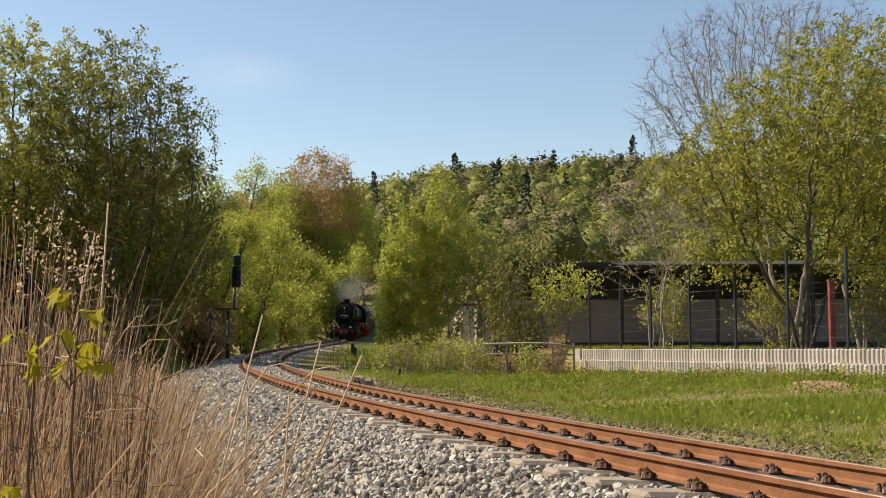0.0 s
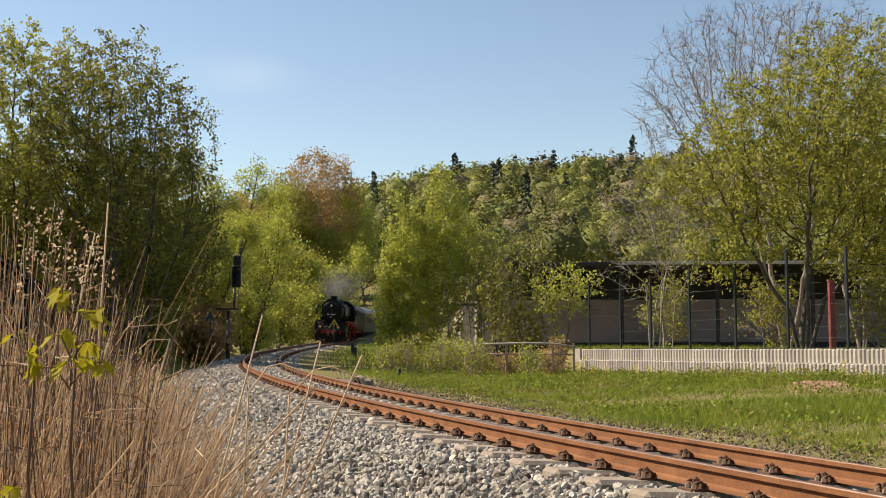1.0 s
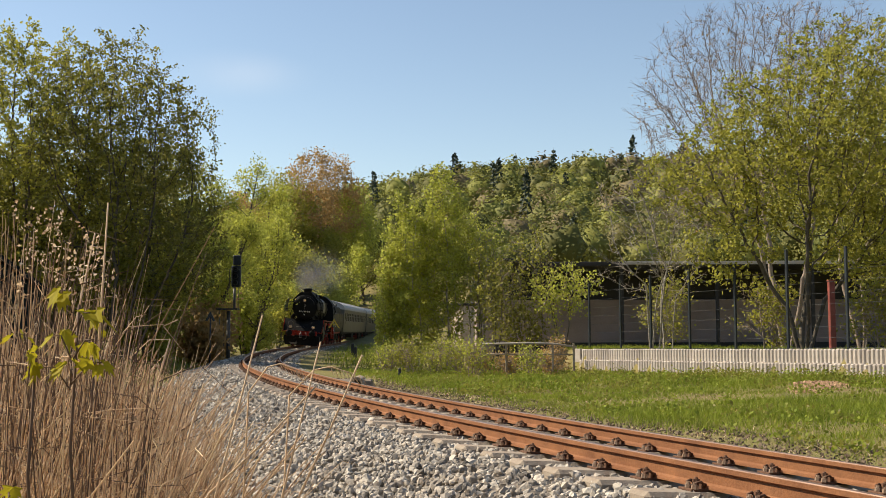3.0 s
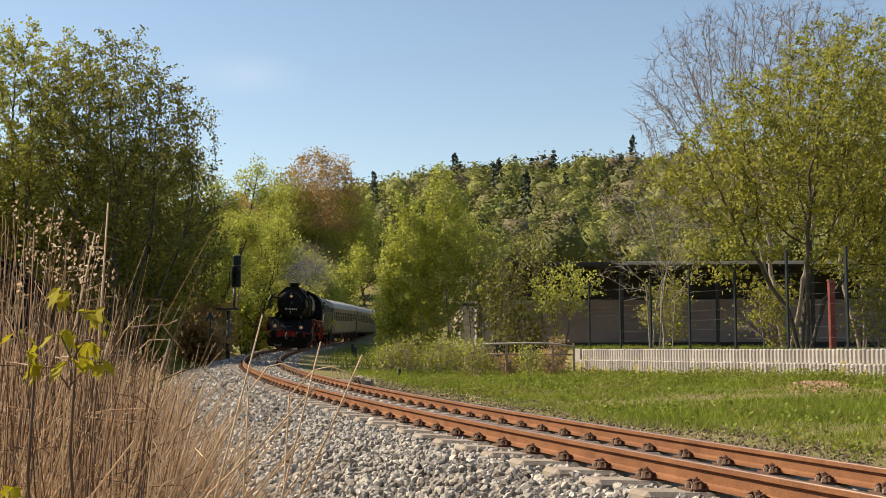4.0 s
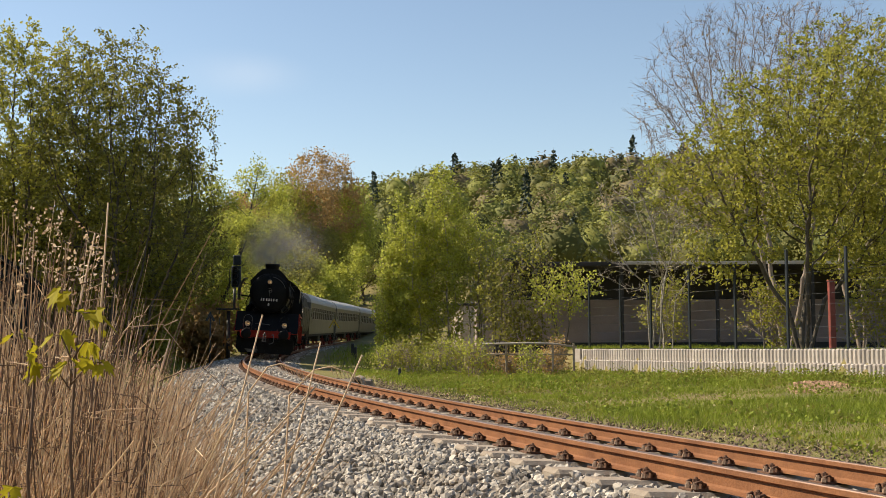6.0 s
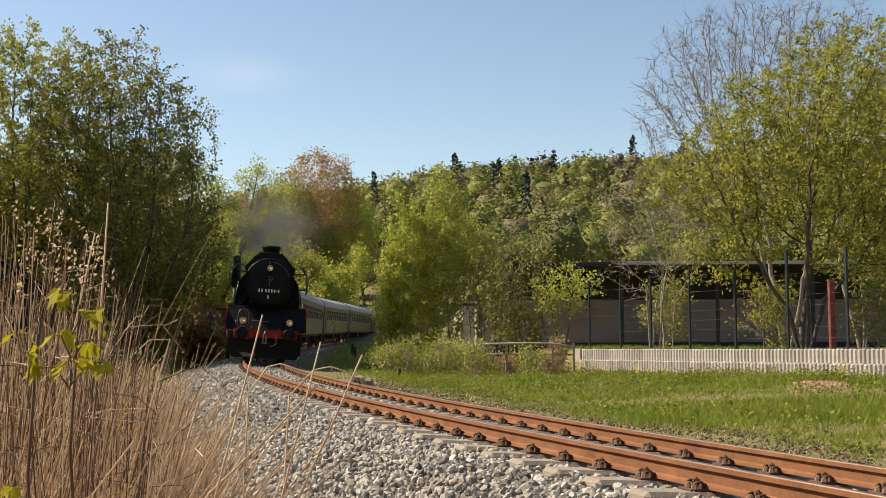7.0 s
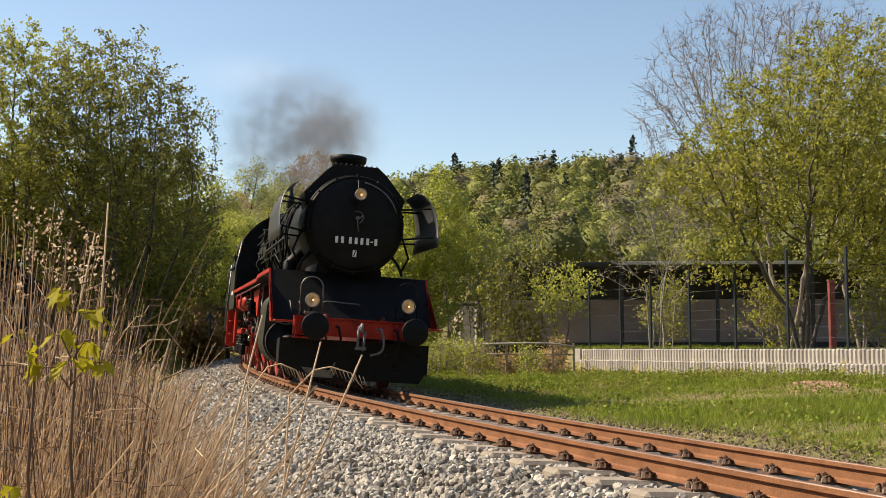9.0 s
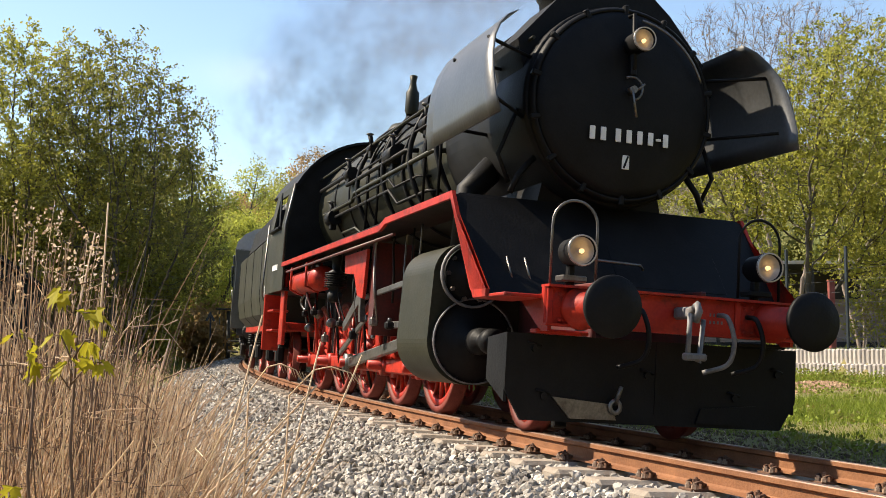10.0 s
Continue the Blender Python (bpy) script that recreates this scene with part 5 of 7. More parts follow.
def puff_mesh(seed, w, h):
    """An upright bowed wisp."""
    rng = np.random.default_rng(seed)
    vs, fs, uv = [], [], []
    k, n = 7, 20
    turn = rng.uniform(-0.4, 0.4)
    for j in range(k):
        q = (j + 0.02) / (k - 0.98)
        for i in range(n):
            w0 = 2 * math.pi * i / n
            a, b = q * math.cos(w0), q * math.sin(w0)
            d = 0.3 * w * (a * a - 0.4 + 0.5 * b * a)
            vs.append((w * a * math.cos(turn) - d * math.sin(turn), w * a * math.sin(turn) + d * math.cos(turn), h * b))
            uv.append((0.5 + 0.5 * a, 0.5 + 0.5 * b))
    fs = [(j * n + i, j * n + (i + 1) % n, (j + 1) * n + (i + 1) % n, (j + 1) * n + i) for j in range(k - 1) for i in range(n)]
    uv = [c for f in fs for v in f for c in uv[v]]
    me = arrays_mesh("smoke_puff", np.array(vs), np.array(fs), M_SMOKE, True)
    me.uv_layers.new(name="wisp").data.foreach_set("uv", np.array(uv, np.float32))
    return me


puffs = []
for k in range(6):
    far = k / 5
    ob = solo("smoke_puff", puff_mesh(20 + k, 0.9 + 2.8 * far, 0.9 + 2.1 * far), None, "thin grey-brown smoke drifting from the chimney", "smoke", "smoke plume", kind="stuff")
    puffs.append((ob, 0.1 + 15.0 * far ** 2.2, 0.40 + 1.5 * far ** 0.8, k))


# ---------------- what moves ----------------
def motions():
    steps = [i * 0.25 for i in range(41)]
    walk(loco, [(t, body_pose(train_s(t), 2.0, 9.6)) for t in steps])
    walk(tender_car, [(t, body_pose(train_s(t) + 13.45, 2.3, 6.9)) for t in steps])
    for k, c in enumerate(coaches):
        walk(c, [(t, body_pose(train_s(t) + 23.3 + 25.1 * k, 3.0, 21.0)) for t in steps])
    s0 = train_s(0.0)
    every = [i / 30 for i in range(301)]
    roll = list(loco_wheels) + list(tender_wheels)
    for c in coaches:
        for w in c.children:
            if w.name.startswith("wheelset"):
                roll.append((w, 0.50, w.location.x))
    for w, r, x in roll:
        ts = every[::2] if r > 0.6 else every
        walk(w, [(t, Matrix.Translation((x, 0, r)) @ Matrix.Rotation(-(s0 - train_s(t)) / r + 1.1, 4, "Y")) for t in ts])

    def pin(t, sg):
        a = -(s0 - train_s(t)) / 0.70 + 1.1
        return CRANK * math.sin(a), 0.70 + CRANK * math.cos(a)

    for (rod, sg), (con, _), (cross, _), (ecc, _) in zip(coupling_rods, driving_rods, crossheads, eccentrics):
        a, b, c, d = [], [], [], []
        for t in every:
            px, pz = pin(t, sg)
            a.append((t, pose(DRIVERS[2] + px, sg * 0.92, pz)))
            up = math.asin((CYL_Z - pz) / CON)
            cx = DRIVERS[2] + px - CON * math.cos(up)
            b.append((t, Matrix.Translation((DRIVERS[2] + px, sg * 1.03, pz)) @ Matrix.Rotation(up, 4, "Y")))
            c.append((t, pose(cx, sg * 1.03, CYL_Z)))
            ex, ez = DRIVERS[2] + px * 0.5, 0.70 + (pz - 0.70) * 0.4
            tilt = math.atan2(1.05 - ez, ex - 6.58)
            d.append((t, Matrix.Translation((ex, sg * 1.18, ez)) @ Matrix.Rotation(tilt, 4, "Y")))
        walk(rod, a)
        walk(con, b)
        walk(cross, c)
        walk(ecc, d)
    for ob, lag, rise, k in puffs:
        rows = []
        for t in steps:
            x, y, z, h = (float(v) for v in on_track(train_s(t) + 3.2 + lag))
            sway = 0.12 * (1 + lag * 0.15)
            rows.append((t, pose(x + sway * math.sin(1.7 * t + k) + 0.02 * lag, y, z + 4.45 + rise + sway * math.cos(1.3 * t + 2 * k), 0, 0, 10 * math.sin(0.5 * t + k))))
        walk(ob, rows)
# ---------------- trees and shrubs ----------------
def leaf_quads(centres, size, rng, droop=0.0, facing=None):
    """Small leaves, one four-cornered face each; facing: the way their faces look, about."""
    n = len(centres)
    u = rng.normal(size=(n, 3))
    u[:, 2] -= droop
    if facing is not None:
        u = np.cross(u, facing + 0.45 * rng.normal(size=(n, 3)))
    u /= np.linalg.norm(u, axis=1)[:, None]
    w = np.cross(u, rng.normal(size=(n, 3)) if facing is None else facing + 0.3 * rng.normal(size=(n, 3)))
    w /= np.maximum(np.linalg.norm(w, axis=1)[:, None], 1e-6)
    s = (size * rng.uniform(0.6, 1.35, n))[:, None]
    v = np.stack([centres, centres + (0.5 * u + 0.33 * w) * s, centres + u * s, centres + (0.5 * u - 0.33 * w) * s], 1)
    return v.reshape(-1, 3), np.arange(4 * n).reshape(n, 4)


def make_tree(name, label, x, y, height, spread, seed, leaf_mat, bark, leaves=6000, leaf=0.11, limbs=18, stems=1, first=0.22, rise=0.75,
              crown=0.55, fine_twigs=4, lean=0.0, trunk_r=None, group="", clump=0.16, droop=0.25, z=None):
    """A tree of tapered stems and limbs with side branches, twigs and a crown of many small leaves."""
    rng = np.random.default_rng(seed)
    z0 = float(ground_z(x, y)) - 0.05 if z is None else z
    t = thing(name, label, "tree" if height > 3 else "shrub", group)
    t.location = (x, y, z0)
    wood, twig, ends = Build(), Build(), []
    r0 = trunk_r or height * 0.014 + 0.03
    for s in range(stems):
        a = rng.uniform(0, 6.28)
        tilt = (0.05 + 0.16 * (stems > 1)) * rng.uniform(0.5, 1.3)
        hh = height * (1.0 if s == 0 else rng.uniform(0.72, 0.98))
        d = np.array([math.cos(a) * tilt + lean, math.sin(a) * tilt, 1.0])
        path, p = [], np.array([math.cos(a), math.sin(a), 0]) * (0.12 * (stems > 1))
        k = 9
        for i in range(k + 1):
            path.append(p.copy())
            p = p + d * hh / k * np.array([1, 1, 0.97])
            d = d + rng.normal(size=3) * np.array([0.05, 0.05, 0.0])
        rr = r0 / math.sqrt(stems) ** 0.7
        wood.tube([tuple(q) for q in path], [rr * (1 - 0.93 * i / k) ** 0.9 + 0.006 for i in range(k + 1)], 7, caps=False)
        path = np.array(path)
        nl = max(5, int(limbs / stems ** 0.6))
        for j in range(nl):
            f = first + (0.97 - first) * (j + rng.uniform(0, 0.9)) / nl
            b = np.array([np.interp(f * k, np.arange(k + 1), path[:, c]) for c in range(3)])
            prof = math.sin(math.pi * min(1.0, max(0.05, (f - first * 0.5) / (1.05 - first * 0.5))) ** crown)
            ln = spread * (0.25 + 0.85 * prof) * rng.uniform(0.7, 1.15) / (1 + 0.25 * (stems > 1))
            az = j * 2.4 + rng.uniform(-0.5, 0.5)
            dv = np.array([math.cos(az), math.sin(az), rise * rng.uniform(0.6, 1.4)])
            dv /= np.linalg.norm(dv)
            lp, q = [b], b.copy()
            for i in range(5):
                q = q + dv * ln / 5
                dv = dv + rng.normal(size=3) * 0.13 + np.array([0, 0, 0.06])
                dv /= np.linalg.norm(dv)
                lp.append(q.copy())
            lr = max(0.008, rr * (1 - f) * 0.55 + 0.006)
            wood.tube([tuple(c) for c in lp], [lr * (1 - 0.8 * i / 5) for i in range(6)], 5, caps=False)
            lp = np.array(lp)
            for m in range(6):
                g = 0.25 + 0.75 * (m + rng.uniform(0, 0.8)) / 6
                c = np.array([np.interp(g * 5, np.arange(6), lp[:, e]) for e in range(3)])
                v = dv * 0.6 + rng.normal(size=3) * 0.6 + np.array([0, 0, 0.25])
                v /= np.linalg.norm(v)
                sl = ln * (0.42 - 0.2 * g) * rng.uniform(0.7, 1.3) + 0.15
                c1 = c + v * sl * 0.5 + rng.normal(size=3) * 0.04 * sl
                c2 = c + v * sl + np.array([0, 0, -0.05 * sl])
                twig.tube([tuple(c), tuple(c1), tuple(c2)], [lr * 0.42 + 0.003, lr * 0.28 + 0.003, 0.003], 3, caps=False)
                ends += [c1, c2]
                for w in range(fine_twigs):
                    e0 = c + v * sl * rng.uniform(0.3, 1.0)
                    e1 = e0 + (v * 0.5 + rng.normal(size=3) * 0.6 + np.array([0, 0, 0.2])) * sl * 0.55
                    twig.tube([tuple(e0), tuple(e1)], [0.007, 0.0025], 3, caps=False)
                    ends += [(e0 + e1) / 2, e1]
    part("trunk", wood, bark, t, "trunk with tapered limbs")
    tagged(part("branchwork", twig.mesh("branchwork", M_TWIG if bark is not M_BARK else bark, fix=False), None, t), kind="stuff")
    if leaves:
        ends = np.array(ends)
        c = ends[rng.integers(0, len(ends), leaves)] + rng.normal(size=(leaves, 3)) * clump
        v, f = leaf_quads(c, leaf, rng, droop)
        part("crown", arrays_mesh("crown", v, f, leaf_mat), None, t, "crown of small leaves")
    return t


def tube_arrays(p0, p1, r0, r1):
    """Many straight three-sided twigs."""
    n = len(p0)
    t = p1 - p0
    t = t / np.maximum(np.linalg.norm(t, axis=1)[:, None], 1e-6)
    a = np.cross(t, np.where(np.abs(t[:, 2:3]) < 0.8, np.array([[0, 0, 1.0]]), np.array([[1.0, 0, 0]])))
    a /= np.linalg.norm(a, axis=1)[:, None]
    b = np.cross(t, a)
    v = []
    for p, r in ((p0, r0), (p1, r1)):
        for k in range(3):
            w = 2 * math.pi * k / 3
            v.append(p + (a * math.cos(w) + b * math.sin(w)) * r)
    o = 6 * np.arange(n)[:, None]
    f = np.concatenate([o + np.array([[k, (k + 1) % 3, 3 + (k + 1) % 3, 3 + k]]) for k in range(3)])
    return np.stack(v, 1).reshape(-1, 3), f


def grow_tree(name, label, x, y, blobs, seed, leaf_mat, bark, twig_mat, leaves, leaf=0.11, points=1300, step=0.3, stems=1, bole=1.6, splay=0.12, tip=0.006,
              twigs=3, twig=0.5, clump=0.13, flat=0.6, droop=0.2, group="", gaps=0.35, up=0.12, thick=2.3):
    """A tree whose limbs grow from its boles into a crown made of rounded masses (dx, dy, height, rx, ry, rz)."""
    rng = np.random.default_rng(seed)
    t = thing(name, label, "tree", group)
    t.location = (x, y, float(ground_z(x, y)) - 0.05)
    vol = np.array([b[3] * b[4] * b[5] for b in blobs])
    pts = []
    for b, k in zip(blobs, rng.multinomial(points, vol / vol.sum())):
        u = rng.normal(size=(k, 3))
        u /= np.linalg.norm(u, axis=1)[:, None]
        q = u * (rng.uniform(0.02, 1, k) ** 0.42)[:, None] * rng.uniform(0.93, 1.07, (k, 1)) * np.array(b[3:6]) + np.array(b[:3])
        pts.append(q)
    pts = np.concatenate(pts)
    size = float(np.cbrt(vol.max()))
    ph = rng.uniform(0, 6.28, 3)
    hole = np.sin(pts[:, 0] * 4.2 / size + ph[0]) * np.sin(pts[:, 1] * 4.2 / size + ph[1]) * np.sin(pts[:, 2] * 4.8 / size + ph[2])
    pts = pts[(hole < gaps) & (pts[:, 2] > 0.25)]
    nodes, par = [], []
    for k in range(stems):
        a = 6.28 * k / stems + rng.uniform(-0.4, 0.4)
        p = np.array([math.cos(a), math.sin(a), 0]) * (0.16 if stems > 1 else 0.0)
        d = np.array([math.cos(a) * splay, math.sin(a) * splay, 1.0])
        last = -1
        for j in range(max(3, int(bole * rng.uniform(0.75, 1.2) / step) + 2)):
            nodes.append(p.copy())
            par.append(last)
            last = len(nodes) - 1
            d = d + rng.normal(size=3) * np.array([0.05, 0.05, 0])
            p = p + d / np.linalg.norm(d) * step
    near = np.full(len(pts), 1e9)
    which = np.zeros(len(pts), int)
    fresh = 0
    for turn in range(160):
        for i in range(fresh, len(nodes)):
            dd = np.linalg.norm(pts - nodes[i], axis=1)
            m = dd < near
            near[m], which[m] = dd[m], i
        fresh = len(nodes)
        live = near > step * 1.5
        pts, near, which = pts[live], near[live], which[live]
        if len(pts) == 0:
            break
        arr = np.array(nodes)
        v = pts - arr[which]
        v /= np.linalg.norm(v, axis=1)[:, None]
        acc = np.zeros((len(nodes), 3))
        np.add.at(acc, which, v)
        grow = np.unique(which)
        d = acc[grow]
        d /= np.maximum(np.linalg.norm(d, axis=1)[:, None], 1e-6)
        d = d + rng.normal(size=d.shape) * 0.13 + np.array([0, 0, up])
        d /= np.linalg.norm(d, axis=1)[:, None]
        full = np.bincount(np.maximum(par, 0), minlength=len(nodes)) >= 4
        for g, q in zip(grow, arr[grow] + d * step):
            if not full[g]:
                nodes.append(q)
                par.append(int(g))
        near[full[which]] = 0.0
    nodes, n = np.array(nodes), len(nodes)
    load = np.zeros(n)
    kids = [[] for _ in range(n)]
    for i in range(n - 1, -1, -1):
        if load[i] == 0:
            load[i] = tip ** thick
        if par[i] >= 0:
            load[par[i]] += load[i]
            kids[par[i]].append(i)
    rad = load ** (1 / thick)
    wood, thin = Build(), []
    starts = [i for i in range(n) if par[i] < 0]
    while starts:
        i = starts.pop()
        chain = [par[i], i] if par[i] >= 0 else [i]
        while kids[i]:
            ks = sorted(kids[i], key=lambda c: -rad[c])
            starts += ks[1:]
            i = ks[0]
            chain.append(i)
        rr = [float(min(rad[c], rad[chain[1]] if len(chain) > 1 else 9)) for c in chain]
        if len(chain) > 1:
            if rr[0] > tip * 2.2:
                wood.tube([tuple(nodes[c]) for c in chain], rr, 6 if rr[0] > tip * 6 else 4, caps=False)
            else:
                thin += [(chain[j], chain[j + 1]) for j in range(len(chain) - 1)]
    part("trunk", wood.mesh("trunk", bark, fix=False), None, t, "trunk with tapered limbs")
    small = np.where(rad < tip * 3.2)[0]
    src = np.repeat(small, twigs)
    d = rng.normal(size=(len(src), 3)) * np.array([1, 1, 0.7]) + np.array([0, 0, 0.25 - droop])
    back = nodes[src] - nodes[np.maximum(np.array(par)[src], 0)]
    d = d / np.linalg.norm(d, axis=1)[:, None] + 0.9 * back / np.maximum(np.linalg.norm(back, axis=1)[:, None], 1e-6)
    e = nodes[src] + d * (twig * rng.uniform(0.3, 1.0, len(src)))[:, None] * 0.7
    v, f = tube_arrays(nodes[src], e, tip * 0.7, tip * 0.35)
    if thin:
        th = np.array(thin)
        v2, f2 = tube_arrays(nodes[th[:, 0]], nodes[th[:, 1]], tip * 1.1, tip)
        v, f = np.concatenate([v, v2]), np.concatenate([f, f2 + len(v)])
    tagged(part("branchwork", arrays_mesh("branchwork", v, f, twig_mat), None, t), kind="stuff")
    if leaves:
        k = rng.integers(0, len(src), leaves)
        c = nodes[src][k] + (e - nodes[src])[k] * rng.uniform(0.2, 1.15, (leaves, 1)) + rng.normal(size=(leaves, 3)) * clump * np.array([1, 1, flat])
        v, f = leaf_quads(c, leaf, rng, droop)
        part("crown", arrays_mesh("crown", v, f, leaf_mat), None, t, "crown of small leaves")
    return t


DARK_L, MAPLE_L, BIRCH_L = "tall tree with young leaves, leaf colour set for backlight", "broad tree with fresh yellow-green leaves behind the fence", "slender birch with fresh light green leaves beside the track"
# tall trees on the bank beyond the reeds
# the darker leaf colour stands in for their backlight
for i, (x, y, h, sp, n) in enumerate(((-23.5, 56, 11.0, 4.6, 9000), (-16.0, 57.0, 10.5, 4.2, 10000), (-20.0, 58, 11.0, 4.8, 11000), (-25.5, 64, 11.5, 4.6, 8000), (-18.5, 66, 11.0, 4.6, 8000), (-22.0, 52, 8.0, 3.6, 8000), (-17.6, 53, 7.5, 3.4, 8000))):
    make_tree("deciduous_tree", DARK_L, x, y, h, sp, 100 + i, M_LEAFDARK, M_BARK, n, 0.20, 22, 2 if i % 2 == 0 else 1, 0.06, 0.6, 0.6, 2, group="trees on the bank", clump=0.30)
for i, (x, y, h, sp) in enumerate(((-13.1, 50, 4.4, 1.5), (-14.7, 50.5, 5.6, 2.2), (-17.1, 52, 5.8, 2.4), (-19.7, 51, 5.4, 2.3), (-14.9, 56, 5.6, 2.0), (-22, 53, 6.2, 2.6), (-15.6, 61, 4.2, 2.1))):
    make_tree("shrub", "dense dark green shrub under the tall trees", x, y, h, sp, 140 + i, M_LEAF, M_BARK, 4200, 0.20, 12, 3, 0.02, 0.7, 0.7, 3, group="shrubs under the tall trees", clump=0.25)
# lighter trees further along the line
for i, (x, y, h, sp, m) in enumerate(((-17.3, 72, 11.5, 3.0, M_LEAF), (-15.2, 74, 13.2, 2.6, M_LEAFBIRCH), (-13.4, 78, 12.3, 2.4, M_LEAFBIRCH), (-19.5, 80, 13, 3.0, M_LEAF), (-14.6, 84, 11.5, 2.6, M_LEAF), (-16.2, 66, 8.0, 2.4, M_LEAFBIRCH), (-14.3, 66.5, 9.6, 1.9, M_LEAFBIRCH), (-15.9, 95, 12, 3, M_LEAFBIRCH))):
    make_tree("young_tree", "slim tree with bright light green spring leaves", x, y, h, sp, 170 + i, m, M_BARK, 13000, 0.14, 18, 2, 0.08, 1.0, 0.7, 4, group="light trees along the line", clump=0.32)
for i, (x, y, h, sp, m) in enumerate(((-13.4, 64, 3.0, 1.4, M_LEAFBROWN), (-14.3, 69, 4.0, 1.7, M_LEAFBROWN), (-14.2, 80, 4.2, 2.0, M_LEAFBIRCH), (-15.2, 90, 5.0, 2.4, M_LEAF), (-14.8, 101, 5.0, 2.4, M_LEAF), (-15.2, 112, 6.0, 2.8, M_LEAFBIRCH), (-15.6, 124, 7.0, 3.0, M_LEAF), (-12.7, 58.5, 2.0, 0.9, M_LEAFBROWN))):
    make_tree("shrub", "dense lineside shrub in leaf", x, y, h, sp, 190 + i, m, M_BARK, 3000, 0.27, 10, 3, 0.02, 0.7, 0.7, 2, group="lineside shrubs", clump=0.35)
for i, (x, y, h, sp, m, n) in enumerate(((-21, 145, 13, 4.5, M_LEAFBIRCH, 7000), (-15.4, 160, 14, 4.5, M_LEAF, 7000), (-12.8, 185, 18, 6, M_LEAF, 7000), (-14.2, 138, 9, 3.0, M_LEAFBIRCH, 5000), (-13.5, 147, 11, 3.0, M_LEAFBIRCH, 5000), (-17.5, 135, 10, 4.0, M_LEAF, 6000), (-22, 120, 12, 4.5, M_LEAF, 6000))):
    make_tree("large_tree", "large tree with budding brownish and green leaves", x, y, h, sp, 210 + i, m, M_BARK, int(n * 1.3), 0.32, 20, 2, 0.12, 0.9, 0.6, 3, group="large trees at the bend", clump=0.6)
# the second tree's lighter leaf colour stands in for its sunlit crown
for i, (x, y, st, blobs, m, n) in enumerate(((-13.7, 49, 6, ((-0.5, 0, 9.1, 4.3, 3.6, 5.6), (1.8, 0, 5.4, 2.7, 2.4, 2.8)), M_LEAFDARK, 27000),
                                           (-18.4, 50, 5, ((-0.4, 0, 9.6, 5.0, 3.6, 6.1), (0.3, 0, 4.8, 3.8, 3.0, 2.8)), M_LEAF, 38000),
                                           (-22.8, 46, 4, ((0, 0, 8.4, 4.2, 4.0, 5.8), (0, 0, 4.0, 3.8, 3.0, 2.8)), M_LEAFDARK, 15000))):
    grow_tree("deciduous_tree", DARK_L, x, y, blobs, 400 + i, m, M_BARK, M_BARK, n, 0.14, 2400, 0.3, st, 1.7, 0.42, 0.0105, group="trees on the bank", clump=0.12, flat=0.45, droop=0.1, gaps=0.5, up=0.0, twigs=2)
# the budding trees at the bend
for i, (x, y, blobs, m, n) in enumerate(((-18.2, 165, ((0, 0, 17.5, 6.3, 6, 8.0),), M_LEAFBROWN, 12000), (-23.0, 160, ((0, 0, 14.5, 4.6, 4.5, 7.2),), M_LEAF, 9000), (-13.4, 168, ((0, 0, 13.0, 3.6, 4, 7.0),), M_LEAFBIRCH, 8000),
                                         (-27.5, 150, ((0, 0, 12.5, 4.0, 4.0, 6.5),), M_LEAFBROWN, 6000))):
    grow_tree("large_tree", "large tree with budding brownish and green leaves", x, y, blobs, 420 + i, m, M_TWIG, M_TWIG, n, 0.34, 900, 0.8, 2, 5.0, 0.1, 0.014, 3, 1.3, 0.45, 0.8, 0.1, "large trees at the bend")
# birches beside the track
for i, (x, y, blobs, n) in enumerate(((-1.2, 48, ((-0.4, 0, 3.9, 1.15, 1.1, 4.0), (-0.2, 0, 1.4, 0.9, 0.8, 1.2)), 10500), (0.15, 48.3, ((-0.1, 0, 5.0, 1.15, 1.2, 4.1), (0, 0, 1.6, 0.7, 0.7, 1.3)), 11000), (-2.2, 47.6, ((0, 0, 2.6, 0.85, 0.8, 2.6),), 6000),
                                      (1.1, 49.3, ((0, 0, 5.0, 0.8, 0.8, 2.1),), 2600), (2.1, 49.0, ((0, 0, 4.4, 0.9, 0.9, 2.0),), 1500), (-0.5, 50.2, ((0, 0, 4.2, 1.1, 1.1, 3.4),), 7000), (-1.75, 49.6, ((0, 0, 3.6, 0.9, 0.9, 3.0),), 6000))):
    grow_tree("birch", BIRCH_L, x, y, blobs, 440 + i, M_LEAFBIRCH, M_BIRCHBARK, M_TWIG, n, 0.115, 700, 0.17, 1 if i % 2 else 2, 0.9, 0.06, 0.006, 3, 0.42, 0.07, 1.3, 0.75, "birches beside the track", 0.25, 0.22)
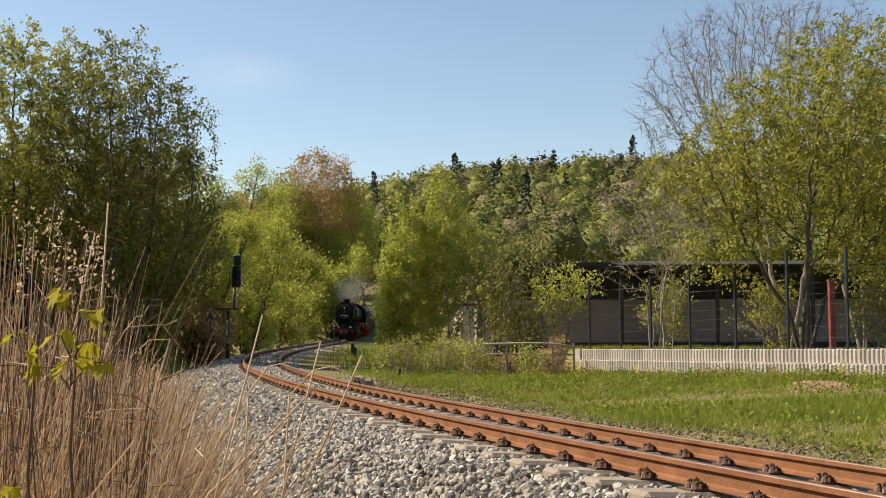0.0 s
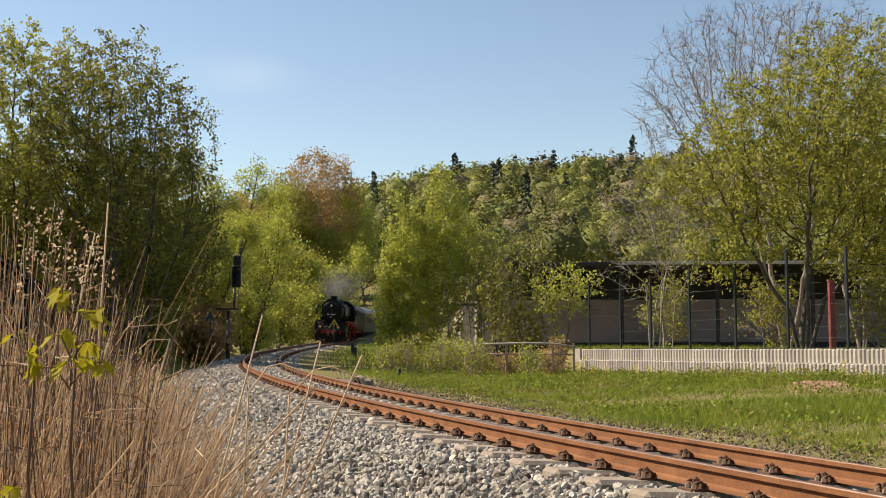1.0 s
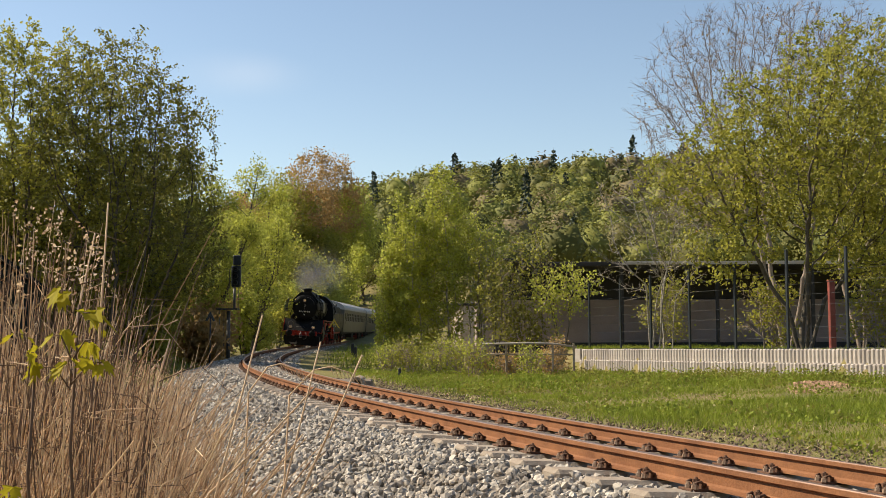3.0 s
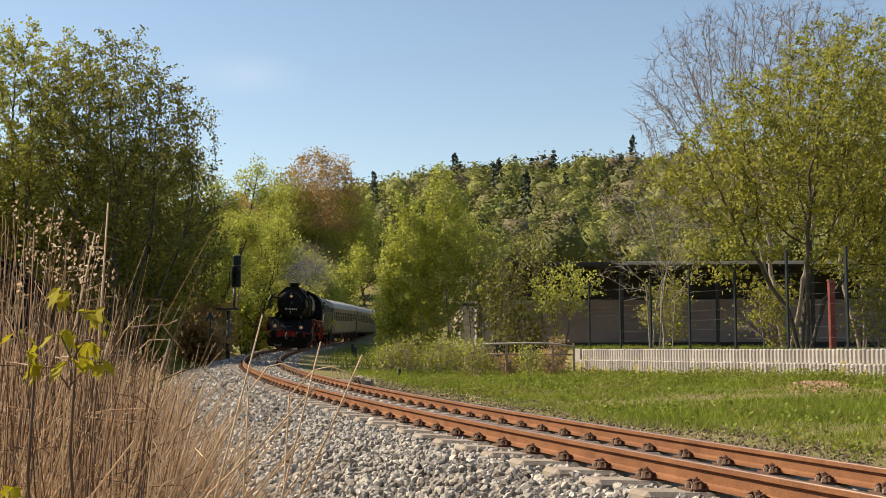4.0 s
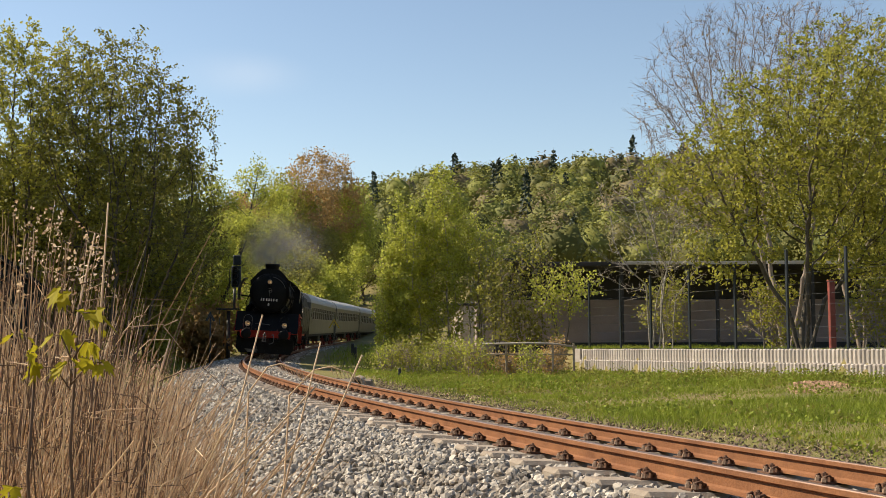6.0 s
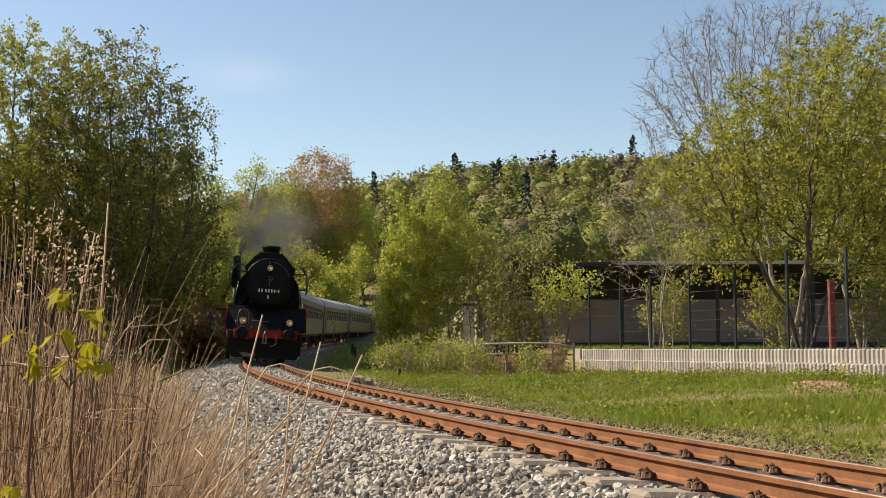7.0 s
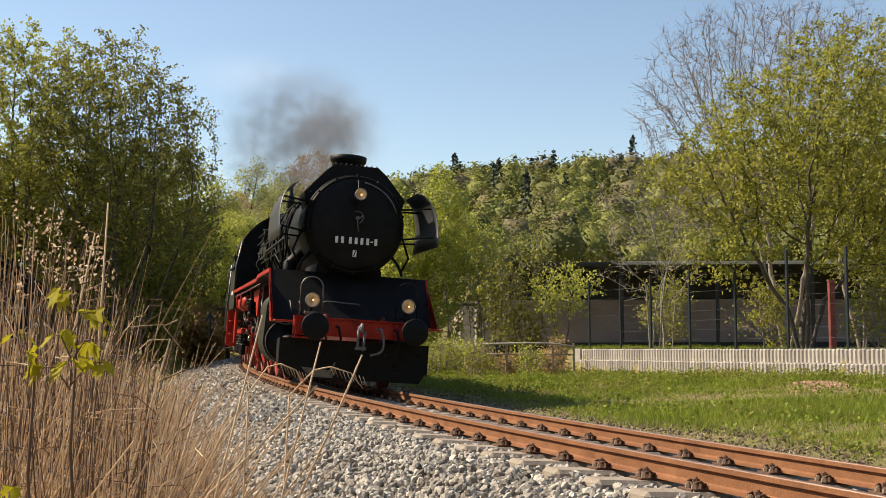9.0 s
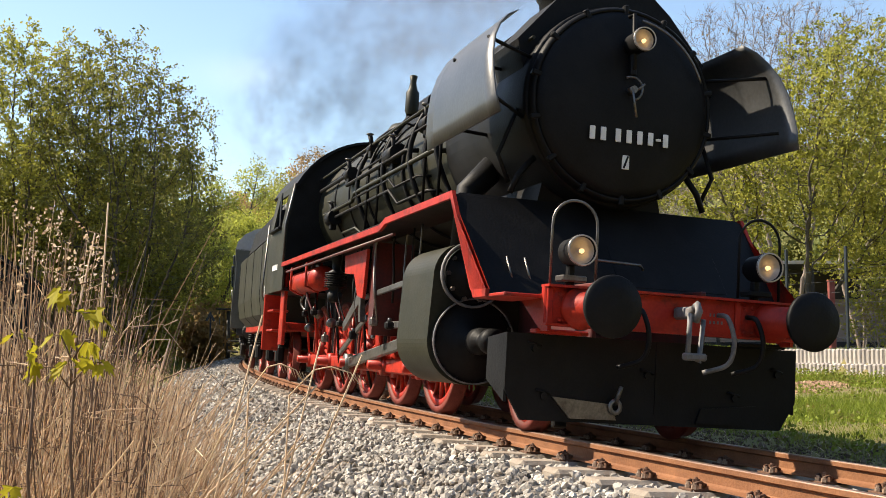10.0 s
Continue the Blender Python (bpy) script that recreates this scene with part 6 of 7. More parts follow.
for i, (x, y, h, sp, m) in enumerate(((-2.0, 39.2, 0.8, 0.6, M_LEAFBIRCH), (-1.2, 38.6, 1.0, 0.7, M_LEAF), (-0.3, 38.7, 1.1, 0.7, M_LEAFBIRCH), (0.5, 38.4, 1.1, 0.7, M_LEAFBIRCH), (1.1, 38.5, 0.8, 0.6, M_LEAFBROWN), (2.3, 38.0, 0.6, 0.5, M_LEAFBROWN), (3.4, 38.4, 0.7, 0.5, M_LEAFBROWN), (2.9, 36.6, 0.9, 0.4, M_LEAFBIRCH), (0.9, 36.8, 1.0, 0.6, M_LEAFBIRCH), (4.2, 40.3, 1.3, 0.7, M_LEAFBROWN))):
    make_tree("small_bush", "low scrubby bush at the edge of the verge", x, y, h, sp, 260 + i, m, M_TWIG, 800, 0.075, 10, 3, 0.03, 0.9, 0.7, 2, trunk_r=0.02, group="low bushes on the verge", clump=0.14)
# small trees in front of the hall
for i, (x, y, blobs, m, n) in enumerate(((3.6, 46.5, ((0, 0, 4.1, 1.2, 1.1, 2.1),), M_LEAF, 1100), (4.7, 45, ((0.1, 0, 2.4, 1.4, 1.1, 1.2),), M_LEAFBIRCH, 1900), (2.5, 45.5, ((0, 0, 2.9, 1.0, 0.9, 2.0),), M_LEAFDARK, 1600), (1.75, 47.0, ((0, 0, 3.3, 0.9, 0.9, 2.6),), M_LEAF, 2000), (3.2, 45.0, ((0, 0, 1.7, 1.0, 0.8, 1.1),), M_LEAFDARK, 1500))):
    grow_tree("small_tree", "small leafy tree in front of the dark hall", x, y, blobs, 460 + i, m, M_BARK, M_TWIG, n, 0.12, 350, 0.2, 3, 0.8, 0.2, 0.008, 3, 0.4, 0.10, 0.6, 0.2, "small trees by the hall")
# trees behind the fence
for i, (x, y, blobs, n, st) in enumerate(((7.3, 39, ((-0.5, 0, 4.6, 1.7, 1.4, 2.6), (-0.9, 0, 3.0, 1.4, 1.0, 1.2)), 260, 3), (7.9, 39.6, ((0.4, 0, 3.8, 1.2, 1.2, 2.1),), 700, 3))):
    grow_tree("pale_tree", "slender pale-barked tree, mostly bare, behind the fence", x, y, blobs, 470 + i, M_LEAF, M_BIRCHBARK, M_BIRCHBARK, n // 2, 0.11, 330, 0.24, st, 2.4, 0.10, 0.0095, 3, 0.5, 0.08, 0.6, 0.1, "pale trees behind the fence")
for i, (x, y, blobs, n) in enumerate(((10.9, 34.0, ((0.25, 0, 6.0, 3.9, 3.2, 3.0), (1.7, 0, 8.0, 2.7, 2.3, 2.5), (-3.2, 0, 5.4, 1.8, 1.6, 1.4), (2.2, 0, 3.5, 2.2, 2.0, 1.5), (-2.2, 0, 3.3, 1.9, 1.6, 1.3)), 33000),
                                      (16.0, 38.0, ((0, 0, 6.4, 3.8, 3.5, 3.9), (0, 0, 3.2, 3.2, 3.0, 1.6)), 24000))):
    grow_tree("maple_tree", MAPLE_L, x, y, blobs, 480 + i, M_LEAF, M_BARK, M_BARK, n, 0.112, 2300, 0.25, 4, 1.7, 0.35, 0.009, 2, 0.45, 0.11, 0.35, 0.05, "maples behind the fence", 0.4, 0.0)
grow_tree("bare_tree", "tall bare tree with fine grey twigs", 14.3, 47.0, ((-1.6, 0, 10.0, 4.6, 3.8, 4.9), (1.6, 0, 11.4, 3.4, 3.0, 3.8), (-3.8, 0, 7.0, 2.4, 2.2, 2.4)), 490, M_LEAFBROWN, M_TWIG, M_TWIG, 1200, 0.10,
          5200, 0.25, 3, 3.2, 0.2, 0.0075, 5, 0.6, 0.10, 0.8, -0.1, "bare trees behind the fence", 0.6, 0.12)
grow_tree("bare_tree", "tall bare tree with fine grey twigs", 18.6, 50.0, ((0, 0, 10.5, 4.0, 3.8, 4.6),), 491, M_LEAFBROWN, M_TWIG, M_TWIG, 600, 0.10,
          1700, 0.34, 3, 3.2, 0.2, 0.009, 3, 0.6, 0.10, 0.8, -0.1, "bare trees behind the fence", 0.6, 0.06)
for i, (x, y, h, sp) in enumerate(((10.2, 35.5, 2.2, 1.2), (12.8, 33.0, 2.0, 1.1), (15.0, 33.5, 2.4, 1.4), (8.4, 43.5, 2.6, 1.4), (17.5, 36, 3.0, 1.6))):
    make_tree("shrub", "twiggy shrub behind the fence", x, y, h, sp, 350 + i, M_LEAF, M_TWIG, 1500, 0.11, 12, 3, 0.03, 0.9, 0.7, 3, trunk_r=0.03, group="shrubs behind the fence", clump=0.15)


def lump():
    """A round mesh of eighty faces, to be pushed out of shape."""
    g = (1 + 5 ** 0.5) / 2
    v = [Vector(p).normalized() for p in ((-1, g, 0), (1, g, 0), (-1, -g, 0), (1, -g, 0), (0, -1, g), (0, 1, g), (0, -1, -g), (0, 1, -g), (g, 0, -1), (g, 0, 1), (-g, 0, -1), (-g, 0, 1))]
    f = ((0, 11, 5), (0, 5, 1), (0, 1, 7), (0, 7, 10), (0, 10, 11), (1, 5, 9), (5, 11, 4), (11, 10, 2), (10, 7, 6), (7, 1, 8),
         (3, 9, 4), (3, 4, 2), (3, 2, 6), (3, 6, 8), (3, 8, 9), (4, 9, 5), (2, 4, 11), (6, 2, 10), (8, 6, 7), (9, 8, 1))
    mid, out = {}, []

    def half(a, b):
        k = (min(a, b), max(a, b))
        if k not in mid:
            mid[k] = len(v)
            v.append(((v[a] + v[b]) / 2).normalized())
        return mid[k]

    for level in range(1):
        out = []
        for a, b, c in f:
            ab, bc, ca = half(a, b), half(b, c), half(c, a)
            out += [(a, ab, ca), (b, bc, ab), (c, ca, bc), (ab, bc, ca)]
        f = out
    return np.array([tuple(p) for p in v]), np.array(out)


def far_woods():
    rng = np.random.default_rng(31)
    n = 1700
    y = 150 + 330 * rng.uniform(0, 1, n) ** 0.8
    x = y * rng.uniform(-0.30, 0.48, n)
    ok = ~((np.abs(side_of_track(x, y)) < 9) & (y < 258)) & ~((y < 150) & (x < 0))
    x, y = x[ok], y[ok]
    # unseen trees added beside and behind the camera, to darken reflections
    ba, br = rng.uniform(2.8, 6.6, 800), 42 + 200 * rng.uniform(0, 1, 800)
    x, y = np.concatenate([x, br * np.cos(ba)]), np.concatenate([y, br * np.sin(ba)])
    ok = np.abs(side_of_track(x, y)) > 10
    x, y = x[ok | (y > 0)], y[ok | (y > 0)]
    z = ground_z(x, y)
    sets = {"light": [], "dark": [], "brown": [], "fir": []}
    cores = {"light": [], "dark": [], "brown": [], "fir": []}
    ball, tri = lump()
    for a, b, c in zip(x, y, z):
        grove = math.sin(a * 0.045 + 1.3) * math.sin(b * 0.037 + 0.6)
        q = rng.uniform()
        kind = "fir" if q < 0.03 + 0.22 * (grove < -0.45) + 0.08 * (b > 400) else "brown" if q > 0.88 else "dark" if q > 0.58 else "light"
        h = rng.uniform(9, 17) * (1.15 if kind == "fir" else 1.0)
        seen = b > 0 and -0.12 < a / b < 0.42
        leaf = 0.0028 * b + 0.06 if seen else 1.5
        w = h * rng.uniform(0.27, 0.40)
        m = int(2.1 * w * h / leaf ** 2) if seen else 70
        if kind == "fir":
            t = rng.uniform(0, 1, m) ** 0.75
            r = ((1 - t) * h * 0.16 + 0.15) * rng.uniform(0.7, 1.1, m)
            ang = rng.uniform(0, 6.28, m)
            p = np.stack([a + r * np.cos(ang), b + r * np.sin(ang), c + h * (0.10 + 0.9 * t)], 1)
            f = np.stack([np.cos(ang), np.sin(ang), np.full(m, 0.5)], 1)
        else:
            u = rng.normal(size=(m, 3))
            u /= np.linalg.norm(u, axis=1)[:, None]
            u[:, 2] = np.abs(u[:, 2]) * 1.1 - 0.25
            f = u + np.array([0, 0, 0.35])
            lob = 1 + 0.16 * np.sin(5 * np.arctan2(u[:, 1], u[:, 0]) + a) * np.cos(4 * u[:, 2] + b)
            p = np.array([a, b, c + h * 0.58]) + u * (lob * rng.uniform(0.7, 1.06, m))[:, None] * np.array([w, w, h * 0.44])
            cl = 1 + 0.16 * np.sin(5 * np.arctan2(ball[:, 1], ball[:, 0]) + a) * np.cos(4 * ball[:, 2] + b) + 0.08 * rng.normal(size=len(ball))
            core = ball * np.array([1, 1, 0.72]) + np.array([0, 0, 0.15])
            cores[kind].append(np.array([a, b, c + h * 0.58]) + core * (0.62 * cl)[:, None] * np.array([w, w, h * 0.44]))
        sets[kind].append((p, f, np.full(m, leaf)))
    for kind, mat, name, label in (("light", M_WOODS, "far_woods", "spring woods of fresh greens on the hillside, and added unseen behind the camera"), ("dark", M_OLIVEWOODS, "far_woods", "darker olive trees among the hillside woods and the added unseen ones"),
                                   ("brown", M_BROWNWOODS, "far_woods", "brownish budding trees among the hillside woods and the added unseen ones"), ("fir", M_CONIFER, "far_conifers", "dark conifers among the hillside woods and the added unseen ones")):
        p, f, l = (np.concatenate(c) for c in zip(*sets[kind]))
        v, fc = leaf_quads(p, l, rng, 0.2, f)
        if cores[kind]:
            k = len(cores[kind])
            tf = (tri[None] + len(ball) * np.arange(k)[:, None, None]).reshape(-1, 3)
            cv = np.concatenate(cores[kind])
            half = np.concatenate([fc[:, [0, 1, 2]], fc[:, [0, 2, 3]]]) + len(cv)
            v, fc = np.concatenate([cv, v]), np.concatenate([tf, half])
        solo(name, arrays_mesh(name, v, fc, mat, True), None, label, "woods", kind="stuff")


far_woods()


def conifers():
    """Dark spruces standing above the leafy woods along the ridge."""
    rng = np.random.default_rng(61)
    for side, far, h in ((-14.5, 418, 15), (-10.5, 420, 17), (-6.5, 424, 15), (-3.0, 416, 16), (6.5, 420, 20), (8.6, 416, 17), (11.0, 424, 16), (19.5, 420, 16), (22.0, 416, 17), (27.5, 420, 21), (33.5, 418, 19), (36.0, 424, 20), (42.0, 420, 22), (47.0, 426, 17)):
        t = thing("spruce", "dark green spruce rising above the leafy woods", "tree", "spruces on the ridge")
        t.location = (side, far, float(ground_z(side, far)) - 0.2)
        part("trunk", Build().tube([(0, 0, 0), (0, 0, h)], [0.28, 0.03], 6), M_BARK, t)
        m = 700
        q = rng.uniform(0, 1, m) ** 0.8
        tier = np.floor(q * 13) / 13
        lim = (1 - tier) * h * 0.19 + 0.2
        r = lim * rng.uniform(0, 1, m) ** 0.6
        a = rng.uniform(0, 6.28, m)
        p = np.stack([r * np.cos(a), r * np.sin(a), h * (0.12 + 0.88 * tier) - 0.35 * r + rng.normal(0, 0.12, m)], 1)
        v, f = leaf_quads(p, 0.75, rng, 0.5)
        part("crown", arrays_mesh("crown", v, f, M_CONIFER), None, t, "tiers of dark needles")


conifers()


# ---------------- grass and reeds ----------------
def blades(x, y, z, h, width, rng, lean=0.35):
    """Tapered three-cornered blades."""
    n = len(x)
    a = rng.uniform(0, 6.28, n)
    d = np.stack([np.cos(a), np.sin(a), np.zeros(n)], 1)
    base = np.stack([x, y, z], 1)
    l = rng.normal(size=(n, 2)) * lean
    tip = base + np.stack([l[:, 0] * h, l[:, 1] * h, h], 1)
    mid = base + (tip - base) * 0.55 - np.stack([l[:, 0] * h, l[:, 1] * h, np.zeros(n)], 1) * 0.15
    w = width[:, None] * d
    v = np.stack([base - w * 0.3, mid + w * 0.45, tip, mid - w * 0.45], 1)
    return v.reshape(-1, 3), np.arange(4 * n).reshape(n, 4)


def patches(x, y):
    """Uneven patches, 0 to 1."""
    q = np.random.default_rng(77)
    v = np.zeros_like(x)
    for k in range(14):
        a, f = q.uniform(0, 6.28), 0.5 * 1.32 ** k
        v = v + np.sin((x * math.cos(a) + y * math.sin(a)) * f + q.uniform(0, 6.28)) / (1 + 0.18 * k)
    return np.clip(0.5 + 0.22 * v, 0, 1)


def verge_grass():
    rng = np.random.default_rng(41)
    xs, ys, hs, ws = [], [], [], []
    for y0, y1, o0, o1, n, h, w in ((5, 14, 2.5, 11, 60000, 0.085, 0.007), (14, 26, 2.5, 16, 95000, 0.11, 0.011), (26, 44, 2.4, 17, 70000, 0.14, 0.016), (8, 24, -6.6, -3.5, 9000, 0.2, 0.011), (24, 62, -9, -3.0, 9000, 0.28, 0.02), (44, 110, 2.3, 12, 9000, 0.3, 0.04)):
        y = rng.uniform(y0, y1, n)
        o = o0 + (o1 - o0) * rng.uniform(0, 1, n)
        x = track_x(y) + o
        tuft = patches(x, y)
        keep = (rng.uniform(0, 1, n) < np.clip(1.6 * tuft + 0.15, 0.4, 1)) & ~((o > 0) & (o < 3.9) & (rng.uniform(0, 1, n) > (o - 2.6) * 0.8))
        bare = np.exp(-((x - 8.4) ** 2 / 0.4 + (y - 25.3) ** 2 / 3))
        keep &= rng.uniform(0, 1, n) > 1.6 * bare
        x, y, o, tuft = x[keep], y[keep], o[keep], tuft[keep]
        xs.append(x)
        ys.append(y)
        hs.append(h * (0.45 + 0.9 * tuft) * rng.uniform(0.5, 1.4, len(x)))
        ws.append(np.full(len(x), w))
    x, y, h, w = (np.concatenate(c) for c in (xs, ys, hs, ws))
    v, f = blades(x, y, ground_z(x, y) - 0.01, h, w, rng)
    solo("verge_grass", arrays_mesh("verge_grass", v, f, M_GRASS), None, "green spring grass with dry tufts on the verge", "grass", kind="stuff")
    n = 9000
    y = 6 + 36 * rng.uniform(0, 1, n) ** 1.2
    o = 2.4 + 12 * rng.uniform(0, 1, n) ** 1.3
    x = track_x(y) + o
    keep = rng.uniform(0, 1, n) < np.clip(1.25 - 2.0 * patches(x, y), 0.05, 1)
    x, y = x[keep], y[keep]
    v, f = blades(x, y, ground_z(x, y) - 0.01, 0.05 * rng.uniform(0.4, 1.6, len(x)), 0.004 + 0.0004 * y, rng, 0.9)
    solo("dry_turf", arrays_mesh("dry_turf", v, f, M_STRAW), None, "flattened dry blades between the green grass", "grass", kind="stuff")


verge_grass()


def weeds():
    rng = np.random.default_rng(47)
    c, d = [], []
    for k in range(4200):
        y = 9 + 30 * rng.uniform() ** 0.8
        o = rng.uniform(3.2, 16)
        x = float(track_x(y)) + o
        w = float(behind_wall(x, y))
        if w > -0.2 or (x - 8.4) ** 2 / 0.4 + (y - 25.3) ** 2 / 3.0 < 1:
            continue
        lush = float(patches(np.array([x * 0.6]), np.array([y * 0.6]))[0])
        if rng.uniform() > 0.12 + 0.75 * (w > -3.2) + 0.5 * (lush > 0.6):
            continue
        z = float(ground_z(x, y))
        tall = rng.uniform(0.05, 0.13) * (1.5 if w > -3.2 and lush > 0.45 else 1.0)
        q = np.array([x, y, z + tall]) + rng.normal(size=(26, 3)) * np.array([0.13, 0.13, tall * 0.5])
        (c if rng.uniform() < 0.6 else d).append(q)
    for q, m, label in ((c, M_GRASS, "low green weeds growing on the grassy bank"), (d, M_LEAFDARK, "darker broad-leaved weeds among the grass")):
        v, f = leaf_quads(np.concatenate(q), 0.062, rng, -0.4)
        solo("weeds", arrays_mesh("weeds", v, f, m), None, label, "weeds", kind="stuff")
    n = 2600
    x, y = 8.35 + rng.normal(0, 0.24, n), 25.2 + rng.normal(0, 0.9, n)
    x = x + 0.42 * (y - 25.2)
    me = stones("bare_soil", M_SOIL, x, y, ground_z(x, y) + 0.06 * np.exp(-((x - 8.4) ** 2 + (y - 25.4) ** 2) / 0.6), rng.uniform(0.015, 0.05, n), rng, True)
    solo("bare_soil", me, None, "patch of bare reddish soil thrown up in the grass", "soil", kind="stuff")


weeds()


def reed_bed():
    rng = np.random.default_rng(53)
    b = Build()
    n = 2900
    for k in range(n):
        y = 2.6 + 9.0 * rng.uniform()
        edge = (452 - 17 * y - 784) / 1987 * y
        x = edge - (rng.uniform() ** 1.1) * (0.26 * y + 0.3)
        z = float(ground_z(x, y)) - 0.02
        tall = rng.uniform() ** 1.5
        depth_in = min(1.0, max(0.0, (edge - x) / (0.22 * y)))
        h = 0.72 + 0.06 * (y - 2.6) + 0.3 * rng.uniform() + (0.36 * rng.uniform() + 0.22 * tall ** 2) * depth_in
        lx, ly = rng.normal(0.17, 0.22), rng.normal(0, 0.14)
        r = (rng.uniform(0.0024, 0.004) if rng.uniform() < 0.7 else rng.uniform(0.004, 0.0062)) * min(1.2, 0.55 + 0.1 * y)
        p = [np.array([x, y, z]), np.array([x + lx * h * 0.35, y + ly * h * 0.4, z + h * 0.5]), np.array([x + lx * h * 1.0, y + ly * h, z + h * 0.96])]
        if rng.uniform() < 0.35:
            p.append(p[-1] + np.array([0.12 * rng.uniform(0.3, 1), 0.02, rng.uniform(-0.08, 0.04)]))
        b.tube([tuple(q) for q in p], [r, r * 0.9, r * 0.6, r * 0.35][:len(p)], 4, caps=False)
    solo("dry_reeds", b.mesh("dry_reeds", M_STRAW, fix=False), None, "dense bed of dry straw-coloured stalks in the foreground", "reeds", kind="stuff")
    m = 3200
    y = 2.6 + 10.5 * rng.uniform(0, 1, m)
    edge = (440 - 17 * y - 784) / 1987 * y
    x = edge - rng.uniform(0, 1, m) ** 1.3 * (0.30 * y + 0.3)
    v, f = blades(x, y, ground_z(x, y) - 0.02, rng.uniform(0.25, 1.0, m), rng.uniform(0.007, 0.016, m), rng, 0.5)
    solo("dry_grass", arrays_mesh("dry_grass", v, f, M_STRAW), None, "matted dry straw grass between the stalks", "grass", kind="stuff")
    # the dark stems also stand in for shade between the stalks
    dark, pale = Build(), Build()
    for k in range(680):
        y = rng.uniform(2.9, 7.0)
        px = 300 * rng.uniform() ** 1.25 - 50
        x = (px - 784) / 1987 * y
        z = float(ground_z(x, y)) - 0.02
        lift = 1.0 - 0.8 * min(1.0, max(0.0, (px - 70) / 170))
        top = 0.882 + (597 - (690 - 340 * lift * rng.uniform(0.1, 1.0) ** 1.7)) / 1987 * y
        h = top - z
        lx, ly = rng.normal(0.05, 0.10), rng.normal(0, 0.08)
        r = rng.uniform(0.0016, 0.0038) * min(1.2, 0.5 + 0.13 * y)
        p = [(x, y, z), (x + lx * h * 0.3, y + ly * h * 0.3, z + h * 0.4), (x + lx * h * 0.65, y + ly * h * 0.6, z + h * 0.75), (x + lx * h, y + ly * h, z + h)]
        b2 = dark if rng.uniform() < 0.5 else pale
        b2.tube(p, [r, r * 0.9, r * 0.7, r * 0.35], 4, caps=False)
        for q in range(int(rng.integers(0, 4))):
            g = rng.uniform(0.45, 0.95)
            s0 = np.array(p[0]) + (np.array(p[3]) - np.array(p[0])) * g
            e1 = s0 + np.array([rng.normal(0.02, 0.06), rng.normal(0, 0.04), rng.uniform(-0.02, 0.09)])
            e2 = e1 + np.array([rng.normal(0.03, 0.05), 0.0, rng.uniform(-0.10, 0.02)])
            b2.tube([tuple(s0), tuple(e1), tuple(e2)], [r * 0.7, r * 0.6, r * 0.2], 3, caps=False)
    solo("tall_reeds", pale.mesh("tall_reeds", M_STRAW, fix=False), None, "tall pale dry stalks with side twigs in the foreground", "reeds", kind="stuff")
    solo("dead_stems", dark.mesh("dead_stems", M_DEADSTEM, fix=False), None, "dark brown dead stems among the reeds, also standing in for shaded gaps", "reeds", kind="stuff")
    # seed heads
    c = []
    for k in range(26):
        yy = rng.uniform(3.0, 5.5)
        xx = (rng.uniform(30, 190) - 784) / 1987 * yy
        zz = 0.882 + (597 - rng.uniform(350, 470)) / 1987 * yy
        c.append(np.array([xx, yy, zz]) + np.cumsum(rng.normal(size=(16, 3)) * np.array([0.010, 0.01, 0.004]) + np.array([0.002, 0, -0.007]), 0))
    v, f = leaf_quads(np.concatenate(c), 0.014, rng, 0.8)
    solo("seed_heads", arrays_mesh("seed_heads", v, f, M_STRAW), None, "loose dry seed heads drooping from the tallest stalks", "reeds", kind="stuff")


reed_bed()


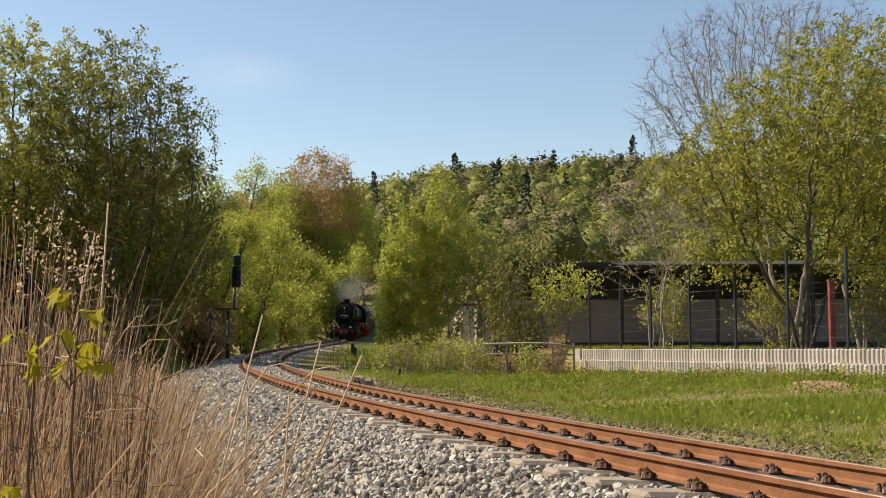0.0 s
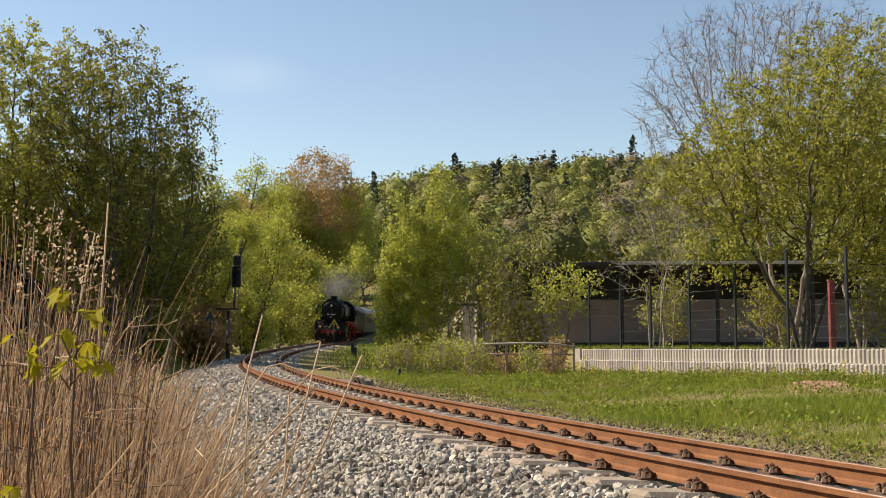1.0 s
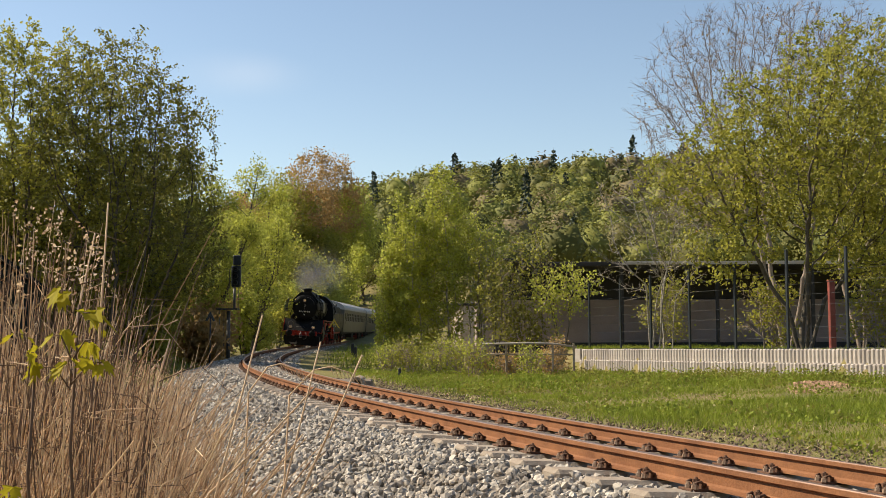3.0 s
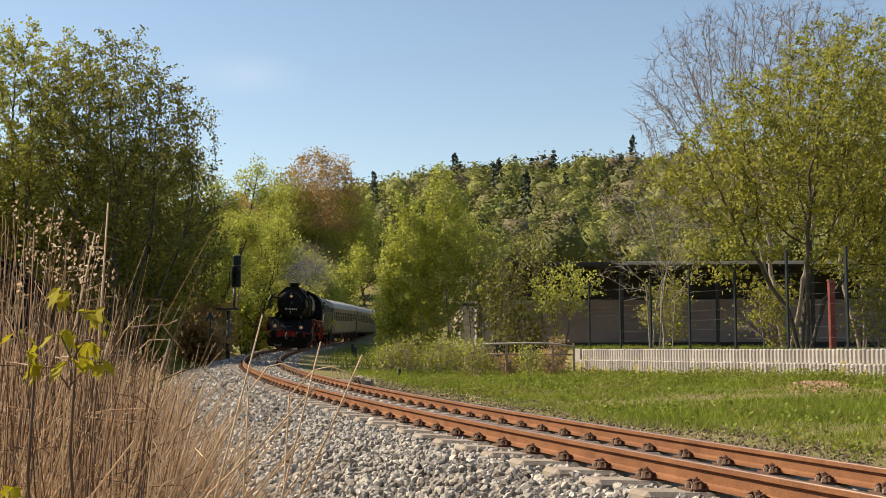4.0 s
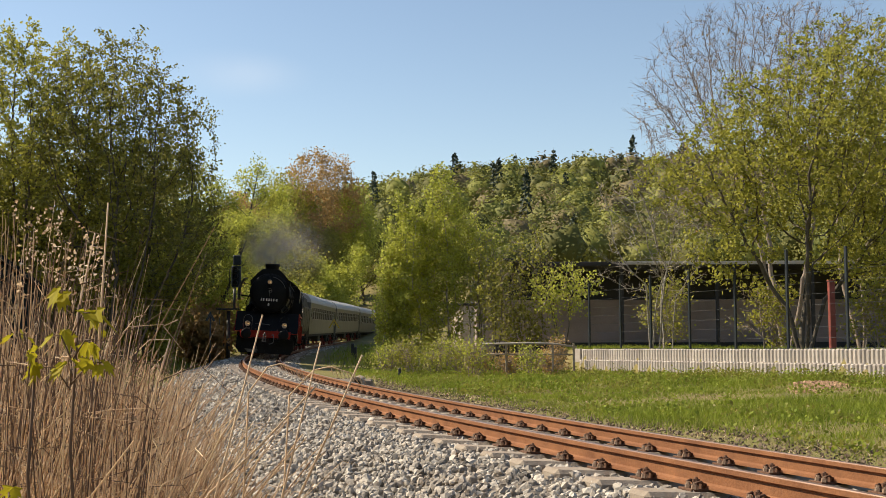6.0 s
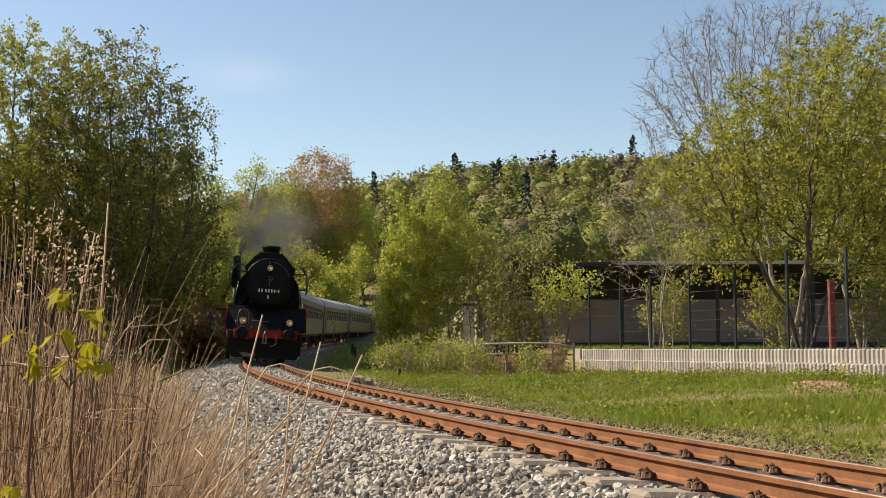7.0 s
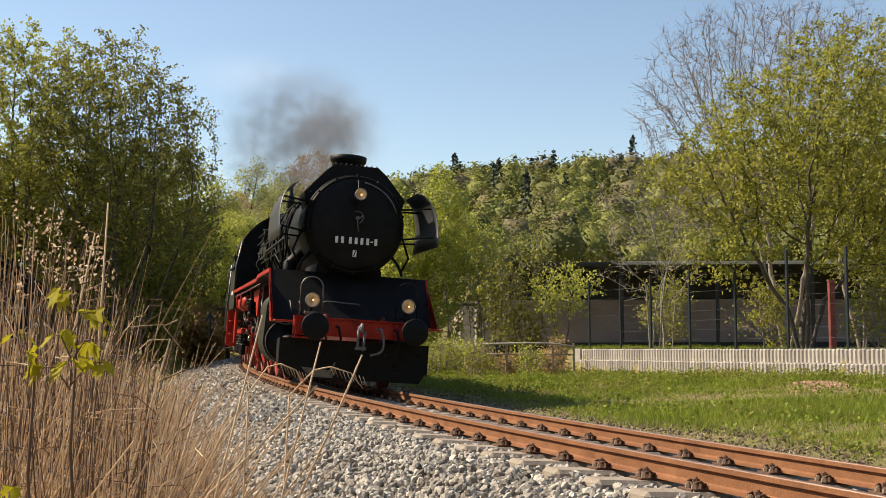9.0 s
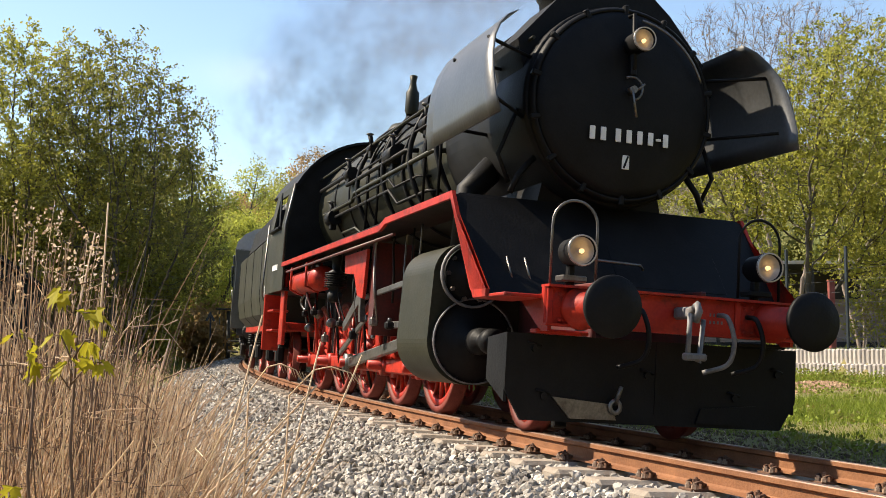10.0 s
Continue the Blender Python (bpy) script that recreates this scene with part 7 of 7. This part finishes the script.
def long_stalks():
    rng = random.Random(8)
    for x0, z0, x1, z1, d, bend in ((-0.80, -0.05, -0.53, 0.95, 3.3, 0.02), (-0.62, -0.03, -0.37, 0.87, 3.4, 0.03), (-0.46, 0.33, -0.245, 0.83, 3.4, 0.0), (-0.70, 0.40, -0.38, 0.74, 3.4, 0.0),
                                    (-1.42, 0.1, -1.16, 0.98, 4.0, 0.03), (-1.05, 0.40, -0.96, 1.27, 3.2, 0.05), (-1.30, 0.5, -1.12, 1.22, 3.6, 0.04), (-0.83, 0.35, -0.70, 0.75, 3.3, 0.02), (-0.98, 0.3, -0.80, 0.88, 3.3, 0.02)):
        g = float(ground_z(x0, d)) - 0.02
        k = (g - z0) / (z1 - z0)
        base = (x0 + (x1 - x0) * k * 0.6, d, g)
        b = Build().tube([base, (x0 + bend, d, z0 + 0.02), ((x0 + x1) / 2 + bend * 0.5, d, (z0 + z1) / 2), (x1, d, z1)], [0.0046, 0.0042, 0.0036, 0.0026], 6)
        solo("dry_stalk", b, M_STRAW, "single long pale dry stalk leaning over the gravel", "stalk", "long dry stalks")
    for x, z, w, d in ((-0.52, 0.80, 0.10, 3.6), (-0.36, 0.79, 0.13, 3.6)):
        pts = [(x - w, d, z - 0.09), (x - w * 0.4, d, z - 0.01), (x, d, z), (x + w * 0.5, d, z - 0.02), (x + w * 0.8, d, z - 0.07)]
        g = float(ground_z(x - w * 1.6, d))
        b = Build().tube([(x - w * 1.6, d, g)] + pts, [0.003, 0.0028, 0.0028, 0.0026, 0.002, 0.0012], 5)
        for k in range(9):
            b.tube([(x + w * 0.1 * k, d, z - 0.004 * k), (x + w * 0.1 * k + 0.012, d + rng.uniform(-0.01, 0.01), z - 0.03 - 0.004 * k)], [0.0018, 0.0006], 4, caps=False)
        solo("bent_stalk", b, M_STRAW, "bent dry stalk with a drooping seed head", "stalk", "long dry stalks")


long_stalks()


def lobed_leaf(size):
    """Flat pointed leaf with five lobes, folded a little along its middle."""
    out = []
    for a, r in ((-90, 0.10), (-62, 0.55), (-40, 0.42), (-20, 0.85), (-8, 0.58), (0, 1.0), (8, 0.58), (20, 0.85), (40, 0.42), (62, 0.55), (90, 0.10)):
        out.append((size * r * math.cos(radians(a)), size * r * math.sin(radians(a)), 0.12 * size * abs(math.sin(radians(a)))))
    n = len(out)
    vs = [(0, 0, 0.002)] + out
    return Build().add(vs, [(0, i, i + 1) for i in range(1, n)])


def shoot(x, y, height, leaves, seed, label):
    rng = random.Random(seed)
    s = thing("young_shoot", label, "sapling", "young shoots among the reeds")
    g = float(ground_z(x, y)) - 0.03
    s.location = (x, y, g)
    pts = [(0.02 * math.sin(2.5 * i), 0.01 * i, height * i / 5) for i in range(6)]
    part("stem", Build().tube(pts, [0.006, 0.0055, 0.005, 0.0045, 0.004, 0.003], 6), M_STEM, s, "thin brown stem")
    me = lobed_leaf(0.092).mesh("leaf", M_SHOOT)
    for dx, dz, sc in leaves:
        for k in range(3):
            m = Matrix.Translation((dx + rng.uniform(-0.02, 0.02), rng.uniform(-0.03, 0.03), height + dz + rng.uniform(-0.015, 0.015)))
            m = m @ Euler((rng.uniform(-0.6, 0.9), rng.uniform(0.5, 1.4), rng.uniform(0, 6.28))).to_matrix().to_4x4() @ Matrix.Scale(sc * rng.uniform(0.5, 0.95), 4)
            part("leaf", me, None, s, at=m)
        part("leaf_stalk", Build().tube([(0, 0, height + dz - 0.05), (dx * 0.6, 0, height + dz), (dx, 0, height + dz)], 0.0018, 5), M_STEM, s)


shoot(-0.825, 2.5, 1.63, [(-0.03, 0.03, 0.9), (0.04, -0.02, 1.0), (-0.04, -0.07, 0.8), (0.05, -0.08, 0.6), (-0.06, -0.14, 0.8), (0.0, -0.13, 0.9), (0.07, -0.13, 0.7)], 3, "young maple shoot with yellow-green lobed leaves")
shoot(-0.90, 2.45, 1.55, [(-0.02, 0.0, 0.5), (0.01, -0.04, 0.5)], 4, "thin shoot with half-open brownish buds")
shoot(-0.955, 2.5, 1.20, [(0.0, 0.0, 0.8), (0.03, -0.05, 0.6)], 5, "small shoot with a few yellow-orange leaves")
shoot(-1.0, 3.2, 1.62, [(0.0, 0.0, 0.4), (0.02, -0.03, 0.4)], 6, "tall thin shoot with tiny yellow leaves")


# ---------------- buildings and lineside things ----------------
def hall():
    h = thing("industrial_hall", "long low hall with grey wall and dark upper band", "hall")
    part("wall", Build().box((17.0, 66.0, 1.25), (30.6, 16, 3.1), ch=0.02), M_HALLWALL, h, "grey rendered lower wall")
    # near-black band between the grey wall and the roof
    part("upper_wall", Build().box((17.0, 66.1, 3.55), (30.4, 15.6, 1.6), ch=0.02), M_HALLDARK, h, "dark upper band")
    roof = part("roof", Build().box((18.2, 65.0, 4.46), (28.6, 20.0, 0.22), ch=0.03), M_HALLDARK, h, "flat dark roof")
    part("roof_edge", Build().box((20.6, 54.97, 4.50), (23.6, 0.06, 0.16), ch=0.01), M_ROOFEDGE, roof, "pale metal roof edge")
    part("canopy", Build().slab([(2.3, 4.95), (6.3, 4.40), (6.3, 4.26), (2.3, 4.80)], 56.0, 75.0, "y"), M_HALLDARK, h, "sloping dark canopy roof")
    for x in (8.8, 13.5, 18.2, 22.9):
        part("roof_post", Build().box((x, 55.3, 2.1), (0.16, 0.16, 4.5), ch=0.01), M_HALLDARK, h)
    part("base_band", Build().box((17.5, 57.96, 0.25), (29.6, 0.06, 0.7), ch=0.01), M_HALLDARK, h, "dark base band")


hall()


def plaster_hut():
    h = thing("small_plastered_hut", "small hut with peeling pink and white plaster", "hut")
    h.matrix_basis = Matrix.Translation((0.85, 52.6, 0)) @ Matrix.Rotation(radians(-38), 4, "Z")
    part("wall", Build().box((0, 0, 1.1), (0.9, 0.9, 2.5), ch=0.03), M_PLASTER, h, "peeling pink and white plaster")
    part("roof", Build().box((0, 0, 2.41), (1.1, 1.1, 0.12), ch=0.02), M_HALLDARK, h)
    part("door", Build().box((0.1, -0.46, 0.85), (0.5, 0.06, 1.7), ch=0.01), M_PLASTER, h)
    part("pipe", Build().tube([(-0.36, -0.5, 0.0), (-0.36, -0.5, 2.4)], 0.04, 8), M_ROOFEDGE, h)


plaster_hut()


def dark_hut():
    h = thing("dark_shed", "dark teal metal shed with a sloping roof", "shed")
    h.matrix_basis = Matrix.Translation((-7.16, 20.0, 0)) @ Matrix.Rotation(radians(24), 4, "Z")
    part("wall", Build().slab([(-4.4, -0.8), (0, -0.8), (0, 1.72), (-2.2, 3.30), (-4.4, 1.72)], 0.0, 6.0, "y"), M_HUT, h, "dark sheet walls")
    part("roof", Build().slab([(-4.6, 1.64), (-2.2, 3.38), (0.15, 1.66), (0.15, 1.74), (-2.2, 3.47), (-4.6, 1.72)], -0.2, 6.2, "y"), M_HUT, h, "dark sheet roof")
    part("pale_strip", Build().box((-1.1, -0.015, 1.42), (1.7, 0.03, 0.04), ch=0.008), M_ROOFEDGE, h, "pale metal strip")
    for k in range(7):
        part("panel_rib", Build().box((-0.3 - 0.6 * k, -0.02, 0.3), (0.05, 0.04, 2.2), ch=0.008), M_HUT, h)


dark_hut()


def light_signal():
    s = thing("railway_signal", "grey mast signal with dark hooded light heads", "signal")
    x, y = -11.45, 60.0
    z = float(ground_z(x, y)) - 0.1
    s.location = (x, y, z)
    part("mast", Build().tube([(0, 0, 0), (0, 0, 2.9)], 0.10, 12).box((0, 0, 0.15), (0.5, 0.5, 0.3), ch=0.03), M_MAST, s, "grey tubular mast")
    part("platform", Build().box((-0.05, 0, 3.0), (1.15, 0.7, 0.07), ch=0.01), M_FENCE, s, "dark working platform")
    part("upper_mast", Build().tube([(0.3, 0, 3.0), (0.3, 0, 4.2)], 0.07, 10).tube([(0.5, 0, 3.0), (0.5, 0, 4.2)], 0.02, 6), M_MAST, s)
    hd = part("signal_head", Build().box((0.38, 0.05, 4.75), (0.50, 0.25, 1.15), ch=0.05), M_FENCE, s, "dark signal head")
    for k in range(3):
        part("hood", Build().turn([(-0.36, 0.13), (-0.08, 0.13), (-0.08, 0.11), (-0.36, 0.12)], (0.38, 0.0, 4.4 + 0.35 * k), axis="y", n=16), M_FENCE, hd)
    part("speed_box", Build().box((0.42, 0.05, 5.62), (0.42, 0.25, 0.52), ch=0.04), M_FENCE, s, "small dark indicator box")
    part("guard", Build().tube([(0.06, -0.2, 4.1), (0.06, -0.2, 5.1), (0.62, -0.2, 5.1), (0.62, -0.2, 4.1)], 0.018, 6), M_MAST, s)
    part("ladder", Build().tube([(-0.22, -0.12, 0.1), (-0.22, -0.12, 3.0)], 0.02, 6).tube([(-0.45, -0.12, 0.1), (-0.45, -0.12, 3.0)], 0.02, 6), M_MAST, s)


light_signal()
M_YELLOW = material("yellow_board_edge", (0.55, 0.38, 0.05), (0.68, 0.50, 0.08), 0.5, scale=8, fine=60)


def chevron_board(x, y, top, w, h, mat, label):
    s = thing("chevron_board", label, "sign")
    g = float(ground_z(x, y)) - 0.05
    s.location = (x, y, g)
    tz = top - g
    part("post", Build().tube([(0, 0.04, 0), (0, 0.04, tz - 0.15)], 0.03, 8), M_FENCE, s)
    t = 0.11
    part("edge", Build().slab([(-w / 2, tz - h), (0, tz), (w / 2, tz - h), (w / 2 - t, tz - h), (0, tz - t * 2.0), (-w / 2 + t, tz - h)], -0.015, 0.015, "y"), mat, s, "angled edge band")
    if mat is M_YELLOW:
        part("mark", Build().box((0, 0.0, tz - h * 0.62), (0.12, 0.02, 0.14)), mat, s)


chevron_board(-8.15, 84.0, 2.32, 0.86, 0.72, M_YELLOW, "yellow-edged triangular board on a thin post")
chevron_board(-10.15, 49.0, 2.05, 0.44, 0.42, M_FENCE, "dark triangular board on a thin post")


def lineside_posts():
    for x, y, h, r in ((-5.95, 74.0, 0.9, 0.10), (-5.0, 64.0, 0.8, 0.09), (-1.35, 35.0, 0.4, 0.045)):
        g = float(ground_z(x, y)) - 0.05
        solo("marker_post", Build().box((x, y, g + h / 2), (2 * r, 2 * r, h), ch=0.02), M_FENCE, "short dark lineside marker post", "post", "lineside marker posts")
    x, y = -2.05, 27.2
    g = float(ground_z(x, y))
    p = thing("drain_pipe", "pale concrete drain pipe end in the bank", "pipe")
    part("pipe", Build().turn([(-0.5, 0.17), (-0.5, 0.10), (0.6, 0.10), (0.6, 0.17), (-0.5, 0.17)], (x, y, g + 0.12), axis="y", n=20), M_SLEEPER, p)
    # near-black disc inside the pipe, painting the shade of its bore
    part("mouth", Build().turn([(-0.3, 0.0), (-0.3, 0.10)], (x, y, g + 0.12), axis="y", n=20), M_HALLDARK, p, "dark disc standing in for the shaded bore")
    part("headwall", Build().box((x - 0.1, y + 0.15, g + 0.05), (0.9, 0.3, 0.34), ch=0.05), M_SLEEPER, p)


lineside_posts()


def old_railing():
    r = thing("old_railing", "weathered pale wooden railing among bushes", "railing")
    y = 37.6
    xs = [1.3, 2.1, 2.9, 3.65, 4.35]
    for x in xs:
        part("post", Build().box((x, y, 0.20), (0.07, 0.07, 0.95), ch=0.01), M_SLEEPER, r)
    part("rail", Build().tube([(1.2, y, 0.66), (2.9, y, 0.68), (3.65, y, 0.66), (4.45, y, 0.55)], 0.035, 8), M_PALISADE, r, "pale top rail")
    part("rail", Build().tube([(1.2, y, 0.32), (4.35, y, 0.30)], 0.025, 8), M_SLEEPER, r)


old_railing()
solo("red_post", Build().box((10.75, 31.1, 1.4), (0.17, 0.15, 2.0), ch=0.02).box((10.75, 31.1, 2.42), (0.2, 0.18, 0.04), ch=0.01), M_REDPOST, "rusty red square post behind the fence", "post")

motions()
